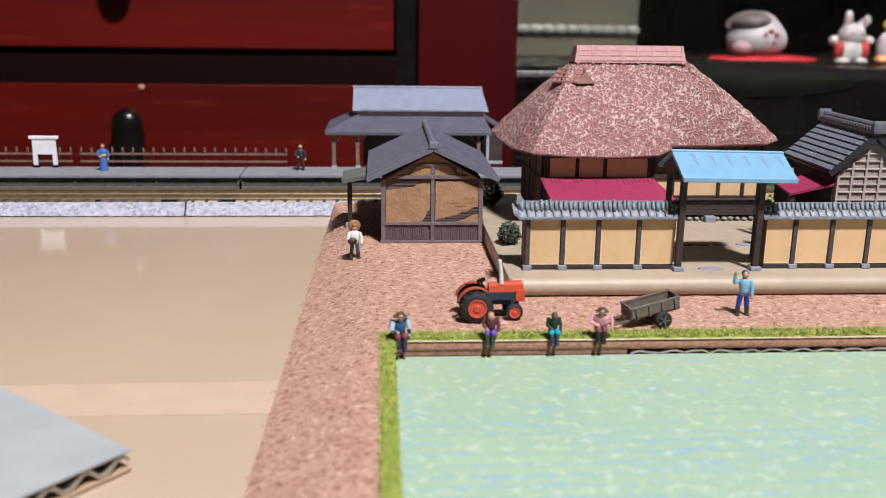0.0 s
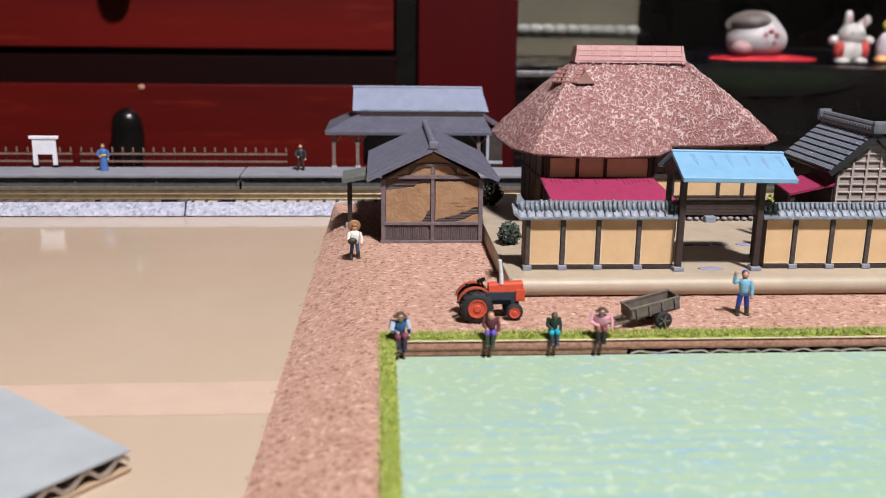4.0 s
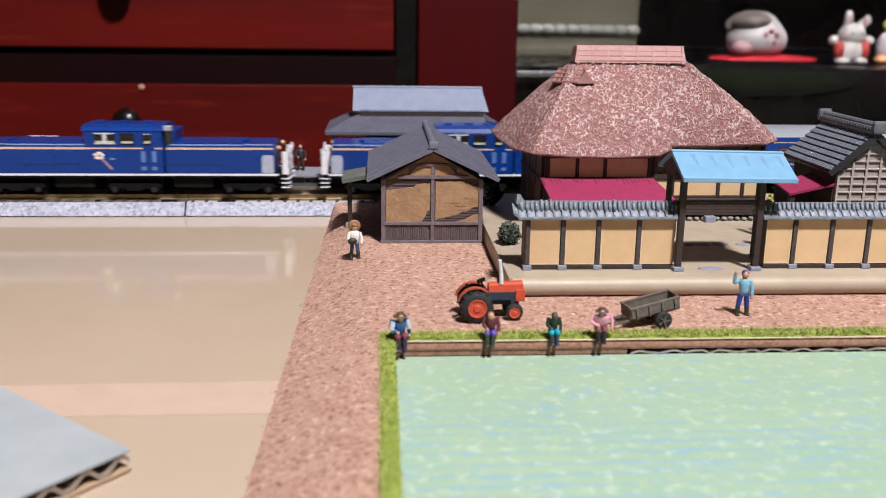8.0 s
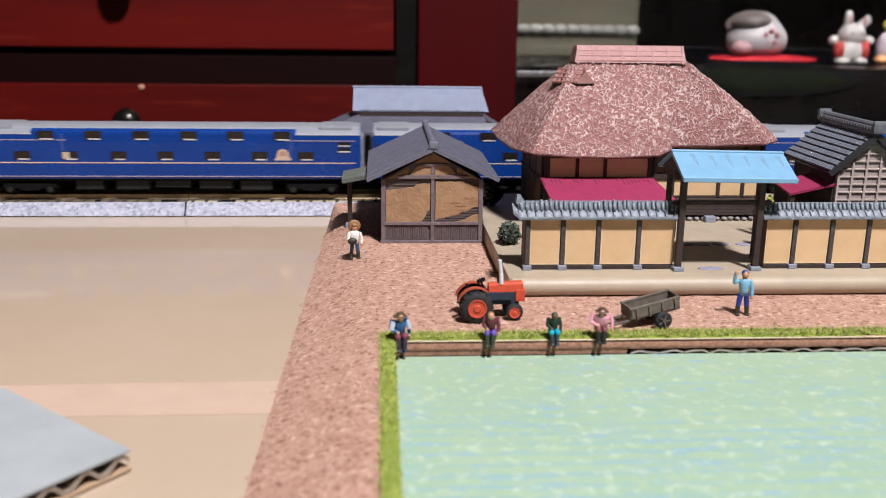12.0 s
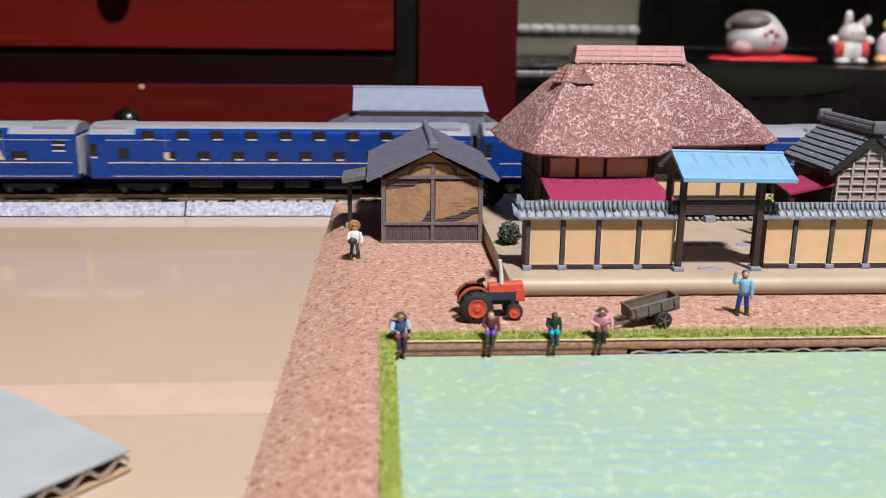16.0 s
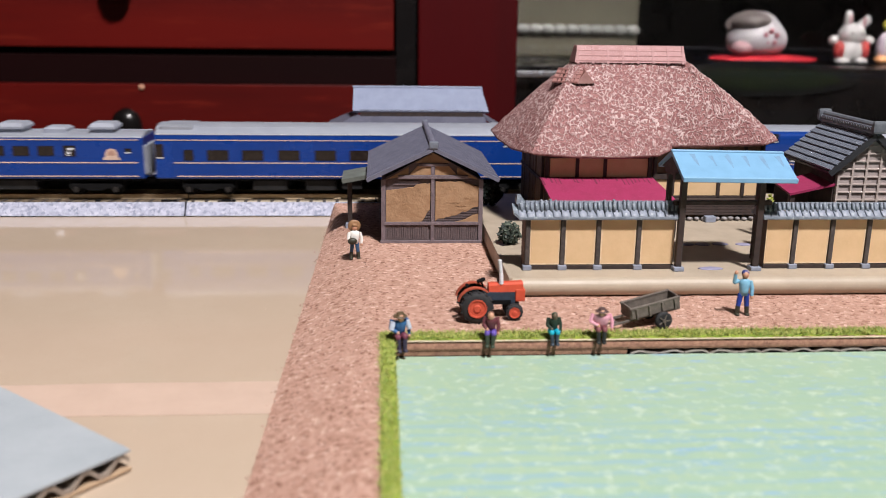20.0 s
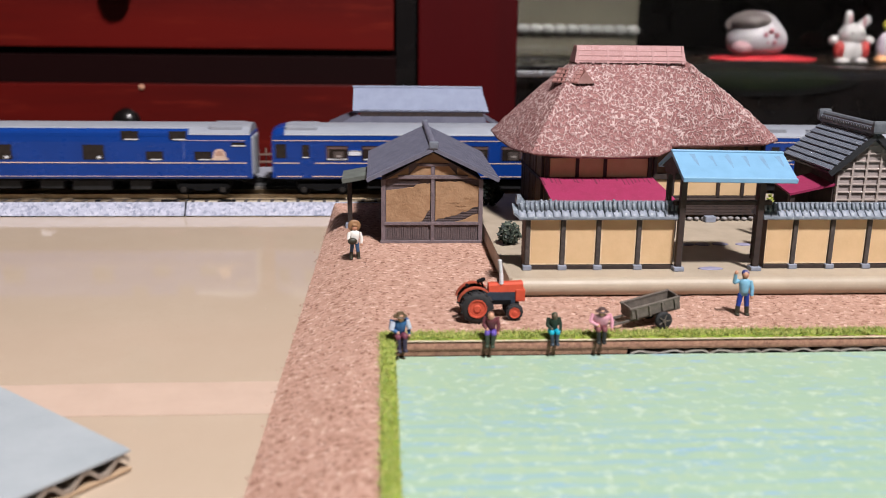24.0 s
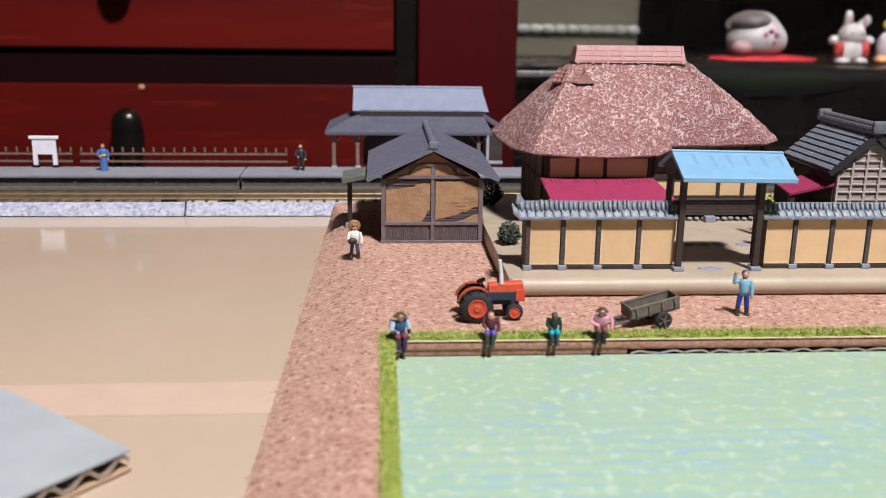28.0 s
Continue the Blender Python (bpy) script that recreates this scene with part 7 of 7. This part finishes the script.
def train():
    locomotive(-308.6)
    locomotive(-190.6)
    seat = dict(blue_left=True, split_line=True, windows={"big": ((-44.0, -31.1, -18.5, -5.6, 7.2, 19.9, 32.5, 45.3), 15.8, 7.5, 4.9), "lav": ((54.4,), 16.9, 4.2, 1.0), "end": ((61.6,), 19.2, 4.2, 1.0), "end2": ((61.6,), 17.0, 4.2, 1.0), "door": ((-55.3,), 16.4, 2.2, 4.2), "cabin": ((-64.2,), 16.5, 3.4, 4.6)},
                plates=((-37.6, 15.9, 4.6, 1.7), (-44.0, 13.4, 7.2, 0.7), (-32.8, 13.4, 3.2, 0.7)))
    coach(-65.8, 131.6, "blue sleeping car with eight wide windows", seat)
    bunk = dict(split=22.2, curtain=1, tall=(-48, 45), line=False, plaque=40.2,
                windows={"up": ((-43, -26.4, -9.8, 6.9, 23.5, 40), 21.95, 5.4, 2.6), "lo": ((-51.5, -35, -18, -1.5, 15.1, 31.9, 48.4), 14.7, 5.2, 2.5), "end": ((62.2,), 19.0, 4.0, 1.0), "end2": ((62.2,), 16.9, 4.0, 1.0), "door": ((-65.6,), 16.4, 2.2, 4.6)})
    coach(65.8, 131.6, "blue two-level sleeping car with small paired windows", bunk)
    coach(197.4, 131.6, "blue two-level sleeping car with small paired windows", bunk)
    coach(329.0, 131.6, "blue two-level sleeping car with small paired windows", bunk)
    single = dict(tall=(-52, 56), curtain=0, line=False, plaque=51.6,
                  windows={"up": (tuple(-47.3 + 12.1 * i for i in range(9)), 21.95, 4.2, 2.7), "lo": (tuple(-40.1 + 12.1 * i for i in range(8)), 14.7, 4.0, 2.6), "sq": ((-56.2,), 15.4, 3.4, 3.2), "end": ((61.5,), 18.9, 4.6, 0.9), "door": ((-66.6,), 16.4, 2.2, 4.6)})
    coach(460.6, 131.6, "blue two-level sleeping car with many small windows", single)
    lobby = dict(tall=(-57, -13), line=False, plaque=52.0,
                 windows={"up": ((-54.8, -42.4, -29.8, -17.1), 21.95, 4.2, 2.7), "lo": ((-49.6, -37, -24.7, -12.5), 14.7, 4.2, 2.6), "tall": ((-4.3,), 15.9, 3.4, 4.6), "wide": ((7.0, 19.7), 16.1, 6.8, 4.2), "n": ((30.5,), 16.0, 3.8, 4.6), "end": ((61.5,), 18.9, 4.6, 0.9), "door": ((-66.4,), 16.4, 2.2, 4.6)}, lamps=((7.6, 15.9, 2.6, 1.8), (19.0, 15.9, 2.2, 1.6)),
                 plates=((29.6, 15.9, 1.8, 4.2),))
    coach(592.2, 131.6, "blue lounge sleeping car, half two-level", lobby)
    diner = dict(low=3.2, split=21.0, plaque=54.5, door=False, hatch=(), shift=0.0,
                 coolers=((-61.0, 1.9, 1.2), (-46.6, 4.9, 3.2), (-37.0, 2.8, 1.3), (-25.6, 4.9, 3.2), (-13.4, 2.6, 1.3), (-4.8, 4.7, 3.2), (3.4, 3.8, 1.6), (18.4, 4.7, 3.2), (33.6, 4.2, 1.8), (50.4, 4.6, 3.2)),
                 windows={"n": ((-63.3, 5.5), 16.0, 4.0, 3.9), "wide": ((-52.5, -40.2, -28.0, -15.6, -4.7), 16.0, 8.2, 4.2), "mid": ((14.6, 23.2, 31.8), 16.3, 5.2, 3.0), "nn": ((40.0,), 16.3, 3.8, 3.4), "lav": ((60.4,), 16.4, 1.8, 1.2)},
                 lamps=tuple((x + 0.6, 16.4, 3.6, 2.2) for x in (-52.5, -40.2, -28.0, -15.6, -4.7)),
                 plates=tuple((x - 3.4, 14.6, 1.0, 1.4) for x in (-52.5, -40.2, -28.0, -15.6, -4.7)) + ((39.6, 15.6, 1.8, 1.8), (40.4, 17.0, 2.4, 0.7)))
    coach(721.3, 126.5, "blue dining car with roof coolers and red table lamps", diner)
    plain = dict(windows={"n": ((-56.6,), 14.9, 3.0, 3.4), "wide": ((-46.2, -33.8, -20.8, -7.7, 4.9, 17.5, 30.1, 42.8), 14.9, 7.2, 3.2), "end": ((59.7,), 19.0, 4.2, 0.9), "door": ((-66.8,), 16.3, 2.4, 4.6)})
    coach(850.3, 131.6, "blue sleeping car with eight wide dark windows", plain)
    suite = dict(tall=(-57, 45), line=False, plaque=-9.5,
                 windows={"up": ((-53.9, -41.9, 17.4, 38.0), 21.95, 3.8, 2.7), "lo": ((-48.4, -36.5, 26, 46), 14.7, 4.2, 2.6), "big": ((-26.1, 7.2), 15.9, 7.2, 4.8), "door": ((-66.6,), 16.4, 2.2, 4.6)},
                 plates=((-25, 14.0, 2.0, 1.2), (6.6, 14.0, 1.8, 1.2)))
    coach(981.9, 131.6, "blue suite sleeping car with two large windows", suite)
    deluxe = dict(tall=(-47, 43), line=False, plaque=53.7, shift=1.8,
                  windows={"up": ((-46.7, 20.6, 37.4), 21.95, 5.6, 2.6), "lo": ((-54.7, -38.2, 28.9, 46), 14.7, 5.6, 2.6), "big": ((-24.4, 7.6), 15.9, 7.0, 4.8), "end": ((58.7,), 18.9, 4.4, 0.9), "door": ((-65.0,), 16.4, 2.2, 4.6)},
                  plates=((-22.6, 14.0, 1.9, 1.4), (9.4, 14.0, 1.9, 1.4)))
    coach(1112.5, 125.4, "blue sleeping car with two large square windows", deluxe)
    coach(1241.3, 129.6, "blue sleeping car with eight wide windows", seat)
    van = dict(hatch=(), door=False, split=22.0, blue_end=True, louvres=(-44, -31, -14, 3, 18),
               windows={"n": ((-53.0, -57.6), 16.4, 2.4, 4.6), "framed": ((-45.3,), 16.5, 3.0, 4.6), "pair": ((-13.7, -8.3, 19.1, 24.4), 16.0, 3.0, 4.8), "e": ((51.8,), 16.3, 1.8, 4.4)}, plates=((-53.0, 14.4, 2.4, 1.2),),
               )
    v = coach(1365.3, 112.0, "blue generator van with a white side emblem", van)
    part("roof_vent", box(BM(), 34, -4.2, 23.4, 40, 4.2, 25.0, 0.4), M_GREYPL, v, "light grey vent on the low roof end")
    # white side emblem as two plain rounded blocks
    m_w = paint(0.8, 0.8, 0.83)
    bm = BM()
    prism(bm, [(-40.6, 13.0), (-36.4, 13.0), (-36.4, 16.4), (-40.6, 15.4)], "y", -9.9, -9.6)
    prism(bm, [(-35.6, 13.0), (-29.2, 13.0), (-29.2, 18.3), (-30.2, 19.0), (-35.6, 19.0)], "y", -9.9, -9.6)
    part("white_emblem", bm, m_w, v, "plain white side emblem")


room()
cork_ground()
paddy()
scrap_card()
track()
platform()
fence(-153, -122.6)
fence(-119.6, -37.4)
station_sign()
compound_base()
farmhouse()
hut()
tiled_wall(38.6, 80.2, [39.6, 49.2, 58.9, 70.0], [80.6], True)
tiled_wall(105.4, 196, [113.5, 124.0, 134.4, 145.0, 155.4, 166, 177, 188, 195.4], [104.8], False)
gate()
storehouse()
station()
cabinet()
cabinet_contents()
tractor()
cart()
figurines()
bush(38.6, 268, 6, 3.3, 6.6, "dark blue-green flock bush in the yard corner", (0.006, 0.013, 0.012), (0.075, 0.095, 0.065), 520, seed=2)
bush(39.6, 324, 6, 4.2, 8, "dark green flock bush behind the barn", (0.006, 0.012, 0.01), (0.016, 0.026, 0.018), 420, seed=3)
bush(115.2, 262, 6, 1.25, 16.0, "slim yellow-green plant beside the gate", (0.12, 0.18, 0.03), (0.5, 0.5, 0.08), 320, seed=5)


def crumbs():
    """Loose cork crumbs and track clips, too small to count."""
    rng = random.Random(12)
    verts, faces = [], []
    for i in range(1700):
        kind = rng.random()
        r = rng.uniform(0.12, 0.34)
        if kind < 0.03:
            y = rng.uniform(125, 330)
            x, z = cork_edge(y) - abs(rng.gauss(0.0, 0.8)), -3.9
        elif kind < 0.08:
            x, y, z, r = rng.uniform(-140, -24), rng.uniform(135, 320), -3.95, rng.uniform(0.05, 0.13)
        elif kind < 0.55:
            y = rng.uniform(122, 290)
            x = rng.uniform(cork_edge(y) + 0.3, -1.2)
            z = cork_height(x, y) + 0.08
        else:
            x, y, z = rng.uniform(-1, 140), rng.uniform(CUT + 6, 230), 1.08
            if x < 31:
                y = rng.uniform(CUT + 6, 286)
        k = len(verts)
        spin = rng.uniform(0, 6.28)
        for dx, dy, dz in ((-1, -0.7, -0.6), (1, -0.6, -0.6), (0.2, 0.9, -0.6), (rng.uniform(-0.3, 0.3), 0, rng.uniform(0.3, 0.8))):
            px, py = x + r * (dx * math.cos(spin) - dy * math.sin(spin)), y + r * (dx * math.sin(spin) + dy * math.cos(spin))
            verts.append((px * MM * K, py * MM * K, (75 + (z + dz * r - 75) * K) * MM))
        faces += [(k, k + 1, k + 3), (k + 1, k + 2, k + 3), (k + 2, k, k + 3)]
    me = bpy.data.meshes.new("cork_crumbs")
    me.from_pydata(verts, [], faces)
    me.materials.append(islands("crumb_cork", (0.15, 0.06, 0.04), (0.66, 0.45, 0.36)))
    tagged(new("cork_crumbs", me), "loose cork crumbs scattered on the cork ground", "crumbs", kind="stuff")
    for x, w in ((-79.5, 4.0), (-75.4, 1.6), (-58.0, 3.6), (-54.2, 1.4), (-103, 1.8)):
        whole("track_clip", box(BM(), 0, 0, 0, w, 1.1, 0.7, 0.25), M_BLACK, x, 336.3, 4.65, "small black clip at the edge of the track", "clip", "track clips")


crumbs()
train()


def motions():
    for t, off in TRAIN:
        rows = []
        for (t0, d0), (t1, d1) in zip(RUN, RUN[1:]):
            rows.append((t0, pose((d0 * PITCH + off) * MM, 0.3455, 0.007)))
        rows.append((28.0, pose((RUN[-1][1] * PITCH + off) * MM, 0.3455, 0.007)))
        walk(t, rows)


motions()
